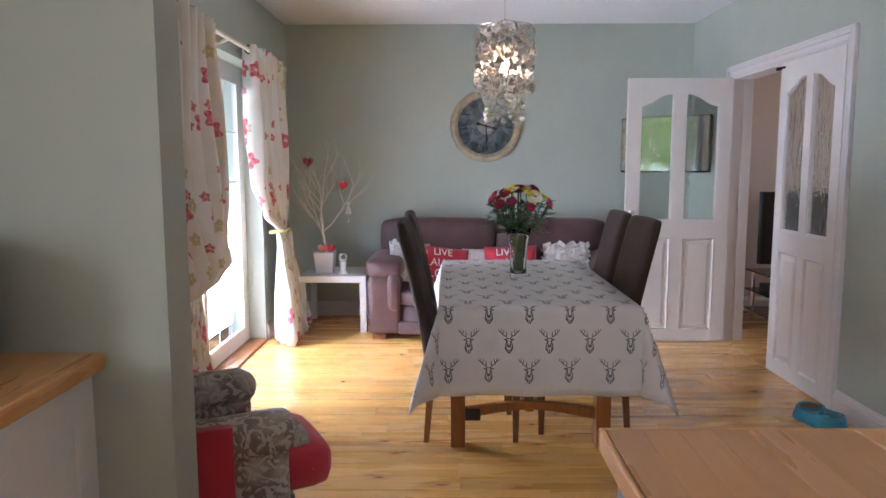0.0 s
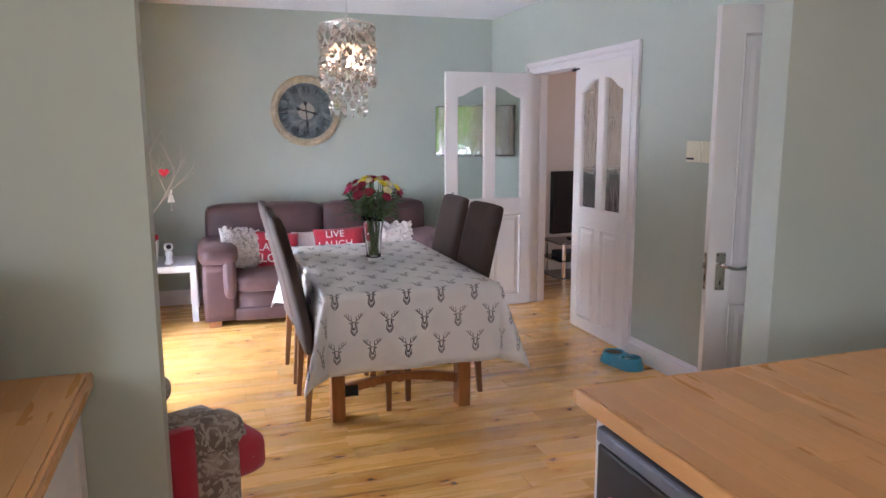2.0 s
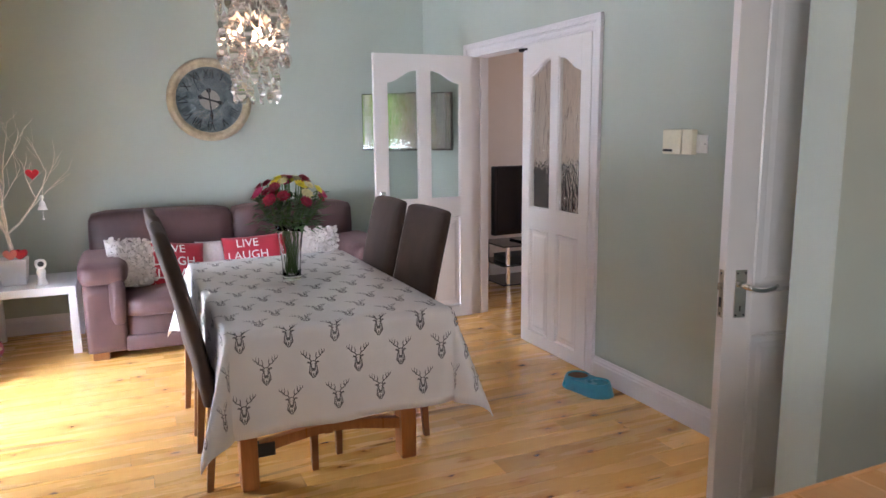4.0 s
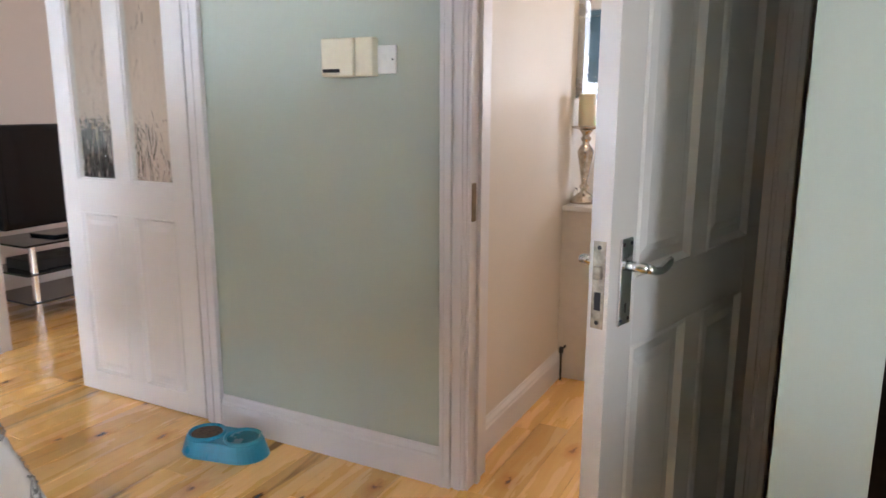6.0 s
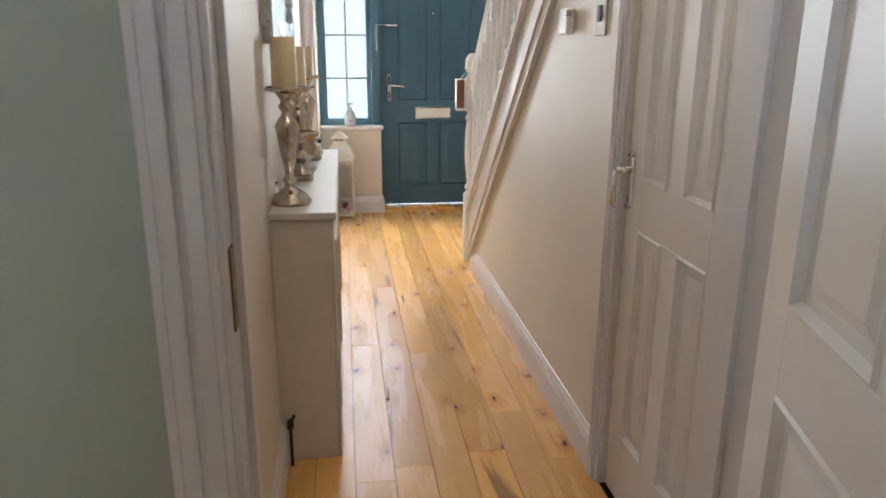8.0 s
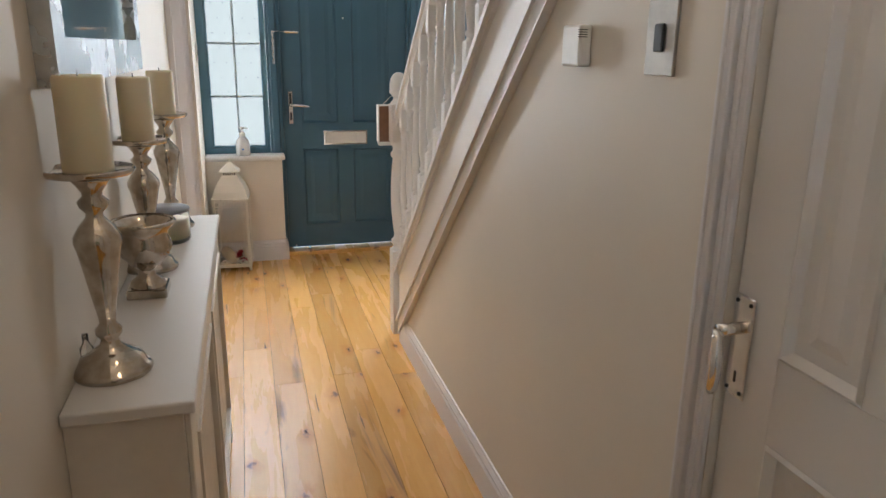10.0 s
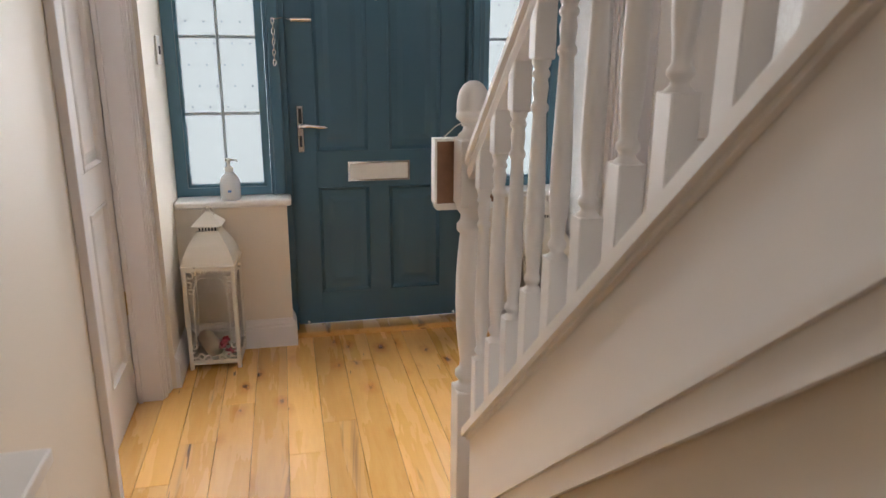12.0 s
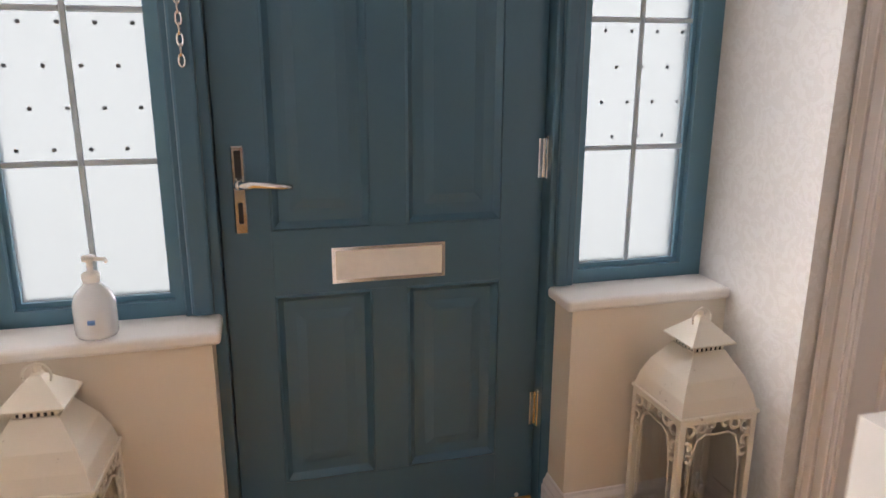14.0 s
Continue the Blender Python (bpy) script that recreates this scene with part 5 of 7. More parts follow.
# chandelier
CX, CY = 0.345, 4.38
chn = thing("chandelier", pose(CX, CY, 0), "chrome chandelier of twisted silver and clear drops, lit", "chandelier")
bm = bmesh.new()
lathe(bm, [(0, H), (0.055, H), (0.055, H - 0.015), (0.02, H - 0.03), (0, H - 0.03)], 24)
tube(bm, [(0, 0, H - 0.03), (0, 0, 2.215)], 0.004, 8)
part("rod", bm, CHROME, chn)
bm = bmesh.new()
for r, z in ((0.170, 2.172), (0.110, 2.172)):
    pts = [(r * math.cos(a), r * math.sin(a), z) for a in [6.2832 * i / 40 for i in range(41)]]
    tube(bm, pts, 0.0045, 6)
for a in (0, 60, 120):
    c, s = math.cos(radians(a)), math.sin(radians(a))
    tube(bm, [(-0.170 * c, -0.170 * s, 2.172), (0, 0, 2.217), (0.170 * c, 0.170 * s, 2.172)], 0.0035, 6)
part("hoop", bm, CHROME, chn, "chrome hoop")
BULB = Nodes("warm_bulb", 0.3, 0.0, (1, 0.9, 0.75))
BULB.put("Emission Color", (1.0, 0.68, 0.38, 1))
BULB.put("Emission Strength", 1.7)
BULB = BULB.mat
for a in (30, 150, 270):
    bm = bmesh.new()
    lathe(bm, [(0, 0.045), (0.012, 0.035), (0.017, 0.01), (0.012, -0.025), (0.006, -0.05), (0, -0.052)], 14, Matrix.Translation((0.065 * math.cos(radians(a)), 0.065 * math.sin(radians(a)), 2.02)))
    b = part("bulb", bm, BULB, chn, "glowing warm bulb", None, True)
    b.visible_shadow = False
SILVER = plain("silver_twist", (0.62, 0.60, 0.58), 0.10, 1.0, 0.1)
PEARL = Nodes("clear_acrylic_twist", 0.15, 0.0, (0.93, 0.82, 0.76))
PEARL.put("Transmission Weight", 0.85)
PEARL = PEARL.mat


def twist_mesh(name, material):
    bm = bmesh.new()
    n, ln = 12, 0.105
    rows = []
    for i in range(n + 1):
        q = i / n
        w = 0.021 * math.sin(math.pi * min(max(q, 0.04), 0.96)) ** 0.6
        a = 2.6 * q
        rows.append([bm.verts.new((e * w * math.cos(a), e * w * math.sin(a), -ln * q)) for e in (-1, 1)])
    for a, b in zip(rows, rows[1:]):
        bm.faces.new((a[0], a[1], b[1], b[0]))
    me = bpy.data.meshes.new(name)
    bm.to_mesh(me)
    bm.free()
    for p in me.polygons:
        p.use_smooth = True
    me.materials.append(material)
    return me


twists = [twist_mesh("twist", SILVER), twist_mesh("twist", PEARL), twist_mesh("twist", PEARL)]
for r, cols, rows, ztop in ((0.170, 20, 4, 2.167), (0.112, 14, 6, 2.167)):
    for c in range(cols):
        for k in range(rows):
            a = 6.2832 * (c + 0.5 * (k % 2)) / cols
            ob = new("drop", twists[(c * 2 + k) % 3])
            ob.parent = chn
            ob.matrix_basis = Matrix.Translation((r * math.cos(a), r * math.sin(a), ztop - 0.092 * k)) @ pose(0, 0, 0, 0, 0, (c * 47 + k * 83) % 360)

# side table with twig tree
LACK = plain("white_lacquer", (0.76, 0.75, 0.76), 0.4, 0, 0.02)
st = thing("side_table", pose(-0.94, 5.99, 0), "square white side table beside the sofa", "side table")
bm = bmesh.new()
box(bm, (-0.275, -0.275, 0.41), (0.275, 0.275, 0.462), 0.002)
part("tabletop", bm, LACK, st)
for x in (-0.25, 0.25):
    for y in (-0.25, 0.25):
        bm = bmesh.new()
        box(bm, (x - 0.025, y - 0.025, 0), (x + 0.025, y + 0.025, 0.41), 0.002)
        part("leg", bm, LACK, st)

pot = thing("twig_tree", pose(-1.035, 5.96, 0.462), "white painted twig tree in a white square pot", "decorative tree")
bm = bmesh.new()
vs = box(bm, (-0.085, -0.085, 0.0), (0.085, 0.085, 0.175), 0.006, 2)
for v in vs:
    k = 0.82 + 0.18 * v.co.z / 0.175
    v.co.x, v.co.y = v.co.x * k, v.co.y * k
part("pot", bm, LACK, pot)
rnd = random.Random(21)
TWIG = plain("white_painted_twig", (0.72, 0.66, 0.58), 0.7, 0, 0.15, 60, 0.2)
bm = bmesh.new()


def branch(bm, p, d, r, ln, depth):
    pts, rad = [Vector(p)], [r]
    n = 5
    for i in range(n):
        d = (d + Vector((rnd.uniform(-0.22, 0.22), rnd.uniform(-0.12, 0.12), rnd.uniform(-0.05, 0.22)))).normalized()
        pts.append(pts[-1] + d * ln / n)
        rad.append(r * (1 - 0.6 * (i + 1) / n))
    tube(bm, pts, rad, 6)
    if depth > 0:
        for i in (2, 3, 4, 5):
            s = rnd.choice((-1, 1))
            e = (d + Vector((s * rnd.uniform(0.4, 1.0), rnd.uniform(-0.25, 0.25), rnd.uniform(-0.1, 0.4)))).normalized()
            branch(bm, pts[i], e, rad[i] * 0.8, ln * rnd.uniform(0.4, 0.62), depth - 1)


tube(bm, [(0, 0, 0.10), (0.0, 0, 0.22), (-0.02, 0, 0.34), (-0.03, 0, 0.42)], [0.014, 0.014, 0.012, 0.010], 8)
for d, ln in (((-0.30, 0, 1), 0.42), ((0.15, 0, 1), 0.40), ((0.80, -0.1, 0.75), 0.48), ((-0.65, 0.05, 0.9), 0.30), ((0.05, 0.1, 1), 0.52)):
    branch(bm, (-0.02 + 0.01 * d[0], 0, 0.33 + 0.02 * d[2]), Vector(d).normalized(), 0.009, ln, 2)
part("branch", bm, TWIG, pot, "bare white branches")


def heart(bm, s, t):
    pts = []
    for i in range(28):
        a = 2 * math.pi * i / 28
        pts.append((s * 0.0625 * 16 * math.sin(a) ** 3 / 2, s * 0.0625 * (13 * math.cos(a) - 5 * math.cos(2 * a) - 2 * math.cos(3 * a) - math.cos(4 * a)) / 2))
    prism(bm, pts, "y", -t / 2, t / 2)


for x, y, z, s, col, lab in ((-1.157, 5.94, 1.388, 0.085, (0.25, 0.01, 0.02), "dark red heart"), (-0.87, 5.94, 1.195, 0.08, (0.55, 0.02, 0.04), "red spotted heart")):
    d = thing("hanging_heart", pose(x, y, z), lab + " ornament hanging on the twig tree", "ornament")
    bm = bmesh.new()
    heart(bm, s, 0.018)
    part("heart", bm, plain("heart_" + lab.replace(" ", "_"), col, 0.6), d)
    bm = bmesh.new()
    tube(bm, [(0, 0, s * 0.25), (0.002, 0, s * 0.25 + 0.06)], 0.0012, 5)
    part("string", bm, TWIG, d)
d = thing("bell_ornament", pose(-0.83, 5.94, 0.955), "white ceramic bell ornament hanging on a twig", "ornament")
bm = bmesh.new()
lathe(bm, [(0.030, 0), (0.026, 0.008), (0.020, 0.03), (0.017, 0.05), (0.008, 0.06), (0.008, 0.07), (0.015, 0.08), (0.010, 0.095), (0, 0.10)], 16)
part("bell", bm, WHITEPL, d, "", None, True)
bm = bmesh.new()
tube(bm, [(0, 0, 0.0), (0, 0, -0.06)], 0.0012, 5)
lathe(bm, [(0, -0.072), (0.009, -0.064), (0, -0.055)], 10)
part("bead", bm, WHITEPL, d)
for x, rot, col in ((-1.01, 12, (0.72, 0.22, 0.18)), (-0.95, -24, (0.55, 0.04, 0.05))):
    d = thing("felt_heart", pose(x - 0.035, 5.92, 0.667, 0, 0, rot), "red felt heart tucked into the white pot", "ornament")
    bm = bmesh.new()
    heart(bm, 0.085, 0.03)
    part("heart", bm, plain("felt_red", col, 0.9), d)
d = thing("figurine", pose(-0.87, 5.86, 0.462), "small white and black figurine on the side table", "figurine")
bm = bmesh.new()
lathe(bm, [(0, 0), (0.036, 0), (0.038, 0.01), (0.026, 0.03), (0.024, 0.06), (0.03, 0.09), (0.018, 0.11), (0, 0.112)], 16, None, 0)
lathe(bm, [(0, 0.10), (0.030, 0.115), (0.036, 0.14), (0.028, 0.165), (0, 0.172)], 16, None, 0)
lathe(bm, [(0.02, 0), (0.016, 0.012), (0, 0.014)], 12, Matrix.Translation((0.004, -0.028, 0.143)) @ pose(0, 0, 0, 90), 1)
o = part("figurine_body", bm, [WHITEPL, MATTBLACK], d, "", None, True)

# wall television on its bracket
tv = thing("wall_television", pose(1.727, 5.755, 1.517, 0, 0, -41.5), "black flat television on a corner bracket", "television")
bm = bmesh.new()
box(bm, (-0.37, -0.02, -0.22), (0.37, 0.03, 0.22), 0.006, 2)
part("case", bm, BLACK, tv)
bm = bmesh.new()
box(bm, (-0.363, -0.0225, -0.205), (0.363, -0.0205, 0.213))
part("screen", bm, plain("reflecting_screen", (0.64, 0.65, 0.66), 0.05, 1.0, 0.02, 30, 0.0), tv, "dark reflecting screen")
bm = bmesh.new()
tube(bm, [(0, 0.03, 0), (0.02, 0.16, 0), (0.10, 0.33, 0), (0.30, 0.52, 0)], 0.02, 8)
box(bm, (-0.1, 0.03, -0.1), (0.1, 0.045, 0.1))
part("bracket", bm, MATTBLACK, tv)

# thermostat box, switch, bowl
d = thing("thermostat", pose(XW, 3.192, 1.39), "ivory plastic control box on the sage wall", "thermostat")
bm = bmesh.new()
box(bm, (-0.045, -0.03, -0.058), (-0.001, 0.092, 0.06), 0.005, 2)
part("cover", bm, CREAMPL, d)
bm = bmesh.new()
box(bm, (-0.040, -0.098, -0.058), (-0.001, -0.034, 0.060), 0.005, 2)
part("side_cover", bm, CREAMPL, d)
bm = bmesh.new()
box(bm, (-0.0462, 0.02, -0.045), (-0.0445, 0.085, -0.034))
part("slot", bm, MATTBLACK, d, "dark slot")
d = thing("light_switch", pose(XW, 3.07, 1.383), "white square switch plate", "light switch")
bm = bmesh.new()
box(bm, (-0.008, -0.043, -0.043), (-0.0005, 0.043, 0.043), 0.003, 2)
part("plate", bm, WHITEPL, d)
bm = bmesh.new()
box(bm, (-0.012, -0.008, -0.014), (-0.0075, 0.008, 0.014), 0.002)
part("rocker", bm, WHITEPL, d)
bm = bmesh.new()
for y in (-0.030, 0.030):
    lathe(bm, [(0.003, 0), (0.003, 0.001), (0, 0.001)], 8, Matrix.Translation((-0.008, y, 0)) @ pose(0, 0, 0, 0, -90))
part("screw", bm, MATTBLACK, d)

TEAL = plain("teal_plastic", (0.01, 0.23, 0.34), 0.3, 0, 0.08)
d = thing("pet_bowl", pose(1.975, 3.675, 0, 0, 0, -78), "teal plastic double pet bowl on the floor", "pet bowl")
bm = bmesh.new()
n = 40
def stadium(a, b, z):
    pts = []
    for i in range(n):
        t_ = 2 * math.pi * i / n
        x, y = math.cos(t_), math.sin(t_)
        pts.append(bm.verts.new((math.copysign(a, x) * abs(x) ** 0.7 if True else 0, b * y * (1 - 0.12 * math.cos(x * 1.5) ** 8), z)))
    return pts
rings = [stadium(a, b, z) for a, b, z in ((0.168, 0.095, 0.0), (0.165, 0.092, 0.008), (0.150, 0.080, 0.058), (0.146, 0.076, 0.062))]
for a, b in zip(rings, rings[1:]):
    for i in range(n):
        bm.faces.new((a[i], a[(i + 1) % n], b[(i + 1) % n], b[i]))
bm.faces.new(rings[-1])
bm.faces.new(rings[0][::-1])
part("body", bm, TEAL, d, "", None, False)
KIBBLE = plain("brown_kibble", (0.12, 0.06, 0.03), 0.9, 0, 0.5, 120, 0.6)
# The empty bowl's hollow is flat; its shade is put in a darker teal.
TEAL_SHADE = plain("shaded_teal_bowl", (0.006, 0.13, 0.19), 0.25, 0, 0.1)
for x, inside in ((-0.074, KIBBLE), (0.074, TEAL_SHADE)):
    bm = bmesh.new()
    lathe(bm, [(0.070, 0.060), (0.068, 0.070), (0.064, 0.072), (0.058, 0.066), (0.056, 0.0625)], 32, Matrix.Translation((x, 0, 0)), 0)
    bw = part("bowl", bm, TEAL, d, "round teal bowl", None, True)
    bm = bmesh.new()
    lathe(bm, [(0.057, 0.0625), (0.057, 0.0635), (0.03, 0.0645), (0, 0.0645)], 32, Matrix.Translation((x, 0, 0)), 0)
    part("bowl_inside", bm, inside, bw, "flat disc in place of the bowl hollow")

# ---------------------------------------------------------------- curtains, armchair, living room
def curtain_mat():
    """Cream cotton with scattered red and pink flowers and green-beige leaves."""
    k = Nodes("floral_curtain_cotton", 0.85)
    axes = k.t.nodes.new("ShaderNodeSeparateXYZ")
    k.t.links.new(k.coords(kind="UV"), axes.inputs[0])
    v = k.add("CombineXYZ", X=axes.outputs[0], Y=axes.outputs[1])
    base = k.ramp(k.noise(v, 2.2, 2.0), (0.45, (0.80, 0.77, 0.72)), (0.72, (0.70, 0.63, 0.47)))
    for sc, size, keep, seed, cols in ((4.6, 0.062, 0.42, 0.0, ((0.50, 0.05, 0.09), (0.74, 0.24, 0.25))), (6.5, 0.030, 0.55, 4.7, ((0.46, 0.06, 0.09), (0.70, 0.36, 0.32))), (5.2, 0.040, 0.70, 9.1, ((0.50, 0.44, 0.20), (0.60, 0.55, 0.33)))):
        vv = k.add("VectorMath", 0, (("operation", "ADD"),), i0=v, i1=(seed, seed * 0.7, 0.0))
        cell = k.t.nodes.new("ShaderNodeTexVoronoi")
        cell.voronoi_dimensions = "2D"
        k.t.links.new(vv, cell.inputs["Vector"])
        cell.inputs["Scale"].default_value, cell.inputs["Randomness"].default_value = sc, 0.55
        arm = k.t.nodes.new("ShaderNodeSeparateXYZ")
        k.t.links.new(k.add("VectorMath", 0, (("operation", "SUBTRACT"),), i0=vv, i1=cell.outputs["Position"]), arm.inputs[0])
        pick = k.add("SeparateColor", 0, Color=cell.outputs["Color"])
        turn = k.math("ADD", k.math("ARCTAN2", arm.outputs[1], arm.outputs[0]), k.math("MULTIPLY", pick, 9.0))
        reach = k.math("MULTIPLY_ADD", k.math("COSINE", k.math("MULTIPLY", turn, 5.0)), 0.16, 0.84)
        far = k.math("SQRT", k.math("ADD", k.math("MULTIPLY", arm.outputs[0], arm.outputs[0]), k.math("MULTIPLY", arm.outputs[1], arm.outputs[1])))
        dist = k.math("ADD", k.math("DIVIDE", k.math("DIVIDE", far, size), reach), k.ramp(pick, (keep, 0.0), (keep + 0.01, 4.0)))
        tone = k.mix(k.ramp(k.noise(vv, sc * 11, 3.0), (0.40, 0.0), (0.60, 1.0)), cols[0], cols[1])
        base = k.mix(k.ramp(k.math("MULTIPLY", dist, 0.5), (0.47, 1.0), (0.51, 0.0)), base, tone)
        base = k.mix(k.ramp(k.math("MULTIPLY", dist, 0.5), (0.10, 0.9), (0.14, 0.0)), base, (0.72, 0.60, 0.44))
    k.put("Base Color", base)
    k.bump(k.noise(k.coords(), 400.0, 2.0), 0.2, 0.002)
    thin = k.t.nodes.new("ShaderNodeBsdfTranslucent")
    k.t.links.new(base, thin.inputs[0])
    mixer = k.t.nodes.new("ShaderNodeMixShader")
    mixer.inputs[0].default_value = 0.06
    k.t.links.new(k.b.outputs[0], mixer.inputs[1])
    k.t.links.new(thin.outputs[0], mixer.inputs[2])
    k.t.links.new(mixer.outputs[0], k.t.nodes["Material Output"].inputs[0])
    return k.mat


CURTAIN = curtain_mat()


def curtain(name, label, rows, folds, m):
    """Rows of (z, y from, y to, x, depth of fold): a hanging sheet in soft folds."""
    d = thing(name, m, label, "curtain")
    bm = bmesh.new()
    n = folds * 10
    grid = []
    steps = 7
    for (za, a0, a1, ax, ad), (zb, b0, b1, bx, bd) in zip(rows, rows[1:]):
        for s in range(steps):
            q = s / steps
            e = q * q * (3 - 2 * q)
            z = za + (zb - za) * q
            y0, y1, x, dep = a0 + (b0 - a0) * e, a1 + (b1 - a1) * e, ax + (bx - ax) * e, ad + (bd - ad) * e
            grid.append([bm.verts.new((x + dep * math.sin(2 * math.pi * folds * i / n + 0.4 * math.sin(z * 3)) + dep * 0.3 * math.sin(5.1 * i / n * 6 + z * 4), y0 + (y1 - y0) * i / n, z)) for i in range(n + 1)])
    za, a0, a1, ax, ad = rows[-1]
    grid.append([bm.verts.new((ax + ad * math.sin(2 * math.pi * folds * i / n), a0 + (a1 - a0) * i / n, za)) for i in range(n + 1)])
    along = [0.0]
    for p, q in zip(grid[4], grid[4][1:]):
        along.append(along[-1] + (p.co - q.co).length)
    uv = bm.loops.layers.uv.new("print")
    for a, b in zip(grid, grid[1:]):
        for i in range(n):
            f = bm.faces.new((a[i], a[i + 1], b[i + 1], b[i]))
            for loop, j in zip(f.loops, (i, i + 1, i + 1, i)):
                loop[uv].uv = (along[j], loop.vert.co.z)
    c = part("drape", bm, CURTAIN, d, "", None, True)
    so = c.modifiers.new("thick", "SOLIDIFY")
    so.thickness = 0.003
    return d


cf = curtain("curtain", "cream curtain with red flowers, tied back by the patio door",
             [(2.16, 4.86, 5.78, -1.33, 0.060), (1.6, 4.88, 5.74, -1.33, 0.062), (1.25, 4.90, 5.72, -1.32, 0.060), (1.0, 5.06, 5.70, -1.30, 0.045), (0.86, 5.42, 5.68, -1.30, 0.025), (0.74, 5.40, 5.74, -1.28, 0.035), (0.30, 5.26, 5.86, -1.24, 0.06), (0.01, 5.20, 5.92, -1.22, 0.075)], 6, pose(0, 0, 0))
bm = bmesh.new()
tube(bm, [(-1.36, 5.41, 0.85), (-1.26, 5.43, 0.86), (-1.24, 5.55, 0.865), (-1.27, 5.68, 0.87), (-1.38, 5.70, 0.89)], 0.014, 8)
part("tie_back", bm, CURTAIN, cf, "fabric tie-back")
bm = bmesh.new()
lathe(bm, [(0.004, 0), (0.014, -0.02), (0.020, -0.10), (0.022, -0.14), (0, -0.14)], 12, Matrix.Translation((-1.232, 5.55, 0.855)))
part("tassel", bm, SHAG, cf, "cream tassel")
cn = curtain("curtain", "cream and plum curtain hanging in the shade, gathered low",
             [(2.16, 3.25, 4.16, -1.33, 0.060), (1.6, 3.25, 4.17, -1.33, 0.065), (1.0, 3.25, 4.20, -1.32, 0.070), (0.80, 3.35, 4.17, -1.30, 0.065), (0.72, 3.45, 4.00, -1.31, 0.05), (0.66, 3.55, 3.80, -1.34, 0.03), (0.45, 3.52, 3.84, -1.34, 0.03), (0.01, 3.45, 3.92, -1.32, 0.04)], 6, pose(0, 0, 0))
pole = thing("curtain_pole", pose(0, 0, 0), "cream wooden curtain pole with dark eyelet rings", "curtain pole")
POLE = plain("cream_painted_wood", (0.70, 0.62, 0.46), 0.45)
bm = bmesh.new()
tube(bm, [(-1.33, 3.1, 2.13), (-1.33, 5.86, 2.13)], 0.014, 14)
part("rod", bm, POLE, pole)
bm = bmesh.new()
lathe(bm, [(0.014, 0), (0.020, 0.005), (0.014, 0.012), (0.026, 0.03), (0.024, 0.045), (0, 0.06)], 16, Matrix.Translation((-1.33, 5.86, 2.13)) @ pose(0, 0, 0, -90))
part("finial", bm, POLE, pole)
for y in (3.18, 4.45, 5.82):
    bm = bmesh.new()
    tube(bm, [(-1.33, y, 2.118), (-1.38, y, 2.10), (XL + 0.001, y, 2.10)], 0.009, 8)
    lathe(bm, [(0.028, 0), (0.026, 0.012), (0, 0.014)], 16, Matrix.Translation((XL + 0.0005, y, 2.10)) @ pose(0, 0, 0, 0, 90))
    part("bracket", bm, POLE, pole)
for y in (4.90, 5.05, 5.20, 5.36, 5.52, 5.68, 4.10, 3.95, 3.80, 3.65, 3.5):
    bm = bmesh.new()
    tube(bm, [(-1.33 + 0.026 * math.cos(a), y, 2.13 + 0.026 * math.sin(a)) for a in [6.2832 * i / 16 for i in range(17)]], 0.005, 6)
    part("eyelet_ring", bm, MATTBLACK, pole, "dark metal eyelet")

# armchair
DAMASK = Nodes("damask_upholstery", 0.85)
v = DAMASK.coords((1, 1, 1))
pat = DAMASK.noise(v, 21.0, 2.0, 0.5, 2.2)
vor = DAMASK.add("TexVoronoi", 0, (("feature", "SMOOTH_F1"),), Vector=DAMASK.add("VectorMath", 0, (("operation", "ADD"),), i0=v, i1=DAMASK.add("VectorMath", 0, (("operation", "SCALE"),), i0=DAMASK.add("TexNoise", 1, Vector=v, Scale=30.0), Scale=0.03)), Scale=16.0)
m1 = DAMASK.math("MULTIPLY", DAMASK.ramp(pat, (0.46, 0.0), (0.50, 1.0)), DAMASK.ramp(vor, (0.25, 0.35), (0.5, 1.0)))
DAMASK.put("Base Color", DAMASK.mix(m1, (0.40, 0.345, 0.275), (0.17, 0.125, 0.10)))
DAMASK.bump(m1, 0.3, 0.002)
DAMASK = DAMASK.mat
ac = thing("armchair", pose(-0.575, 2.415, 0, 0, 0, 27.8), "small armchair in taupe damask with red velvet trim", "armchair")
for s in (-1, 1):
    bm = bmesh.new()
    yc = s * 0.265
    soft_box(bm, (-0.44, yc - 0.05, 0.10), (-0.05, yc + 0.05, 0.55), 0.03, 0.006)
    ar = part("arm", bm, DAMASK, ac, "", None, True)
    bm = bmesh.new()
    soft_box(bm, (-0.46, yc - 0.068, 0.475), (-0.03, yc + 0.068, 0.60), 0.055, 0.006, 7)
    part("arm_roll", bm, DAMASK, ar, "scrolled arm top", None, True)
    bm = bmesh.new()
    soft_box(bm, (-0.465, min(yc + s * 0.03, yc + s * 0.080), 0.10), (-0.22, max(yc + s * 0.03, yc + s * 0.080), 0.604), 0.006, 0.001)
    part("velvet_side", bm, RED, ar, "red velvet side band", None, True)
bm = bmesh.new()
soft_box(bm, (-0.46, -0.26, 0.12), (-0.34, 0.26, 0.60), 0.05, 0.02)
part("backrest", bm, DAMASK, ac, "", None, True)
bm = bmesh.new()
soft_box(bm, (-0.40, -0.21, 0.10), (0.0, 0.21, 0.30), 0.02, 0.0)
part("base", bm, DAMASK, ac, "", None, True)
bm = bmesh.new()
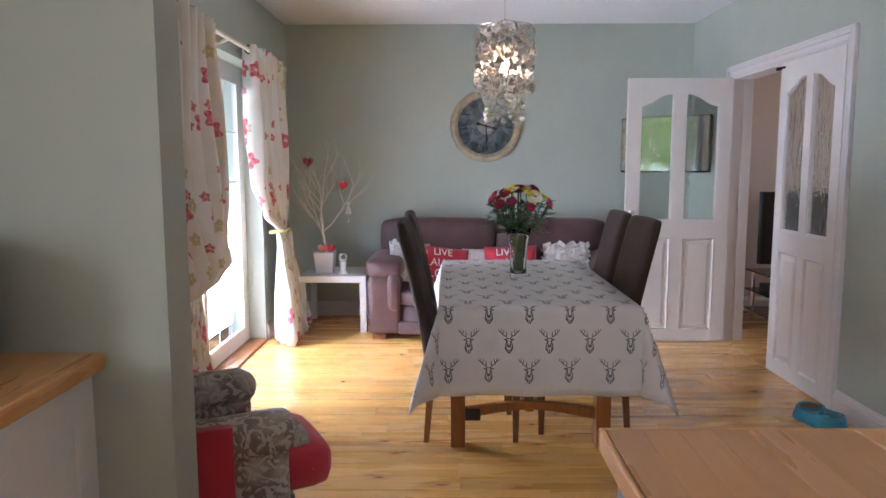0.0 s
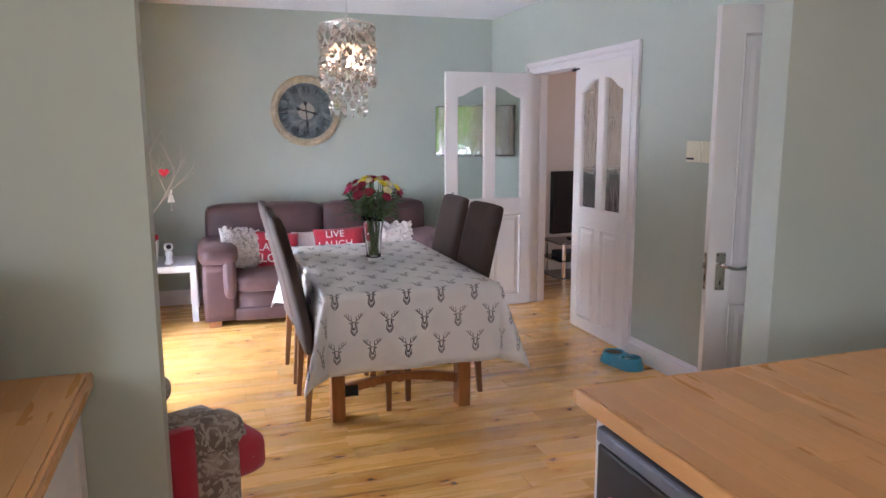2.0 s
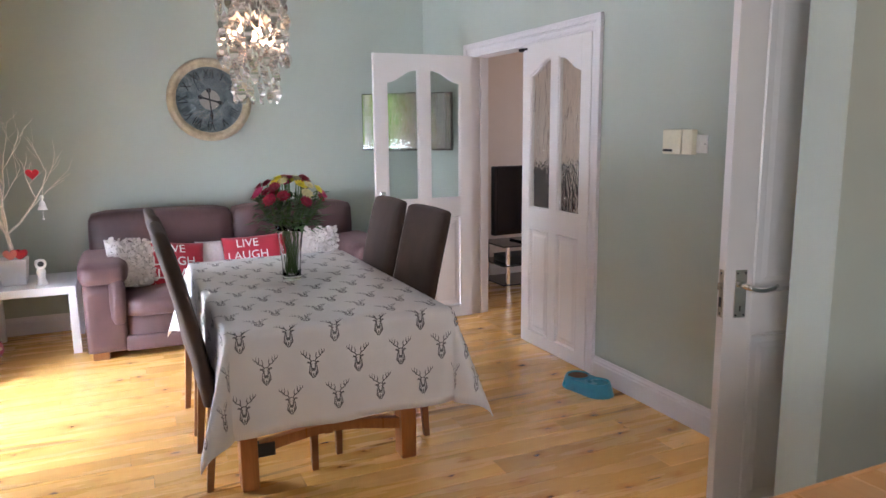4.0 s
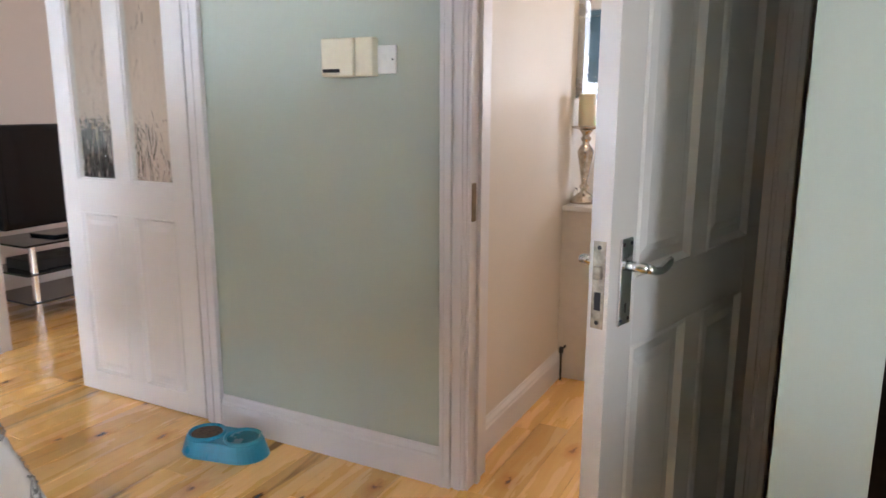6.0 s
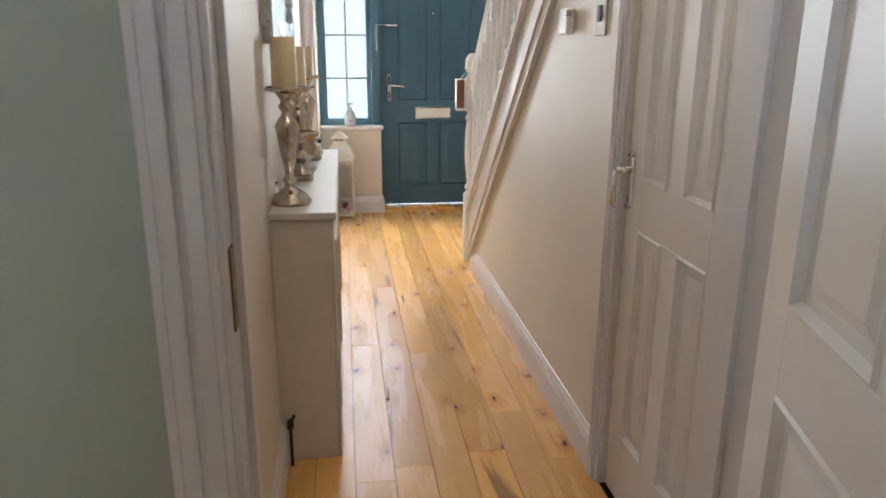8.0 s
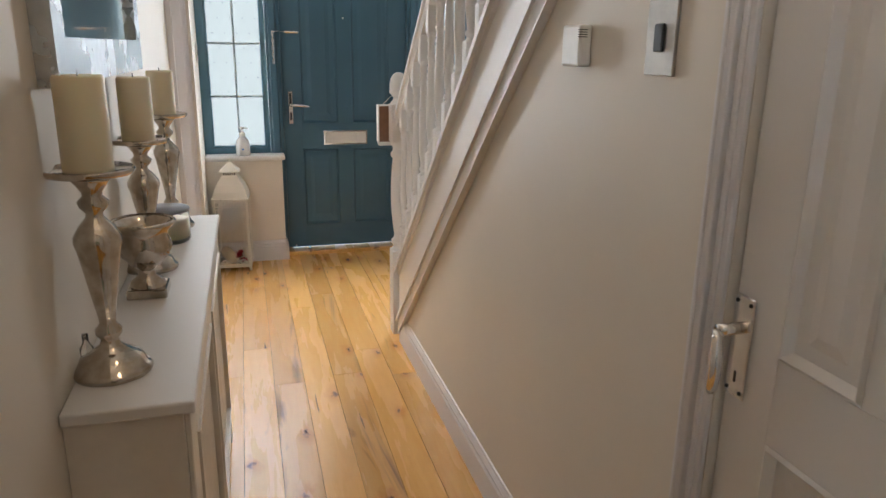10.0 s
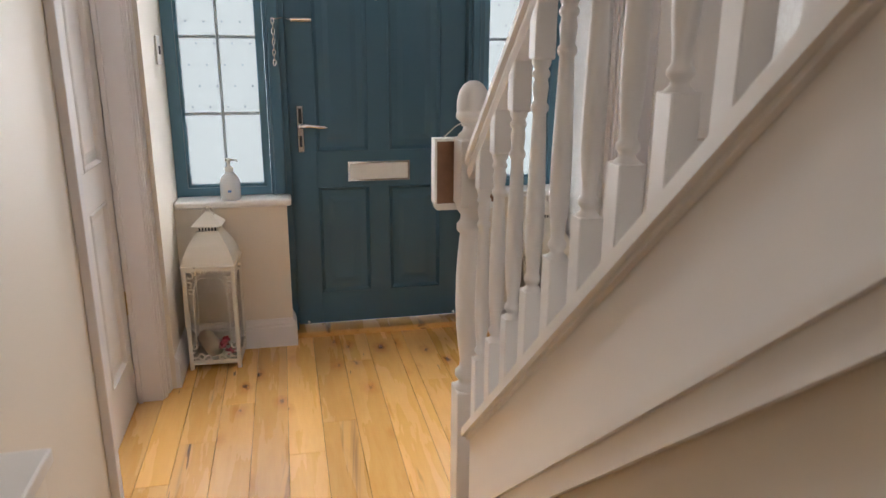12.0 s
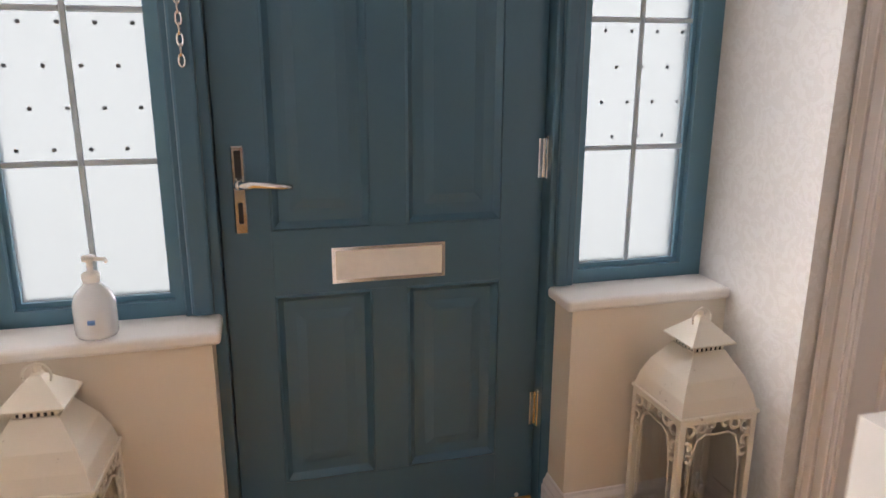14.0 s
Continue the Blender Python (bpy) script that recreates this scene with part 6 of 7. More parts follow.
soft_box(bm, (-0.34, -0.205, 0.29), (0.125, 0.205, 0.445), 0.05, 0.02)
sc = part("seat_cushion", bm, RED, ac, "red velvet seat cushion", None, True)
bm = bmesh.new()
soft_box(bm, (-0.33, -0.17, 0.43), (0.060, 0.17, 0.472), 0.018, 0.01)
part("cushion_top", bm, DAMASK, sc, "damask panel on top", None, True)
bm = bmesh.new()
tube(bm, [(-0.30, -0.208, 0.375), (0.05, -0.212, 0.375), (0.105, -0.19, 0.375), (0.122, 0, 0.375), (0.105, 0.19, 0.375), (0.05, 0.212, 0.375)], 0.004, 6)
part("piping", bm, SHAG, sc, "pale piping")
for x in (-0.40, -0.03):
    for y in (-0.25, 0.25):
        bm = bmesh.new()
        lathe(bm, [(0.014, 0), (0.024, 0.06), (0.026, 0.12), (0, 0.12)], 12, Matrix.Translation((x, y, 0)))
        part("foot", bm, LEGWOOD, ac)

# living room television and stand, seen through the double doors
SMOKED = plain("smoked_black_glass", (0.01, 0.01, 0.012), 0.06, 0, 0.05, 30, 0.0)
ts = thing("tv_stand", pose(3.12, 6.02, 0), "black glass television stand with chrome legs", "television stand")
for z in (0.10, 0.27, 0.44):
    bm = bmesh.new()
    box(bm, (-0.50, -0.22, z), (0.50, 0.22, z + 0.012), 0.003)
    part("shelf", bm, SMOKED, ts, "black glass shelf")
for x in (-0.44, 0.44):
    for y in (-0.19, 0.19):
        bm = bmesh.new()
        tube(bm, [(x, y, 0), (x, y, 0.44)], 0.021, 14)
        part("leg", bm, CHROME, ts, "chrome tube leg")
lt = thing("living_room_television", pose(3.12, 6.04, 0.453, 0, 0, 5), "black flat television on a glass stand", "television")
bm = bmesh.new()
box(bm, (-0.50, -0.025, 0.07), (0.50, 0.035, 0.68), 0.008, 2)
part("case", bm, BLACK, lt)
bm = bmesh.new()
box(bm, (-0.47, -0.0275, 0.105), (0.47, -0.0255, 0.65))
part("screen", bm, SMOKED, lt, "dark screen")
bm = bmesh.new()
box(bm, (-0.25, -0.11, 0.0), (0.25, 0.11, 0.015), 0.004)
box(bm, (-0.05, -0.02, 0.015), (0.05, 0.02, 0.08))
part("base", bm, BLACK, lt)
for x, z, w, h in ((-0.22, 0.282, 0.40, 0.06), (0.2, 0.112, 0.36, 0.07)):
    d = thing("media_box", pose(3.12 + x, 6.0, z + 0.0005), "black media box on a glass shelf", "media box")
    bm = bmesh.new()
    box(bm, (-w / 2, -0.13, 0), (w / 2, 0.13, h), 0.004)
    part("case", bm, MATTBLACK, d)

# ---------------------------------------------------------------- garden hedge
HEDGE = Nodes("hedge_leaf", 0.6)
HEDGE.put("Base Color", HEDGE.ramp(HEDGE.add("NewGeometry", 8), (0.0, (0.13, 0.27, 0.03)), (0.5, (0.20, 0.38, 0.05)), (1.0, (0.30, 0.48, 0.08))))
HEDGE = HEDGE.mat
rnd = random.Random(5)
bm = bmesh.new()
verts, faces = [], []
for k in range(16000):
    y, z = rnd.uniform(-6, 10), rnd.uniform(-0.1, 4.2) ** 1.0
    x = -8.6 + 0.45 * noise.noise(Vector((y * 0.6, z * 0.6, 3))) + 0.5 * noise.noise(Vector((y * 1.9, z * 1.9, 8))) + rnd.uniform(-0.25, 0.1)
    if z > 3.4 + 0.7 * noise.noise(Vector((y * 0.8, 0, 1))):
        continue
    a, b = rnd.uniform(0, 6.28), rnd.uniform(-0.9, 0.9)
    d = Vector((0.5 + rnd.random(), math.cos(a), math.sin(a))).normalized()
    s = d.cross(Vector((b, 0.3, 1))).normalized()
    p, l = Vector((x, y, z)), rnd.uniform(0.07, 0.14)
    i = len(verts)
    verts += [p, p + d * l * 0.5 + s * l * 0.3, p + d * l, p + d * l * 0.5 - s * l * 0.3]
    faces.append((i, i + 1, i + 2, i + 3))
bm.free()
me = bpy.data.meshes.new("hedge")
me.from_pydata([tuple(v) for v in verts], [], faces)
me.materials.append(HEDGE)
tagged(new("hedge", me), "dense sunlit green garden hedge", "hedge", kind="stuff")
structure("hedge_core", boxes(((-10.2, -6, -0.16), (-9.4, 10, 3.0))), HEDGE, "dark green inside of the hedge", "hedge")

# ---------------------------------------------------------------- kitchen things
def worktop(name, x0, x1, y0, y1, z0, z1, seed, label):
    """A stave-glued wooden worktop: rows of staves along y."""
    d = thing(name, pose(0, 0, 0), label, "worktop")
    rnd = random.Random(seed)
    bm = bmesh.new()
    box(bm, (x0 + 0.004, y0 + 0.004, z0), (x1 - 0.004, y1 - 0.004, z1 - 0.012), 0.004)
    part("core", bm, STAVE, d)
    x = x0
    while x < x1 - 0.005:
        w = min(0.062, x1 - x)
        y = y0 - rnd.uniform(0, 0.4)
        while y < y1:
            e = y + rnd.uniform(0.35, 0.75)
            if y1 - e < 0.12:
                e = y1
            a, b = max(y, y0), min(e, y1)
            if b - a > 0.02:
                bm = bmesh.new()
                box(bm, (x + 0.0001, a + 0.0001, z1 - 0.0125), (x + w - 0.0001, b - 0.0001, z1), 0.0004)
                part("stave", bm, STAVE, d)
            y = e
        x += w
    return d


def worktop_edge(d, x, y0, y1, z0, z1, out):
    bm = bmesh.new()
    box(bm, (x, y0, z0), (x + out * 0.012, y1, z1), 0.005, 3)
    part("edge", bm, STAVE, d, "rounded wooden edge")


isl = worktop("worktop", 0.292, 1.60, -0.6, 1.25, 0.853, 0.893, 2, "oiled wooden stave worktop of the kitchen island")
worktop_edge(isl, 0.292, -0.6, 1.25, 0.853, 0.8935, -1)
bm = bmesh.new()
box(bm, (0.28, 1.25, 0.853), (1.60, 1.262, 0.8935), 0.005, 3)
part("edge", bm, STAVE, isl, "rounded wooden edge")
lw = worktop("worktop", -1.50, -0.85, -0.6, 1.748, 0.857, 0.897, 6, "wooden stave worktop beside the partition")
worktop_edge(lw, -0.85, -0.6, 1.748, 0.857, 0.8975, 1)
UNIT = plain("white_unit_paint", (0.78, 0.76, 0.73), 0.4, 0, 0.02)
for y0 in (1.148, 0.548, -0.052):
    d = thing("base_cabinet", pose(-0.873, y0, 0), "white kitchen base cabinet with a framed door", "kitchen cabinet", "kitchen base cabinets")
    bm = bmesh.new()
    box(bm, (-0.56, 0.001, 0.0), (-0.02, 0.598, 0.856))
    part("body", bm, UNIT, d)
    bm = bmesh.new()
    frame_outline(bm, [(0.003, 0.10), (0.597, 0.10), (0.597, 0.847), (0.003, 0.847)], [(0.085, 0.19), (0.515, 0.19), (0.515, 0.757), (0.085, 0.757)], "x", -0.019, 0.0)
    box(bm, (-0.018, 0.082, 0.187), (-0.009, 0.518, 0.76))
    part("door", bm, UNIT, d, "framed white door")
d = thing("island_cabinet", pose(0, 0, 0), "white island carcass round the dark fridge", "kitchen cabinet")
bm = bmesh.new()
box(bm, (0.325, 1.19, 0), (1.58, 1.225, 0.853), 0.002)
part("end_panel", bm, UNIT, d)
bm = bmesh.new()
box(bm, (0.92, -0.58, 0), (1.58, 1.19, 0.853), 0.002)
part("body", bm, UNIT, d)
bm = bmesh.new()
box(bm, (0.325, 0.53, 0), (0.92, 0.56, 0.853), 0.002)
part("side_panel", bm, UNIT, d)
STEEL = plain("dark_brushed_steel", (0.055, 0.052, 0.052), 0.4, 0.6, 0.15, 8)
STEELRAIL = plain("blue_grey_rail", (0.20, 0.22, 0.27), 0.35, 0.4)
fr = thing("fridge", pose(0.30, 0, 0.02), "dark grey under-counter fridge with a lighter top rail", "fridge")
bm = bmesh.new()
box(bm, (0.045, 0.57, 0.02), (0.60, 1.18, 0.805), 0.004)
part("body", bm, STEEL, fr)
bm = bmesh.new()
box(bm, (0.0, 0.572, 0.03), (0.043, 1.178, 0.765), 0.008, 2)
part("door", bm, STEEL, fr, "dark grey door")
bm = bmesh.new()
box(bm, (-0.004, 0.570, 0.768), (0.05, 1.18, 0.808), 0.010, 3)
part("top_rail", bm, STEELRAIL, fr, "blue-grey top rail")
for y, z, col, lab in ((1.10, 0.655, (0.70, 0.16, 0.17), "round pink fridge magnet with white edge"), (1.065, 0.600, (0.55, 0.05, 0.06), "small red fridge magnet")):
    d = thing("fridge_magnet", pose(0.2995, y, z), lab, "magnet")
    bm = bmesh.new()
    lathe(bm, [(0.030, 0), (0.030, 0.003), (0.026, 0.005), (0, 0.005)], 20, pose(0, 0, 0, 0, -90))
    part("disc", bm, plain("magnet_" + lab[:5], col, 0.4), d)
    bm = bmesh.new()
    lathe(bm, [(0.012, 0.005), (0.010, 0.007), (0, 0.007)], 16, pose(0, 0, 0, 0, -90))
    part("dot", bm, WHITEPL, d)
d = thing("fridge_card", pose(0.2995, 0.985, 0.655), "white card with a black scroll drawing on the fridge", "card")
bm = bmesh.new()
box(bm, (-0.002, -0.055, -0.06), (0, 0.055, 0.06))
part("card", bm, WHITEPL, d)
bm = bmesh.new()
for s in (-1, 1):
    tube(bm, [(-0.0025, s * (0.012 + 0.022 * math.sin(a)), 0.015 + 0.024 * math.cos(a)) for a in [i * 0.45 for i in range(11)]], 0.0035, 5)
box(bm, (-0.0035, -0.03, -0.045), (-0.002, 0.03, -0.03))
part("drawing", bm, MATTBLACK, d)
d = thing("microwave", pose(-1.27, 1.42, 0.898), "black rounded microwave on the worktop", "microwave")
bm = bmesh.new()
soft_box(bm, (-0.22, -0.26, 0.012), (0.22, 0.26, 0.30), 0.03, 0.004)
part("case", bm, BLACK, d, "", None, True)
bm = bmesh.new()
box(bm, (0.222, -0.20, 0.05), (0.228, 0.10, 0.26), 0.002)
part("door_window", bm, SMOKED, d)
bm = bmesh.new()
for x in (-0.16, 0.16):
    for y in (-0.2, 0.2):
        lathe(bm, [(0.015, 0), (0.015, 0.02), (0, 0.02)], 10, Matrix.Translation((x, y, 0)))
part("foot", bm, MATTBLACK, d)

# ---------------------------------------------------------------- hall things
CABW = plain("cream_white_cabinet_paint", (0.74, 0.68, 0.60), 0.38, 0, 0.03, 30, 0.03)
CZ = 0.81
THINGLASS = thin_glass("thin_clear_glass")
C0, C1 = 3.25, 4.545
rc = thing("radiator_cabinet", pose(0, 0, 0), "cream-white radiator cabinet with woven grille panels", "radiator cabinet")
bm = bmesh.new()
box(bm, (C0 - 0.012, 2.645, CZ - 0.022), (C1 + 0.012, HL - 0.001, CZ), 0.004, 2)
part("top", bm, GLOSS, rc, "smooth white top")
for x in (C0, C1 - 0.02):
    bm = bmesh.new()
    box(bm, (x, 2.665, 0.0), (x + 0.02, HL - 0.001, CZ - 0.022), 0.001)
    part("side_panel", bm, CABW, rc)
bm = bmesh.new()
cm = (C0 + C1) / 2
for a, b in (((C0, 0.0), (C0 + 0.09, CZ - 0.022)), ((C1 - 0.05, 0.0), (C1, CZ - 0.022)), ((cm - 0.04, 0.13), (cm + 0.04, CZ - 0.11)), ((C0 + 0.09, CZ - 0.11), (C1 - 0.05, CZ - 0.022)), ((C0 + 0.09, 0.06), (C1 - 0.05, 0.13))):
    box(bm, (a[0], 2.655, a[1]), (b[0], 2.6645, b[1]), 0.002)
part("front_frame", bm, CABW, rc)
for x0, x1 in ((C0 + 0.09, cm - 0.04), (cm + 0.04, C1 - 0.05)):
    bm = bmesh.new()
    frame_outline(bm, [(x0, 0.13), (x1, 0.13), (x1, CZ - 0.11), (x0, CZ - 0.11)], [(x0 + 0.014, 0.144), (x1 - 0.014, 0.144), (x1 - 0.014, CZ - 0.124), (x0 + 0.014, CZ - 0.124)], "y", 2.650, 2.664)
    part("bead", bm, CABW, rc)
    verts, faces = [], []
    n, mm = int((x1 - x0 - 0.02) / 0.0125), int((CZ - 0.26) / 0.0125)
    px, pz = (x1 - x0 - 0.02) / n, (CZ - 0.26) / mm
    for i in range(n):
        for j in range(mm):
            cx_, cz_ = x0 + 0.01 + px * (i + 0.5), 0.14 + pz * (j + 0.5)
            k = len(verts)
            for u, v in ((-1, -1), (1, -1), (1, 1), (-1, 1)):
                verts.append((cx_ + u * px / 2, 2.664, cz_ + v * pz / 2))
            for u, v in ((0, -0.82), (0.82, 0), (0, 0.82), (-0.82, 0)):
                verts.append((cx_ + u * px / 2, 2.664, cz_ + v * pz / 2))
            faces += [(k, k + 4, k + 7), (k + 1, k + 5, k + 4), (k + 2, k + 6, k + 5), (k + 3, k + 7, k + 6), (k, k + 1, k + 4), (k + 1, k + 2, k + 5), (k + 2, k + 3, k + 6), (k + 3, k, k + 7)]
    me = bpy.data.meshes.new("grille")
    me.from_pydata(verts, [], faces)
    me.materials.append(CABW)
    g = new("grille", me)
    g.parent = rc
    tagged(g, "woven lattice grille")
    so = g.modifiers.new("thick", "SOLIDIFY")
    so.thickness = 0.002
# Black sheet gives the grille holes their shade; no radiator is modelled.
bm = bmesh.new()
box(bm, (C0 + 0.05, 2.678, 0.02), (C1 - 0.05, 2.69, CZ - 0.05))
part("back", bm, MATTBLACK, rc, "black sheet close behind the grille to darken its holes")
bm = bmesh.new()
tube(bm, [(C0 - 0.035, HL - 0.03, 0.0), (C0 - 0.035, HL - 0.03, 0.14), (C0 - 0.005, HL - 0.04, 0.16)], 0.005, 8)
lathe(bm, [(0.008, 0), (0.011, 0.006), (0.009, 0.03), (0, 0.034)], 12, Matrix.Translation((C0 - 0.035, HL - 0.03, 0.13)))
part("valve", bm, MATTBLACK, rc, "dark radiator valve and pipe")

MERC = Nodes("mercury_silver", 0.11, 1.0)
v = MERC.coords()
MERC.put("Base Color", MERC.ramp(MERC.noise(v, 30.0, 5.0), (0.35, (0.42, 0.36, 0.29)), (0.65, (0.66, 0.60, 0.53))))
MERC.bump(MERC.noise(v, 60.0, 3.0), 0.035, 0.003)
MERC = MERC.mat
WAX = Nodes("ivory_wax", 0.5, 0.0, (0.78, 0.68, 0.48))
WAX.put("Subsurface Weight", 0.25)
WAX.put("Subsurface Radius", (0.02, 0.012, 0.006))
WAX = WAX.mat


def candlestick(x, y, h, ch, label):
    d = thing("candlestick", pose(x, y, CZ), label, "candlestick", "silver candlesticks")
    p = [(0.0, 0.0), (0.062, 0.0), (0.064, 0.006), (0.060, 0.012), (0.056, 0.014), (0.050, 0.028), (0.030, 0.040), (0.017, 0.050), (0.014, 0.060), (0.021, 0.070), (0.021, 0.078), (0.013, 0.088), (0.014, 0.10)]
    p += [(0.014, 0.10), (0.033, h * 0.62), (0.037, h * 0.66), (0.036, h * 0.69), (0.026, h * 0.74), (0.014, h * 0.78), (0.013, h * 0.80), (0.022, h * 0.83), (0.024, h * 0.855), (0.015, h * 0.88), (0.016, h * 0.90), (0.028, h * 0.95), (0.032, h - 0.012)]
    bm = bmesh.new()
    lathe(bm, p + [(0, h - 0.012)], 28)
    part("stem", bm, MERC, d, "turned mottled silver stem", None, True)
    bm = bmesh.new()
    lathe(bm, [(0, h - 0.012), (0.030, h - 0.012), (0.064, h - 0.007), (0.068, h), (0.066, h + 0.004), (0.060, h - 0.001), (0, h - 0.001)], 32)
    part("dish", bm, MERC, d, "shallow silver dish", None, True)
    bm = bmesh.new()
    lathe(bm, [(0, h - 0.001), (0.037, h - 0.001), (0.0375, h + 0.004), (0.037, h + ch - 0.004), (0.034, h + ch), (0.012, h + ch - 0.003), (0, h + ch - 0.004)], 28)
    c = part("candle", bm, WAX, d, "ivory pillar candle", None, True)
    bm = bmesh.new()
    tube(bm, [(0, 0, h + ch - 0.005), (0.001, 0, h + ch + 0.008)], 0.0012, 5)
    part("wick", bm, MATTBLACK, c)
    return d


candlestick(3.385, 2.784, 0.345, 0.145, "tall mottled silver candlestick with an ivory candle")
candlestick(3.985, 2.788, 0.318, 0.145, "slim silver candlestick with a tall ivory candle")
candlestick(4.42, 2.775, 0.338, 0.125, "silver candlestick with a short ivory candle")
ur = thing("urn", pose(3.785, 2.772, CZ), "small mottled silver pedestal urn", "urn")
bm = bmesh.new()
box(bm, (-0.042, -0.042, 0), (0.042, 0.042, 0.022), 0.004, 2)
part("plinth", bm, MERC, ur)
bm = bmesh.new()
vs = lathe(bm, [(0.038, 0.022), (0.036, 0.032), (0.020, 0.045), (0.017, 0.055), (0.022, 0.064), (0.030, 0.070), (0.048, 0.090), (0.056, 0.110), (0.056, 0.120), (0.050, 0.135), (0.052, 0.145), (0.066, 0.160), (0.070, 0.166), (0.066, 0.170), (0.056, 0.162), (0.048, 0.13), (0.04, 0.09), (0, 0.075)], 48)
for v in vs:
    if 0.066 < v.co.z < 0.118 and math.hypot(v.co.x, v.co.y) > 0.025:
        k = 1 + 0.03 * math.cos(24 * math.atan2(v.co.y, v.co.x))
        v.co.x *= k
        v.co.y *= k
part("bowl", bm, MERC, ur, "fluted silver bowl", None, True)
jr = thing("candle_jar", pose(4.25, 2.774, CZ), "glass candle jar with a grey metal lid", "candle jar")
bm = bmesh.new()
lathe(bm, [(0, 0), (0.058, 0), (0.062, 0.006), (0.062, 0.085)], 32)
g = part("glass_jar", bm, THINGLASS, jr, "clear glass", None, True)
g.visible_shadow = False
bm = bmesh.new()
lathe(bm, [(0, 0.0105), (0.0602, 0.0125), (0.0602, 0.062), (0, 0.060)], 32)
part("wax", bm, WAX, jr, "ivory wax", None, True)
bm = bmesh.new()
lathe(bm, [(0, 0.0855), (0.063, 0.0855), (0.065, 0.088), (0.065, 0.093), (0.061, 0.096), (0, 0.096)], 32)
part("lid", bm, plain("grey_metal_lid", (0.25, 0.25, 0.27), 0.35, 0.9), jr, "grey metal lid", None, True)
d = thing("glass_ornament", pose(3.40, 2.825 - 0.0, CZ), "tiny clear glass bottle behind the candlestick", "bottle")
bm = bmesh.new()
lathe(bm, [(0, 0), (0.011, 0), (0.011, 0.04), (0.005, 0.05), (0.005, 0.065), (0, 0.066)], 14)
part("bottle", bm, GLASS, d, "", None, True)

# mirror over the cabinet
MIRROR = plain("mirror_silvering", (0.9, 0.9, 0.9), 0.02, 1.0, 0.0, 1, 0.0)
SILVERFRAME = plain("silver_mirror_frame", (0.55, 0.58, 0.62), 0.25, 0.8, 0.1)
d = thing("wall_mirror", pose(0, HL, 0), "wall mirror in a broad silver frame above the cabinet", "mirror")
bm = bmesh.new()
mx0, mx1, mz0, mz1 = 3.38, 4.35, 1.28, 1.95
frame_outline(bm, [(mx0, mz0), (mx1, mz0), (mx1, mz1), (mx0, mz1)], [(mx0 + 0.075, mz0 + 0.075), (mx1 - 0.075, mz0 + 0.075), (mx1 - 0.075, mz1 - 0.075), (mx0 + 0.075, mz1 - 0.075)], "y", -0.032, -0.001)
part("frame", bm, SILVERFRAME, d)
bm = bmesh.new()
box(bm, (mx0 + 0.07, -0.018, mz0 + 0.07), (mx1 - 0.07, -0.006, mz1 - 0.07))
part("mirror_glass", bm, MIRROR, d)

# small fittings on the stair wall
d = thing("sensor_box", pose(3.525, HR, 1.354), "white plastic sensor box with vent slots", "sensor")
bm = bmesh.new()
box(bm, (-0.040, 0.0005, -0.040), (0.040, 0.028, 0.040), 0.006, 3)
part("cover", bm, WHITEPL, d)
bm = bmesh.new()
for k in range(4):
    box(bm, (-0.0405, 0.012, 0.016 + 0.0045 * k), (-0.034, 0.0285, 0.0175 + 0.0045 * k))
part("slot", bm, MATTBLACK, d, "dark vent slots")
d = thing("light_switch", pose(3.233, HR, 1.367), "brushed steel switch plate with a dark rocker", "light switch")
bm = bmesh.new()
box(bm, (-0.043, 0.0005, -0.060), (0.043, 0.007, 0.060), 0.002)
part("plate", bm, plain("brushed_steel_plate", (0.42, 0.40, 0.37), 0.35, 0.9), d)
bm = bmesh.new()
box(bm, (-0.013, 0.0065, -0.022), (0.013, 0.012, 0.022), 0.002)
part("rocker", bm, MATTBLACK, d)
d = thing("light_switch", pose(6.70, HL - 0.040, 1.30), "white switch plate by the side window", "light switch")
bm = bmesh.new()
box(bm, (-0.036, -0.009, -0.055), (0.036, -0.0005, 0.055), 0.003)
part("plate", bm, WHITEPL, d)
bm = bmesh.new()
box(bm, (-0.008, -0.014, -0.016), (0.008, -0.0085, 0.016), 0.002)
part("rocker", bm, MATTBLACK, d)

# soap bottle on the sill
SOAP = Nodes("clear_plastic_bottle", 0.1, 0.0, (0.93, 0.95, 0.97))
SOAP.put("Transmission Weight", 0.35)
SOAP = SOAP.mat
d = thing("soap_bottle", pose(XF - 0.125, 2.568, 0.6825) @ Matrix.Diagonal((1.08, 1.08, 1.14, 1.0)), "clear pump bottle of gel on the sill", "pump bottle")
bm = bmesh.new()
lathe(bm, [(0, 0), (0.036, 0), (0.040, 0.006), (0.040, 0.062), (0.034, 0.082), (0.018, 0.098), (0.014, 0.104), (0, 0.104)], 24)
g = part("bottle", bm, SOAP, d, "", None, True)
bm = bmesh.new()
lathe(bm, [(0.016, 0.104), (0.017, 0.118), (0.012, 0.122), (0.006, 0.124), (0.006, 0.142), (0.013, 0.144), (0.013, 0.152), (0, 0.152)], 16)
tube(bm, [(0, 0, 0.148), (-0.012, -0.030, 0.148), (-0.014, -0.034, 0.142)], 0.004, 6)
part("pump", bm, WHITEPL, d, "white pump head", None, True)
bm = bmesh.new()
tube(bm, [(-0.0405 * math.cos(a), 0.0405 * math.sin(a), 0.036) for a in (-0.16, 0, 0.16)], 0.005, 6)
part("print", bm, plain("blue_label_print", (0.12, 0.25, 0.55), 0.5), d, "small blue label mark")

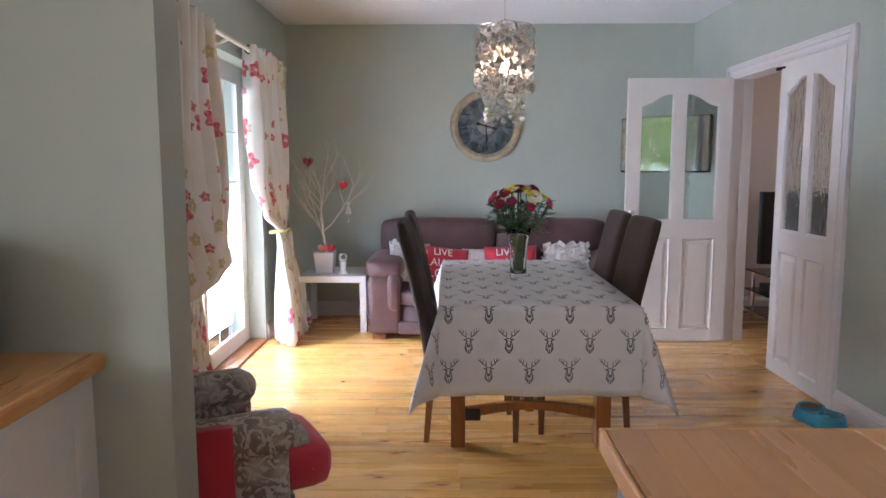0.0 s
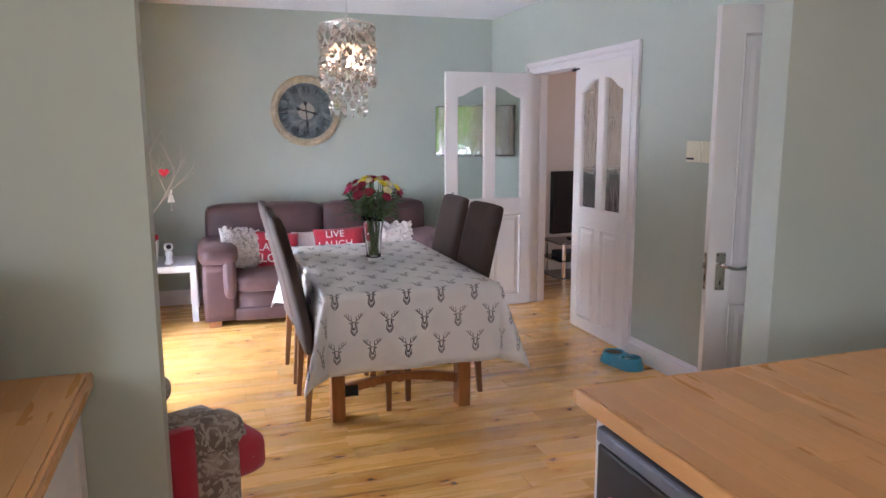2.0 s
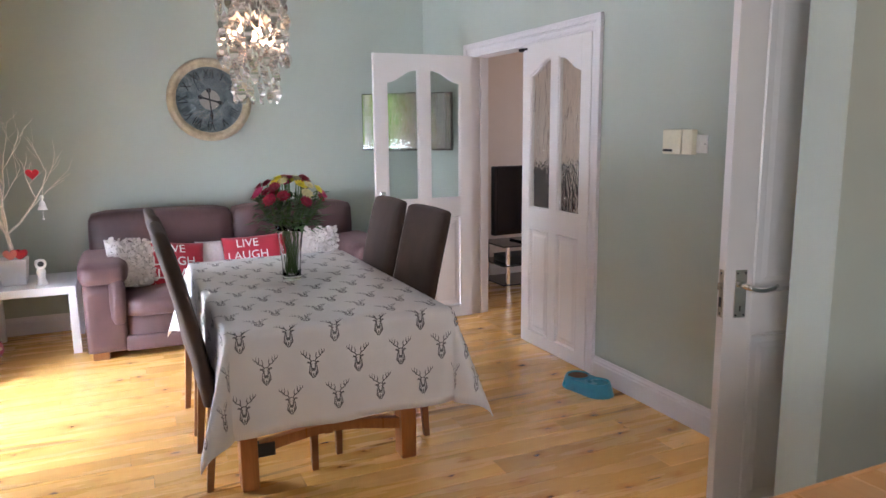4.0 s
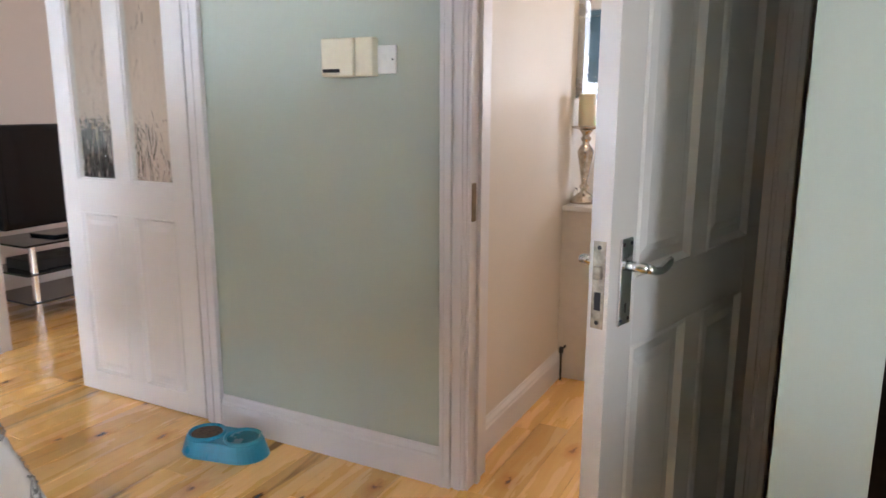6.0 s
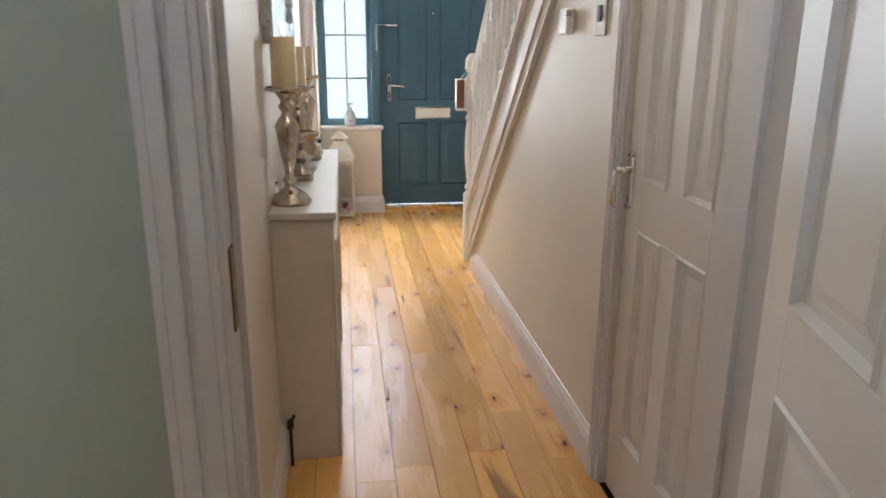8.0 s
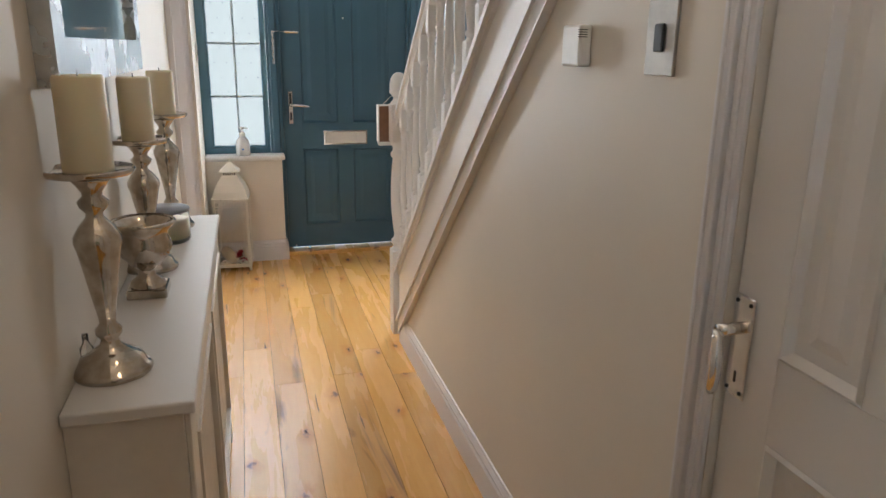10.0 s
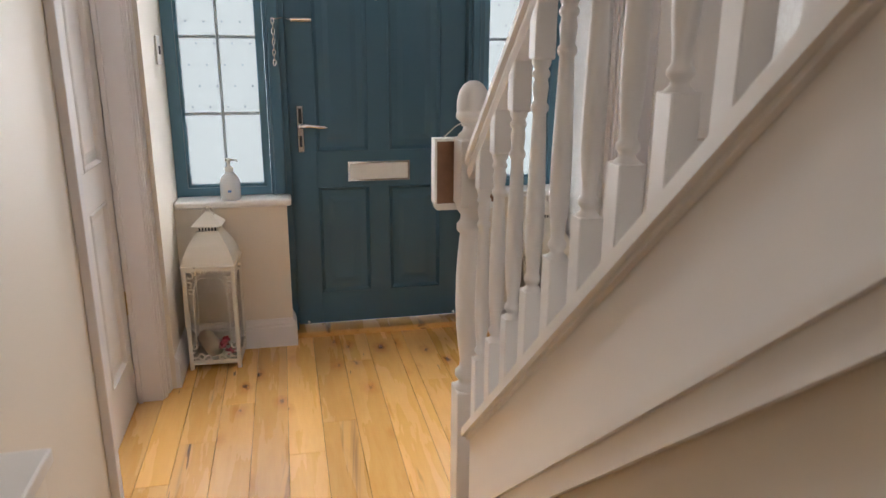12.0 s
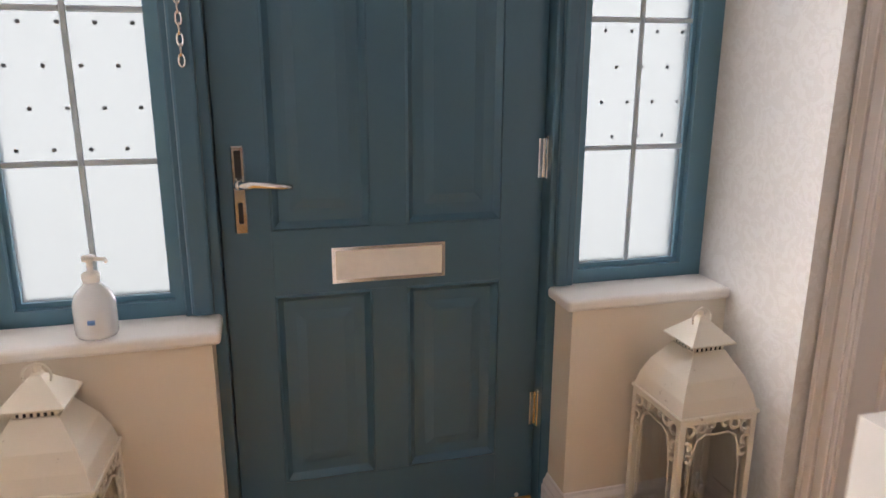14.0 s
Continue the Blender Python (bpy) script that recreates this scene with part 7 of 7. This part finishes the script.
# lanterns
LANT = Nodes("distressed_white_metal", 0.5)
v = LANT.coords()
LANT.put("Base Color", LANT.mix(LANT.ramp(LANT.noise(v, 26.0, 5.0, 0.7), (0.66, 0.0), (0.72, 1.0)), (0.74, 0.69, 0.60), (0.24, 0.16, 0.10)))
LANT.bump(LANT.noise(v, 50.0, 3.0), 0.15, 0.002)
LANT = LANT.mat


def lantern(m, label, rolled):
    d = thing("lantern", m, label, "lantern", "hall lanterns")
    s, zb, zt = 0.105, 0.035, 0.445
    bm = bmesh.new()
    box(bm, (-s, -s, 0.022), (s, s, 0.034), 0.002)
    part("floor_plate", bm, LANT, d)
    for x in (-1, 1):
        for y in (-1, 1):
            bm = bmesh.new()
            cx_, cy_ = x * (s - 0.008), y * (s - 0.008)
            box(bm, (cx_ - 0.008, cy_ - 0.008, 0.0), (cx_ + 0.008, cy_ + 0.008, zt), 0.0015)
            part("corner_post", bm, LANT, d)
    bm = bmesh.new()
    box(bm, (-s - 0.004, -s - 0.004, zt), (s + 0.004, s + 0.004, zt + 0.010), 0.002)
    part("eave_plate", bm, LANT, d)
    # pierced scroll work: a fretted arch in the upper corners, a low band below
    for k in range(4):
        rot = pose(0, 0, 0, 0, 0, 90 * k)
        bm = bmesh.new()
        y = -s + 0.004
        def curl(cx_, cz_, r, a0, a1, w=0.0042):
            tube(bm, [(cx_ + r * q * math.cos(a0 + (a1 - a0) * i / 9), y, cz_ + r * q * math.sin(a0 + (a1 - a0) * i / 9)) for i in range(10) for q in (1 - 0.6 * i / 9,)], w, 5)
        for e in (-1, 1):
            for cx_, cz_, r, a0 in ((0.078, 0.415, 0.022, 0.5), (0.048, 0.425, 0.018, 2.0), (0.080, 0.375, 0.018, -0.6), (0.020, 0.428, 0.015, 0.0), (0.076, 0.345, 0.014, 1.0), (0.082, 0.070, 0.020, 3.0), (0.055, 0.056, 0.017, 1.2), (0.082, 0.105, 0.014, 2.2), (0.026, 0.052, 0.014, 0.4)):
                curl(e * cx_, cz_, r, a0 if e > 0 else math.pi - a0, (a0 + 5.2) if e > 0 else math.pi - a0 - 5.2)
            pts = [(e * (0.0) , 0.402), (e * 0.03, 0.404), (e * 0.052, 0.392), (e * 0.062, 0.362), (e * 0.066, 0.325)]
            tube(bm, [(x_, y, z_) for x_, z_ in pts], 0.003, 6)
            tube(bm, [(e * 0.068, y, 0.325), (e * 0.072, y, 0.13)], 0.0022, 5)
        box(bm, (-s + 0.016, y - 0.003, zt - 0.010), (s - 0.016, y + 0.003, zt))
        box(bm, (-s + 0.016, y - 0.003, zb), (s - 0.016, y + 0.003, zb + 0.008))
        bmesh.ops.transform(bm, matrix=rot, verts=bm.verts)
        part("scroll_panel", bm, LANT, d, "pierced white scrollwork")
        bm = bmesh.new()
        box(bm, (-s + 0.014, -s + 0.010, zb), (s - 0.014, -s + 0.012, zt))
        bmesh.ops.transform(bm, matrix=rot, verts=bm.verts)
        g = part("pane", bm, GLASS, d, "clear glass pane")
        g.visible_shadow = False
    bm = bmesh.new()
    prof = [(s - 0.002, zt + 0.010), (s - 0.010, zt + 0.045), (s - 0.026, zt + 0.085), (s - 0.048, zt + 0.120), (0.044, zt + 0.142)]
    rings = [[bm.verts.new((x * r, y * r, z)) for x, y in ((-1, -1), (1, -1), (1, 1), (-1, 1))] for r, z in prof]
    for a, b in zip(rings, rings[1:]):
        for i in range(4):
            bm.faces.new((a[i], a[(i + 1) % 4], b[(i + 1) % 4], b[i]))
    bm.faces.new(rings[-1])
    bm.faces.new(rings[0][::-1])
    part("domed_roof", bm, LANT, d, "domed white metal roof")
    bm = bmesh.new()
    zc = zt + 0.142
    box(bm, (-0.038, -0.038, zc - 0.001), (0.038, 0.038, zc + 0.020))
    part("vent_band", bm, MATTBLACK, d, "dark pierced vent band")
    bm = bmesh.new()
    for k in range(4):
        for i in range(-3, 4):
            vs = box(bm, (i * 0.0125 - 0.003, -0.0405, zc - 0.001), (i * 0.0125 + 0.003, -0.0385, zc + 0.020))
            bmesh.ops.transform(bm, matrix=pose(0, 0, 0, 0, 0, 90 * k), verts=vs)
    part("vent_bars", bm, LANT, d)
    bm = bmesh.new()
    rings = [[bm.verts.new((x * r, y * r, z)) for x, y in ((-1, -1), (1, -1), (1, 1), (-1, 1))] for r, z in ((0.060, zc + 0.019), (0.060, zc + 0.023), (0.010, zc + 0.072), (0.008, zc + 0.078))]
    for a, b in zip(rings, rings[1:]):
        for i in range(4):
            bm.faces.new((a[i], a[(i + 1) % 4], b[(i + 1) % 4], b[i]))
    bm.faces.new(rings[-1])
    bm.faces.new(rings[0][::-1])
    part("cap", bm, LANT, d, "small pyramid cap")
    bm = bmesh.new()
    tube(bm, [(-0.004, 0.026 * math.cos(a), zc + 0.070 + 0.026 * math.sin(a)) for a in [6.2832 * i / 24 for i in range(25)]], 0.0028, 6)
    lathe(bm, [(0.008, zc + 0.078), (0.009, zc + 0.09), (0, zc + 0.10)], 12)
    part("ring", bm, LANT, d, "carrying ring")
    return d


PETAL = plain("red_silk_petal", (0.55, 0.04, 0.09), 0.6, 0, 0.2)
def lantern_fill(x, y, lying):
    c = thing("pillar_candle", pose(x, y + 0.02, 0.035 + (0.036 if lying else 0), *((0, 78, 25) if lying else (0, 0, 0))), "ivory pillar candle inside the lantern", "candle")
    bm = bmesh.new()
    lathe(bm, [(0, -0.05 if lying else 0), (0.034, -0.05 if lying else 0), (0.035, 0.0), (0.035, 0.07), (0.032, 0.075), (0, 0.072)], 24)
    part("wax", bm, WAX, c, "", None, True)
    rnd = random.Random(31)
    f = thing("silk_flowers", pose(x - 0.03, y - 0.05, 0.035), "red silk flowers inside the lantern", "flowers")
    for k in range(6):
        bm = bmesh.new()
        px_, py_, pz_ = rnd.uniform(-0.03, 0.03), rnd.uniform(-0.02, 0.03), 0.022 + 0.022 * (k // 2)
        for i in range(14):
            a, l = rnd.uniform(0, 6.28), rnd.uniform(0.015, 0.026)
            e = Vector((math.cos(a), math.sin(a), rnd.uniform(-0.4, 0.9))).normalized() * l
            sd = Vector((-math.sin(a), math.cos(a), 0.3)) * 0.009
            o = Vector((px_, py_, pz_))
            bm.faces.new([bm.verts.new(q) for q in (o, o + e * 0.6 + sd, o + e, o + e * 0.6 - sd)])
        part("flower", bm, PETAL, f)


lantern(pose(6.64, 2.655, 0, 0, 0, -4), "distressed white metal lantern below the window sill", True)
lantern_fill(6.64, 2.665, True)
lantern(pose(6.60, 1.205, 0, 0, 0, 1), "distressed white metal lantern by the papered wall", False)
lantern_fill(6.60, 1.205, False)

# plaque hung on the newel
d = thing("plaque", pose(NX + 0.042, NY + 0.002, 0.008), "box plaque with a brown back hung on the newel", "plaque")
bm = bmesh.new()
frame_outline(bm, [(-0.09, 0.918), (0.085, 0.918), (0.085, 1.085), (-0.09, 1.085)], [(-0.084, 0.901), (0.079, 0.901), (0.079, 1.079), (-0.084, 1.079)], "x", 0.0, 0.042)
part("rim", bm, WHITEPL, d, "white box rim")
bm = bmesh.new()
box(bm, (0.003, -0.084, 0.901), (0.008, 0.079, 1.079))
part("back", bm, plain("brown_board", (0.24, 0.13, 0.08), 0.8), d, "brown board back")
bm = bmesh.new()
box(bm, (0.036, -0.084, 0.901), (0.041, 0.079, 1.079))
part("face", bm, WHITEPL, d)
bm = bmesh.new()
tube(bm, [(0.02, 0.06, 1.085), (-0.02, 0.035, 1.12), (-0.05, 0.032, 1.128), (-0.08, 0.0, 1.13), (-0.05, -0.032, 1.128), (-0.02, -0.035, 1.12), (0.02, -0.06, 1.085)], 0.0015, 5)
part("cord", bm, WHITEPL, d, "white hanging cord")

# unseen ceiling lamps of hall and landing, added to carry the warm fill lights
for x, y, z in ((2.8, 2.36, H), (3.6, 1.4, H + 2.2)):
    d = thing("ceiling_lamp", pose(x, y, z), "unseen ceiling lamp with a glass shade, added for warm light", "ceiling lamp")
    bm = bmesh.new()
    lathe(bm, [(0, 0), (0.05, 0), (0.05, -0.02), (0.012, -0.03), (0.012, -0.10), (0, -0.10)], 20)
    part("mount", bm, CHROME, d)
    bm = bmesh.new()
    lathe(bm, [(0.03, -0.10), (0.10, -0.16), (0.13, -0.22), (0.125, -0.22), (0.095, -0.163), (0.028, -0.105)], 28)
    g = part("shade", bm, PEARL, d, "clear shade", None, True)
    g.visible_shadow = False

# ---------------------------------------------------------------- floor boards, last
def boards(y0, y1, x0, x1, width, seed, base, cut=None, lens=(0.7, 1.7)):
    rnd = random.Random(seed)
    y = y0
    while y < y1 - 0.01:
        w = min(width, y1 - y)
        x = x0 - rnd.uniform(0, 0.9)
        while x < x1:
            e = x + rnd.uniform(*lens)
            if x1 - e < 0.25:
                e = x1
            a, b = max(x, x0), min(e, x1)
            if b - a > 0.03:
                g = 0.0006
                me = bpy.data.meshes.new("board")
                bm = bmesh.new()
                box(bm, (a + g * 0.5, y + g, -0.0125), (b - g * 0.5, y + w - g, rnd.uniform(-0.0006, 0.0)), 0.0007)
                bm.to_mesh(me)
                bm.free()
                me.materials.append(FLOORWOOD)
                ob = new("board", me)
                ob.parent = base
            x = e
        y += width


boards(0.2, YF, XL - 0.02, XW, 0.128, 3, slab, lens=(0.8, 2.0))
boards(1.88, HL, XW, XF - 0.09, 0.1225, 5, slab, lens=(0.9, 1.8))
boards(YR, 1.88, 5.22, XF - 0.09, 0.1225, 8, slab, lens=(0.9, 1.8))
bm = bmesh.new()
for k in range(28):
    y = 3.0 + k * 0.128
    box(bm, (XW, y + 0.001, -0.0125), (5.4, min(y + 0.127, 6.6), 0), 0.001)
for k in range(25):
    y = 0.199 - (k + 1) * 0.128
    box(bm, (-2.44, max(y + 0.001, -2.89), -0.0125), (3.19, y + 0.127, 0), 0.001)
tagged(part("board", bm, FLOORWOOD, slab), kind="stuff")
boards(HL, HL + 0.13, L0, L1, 0.13, 9, slab)
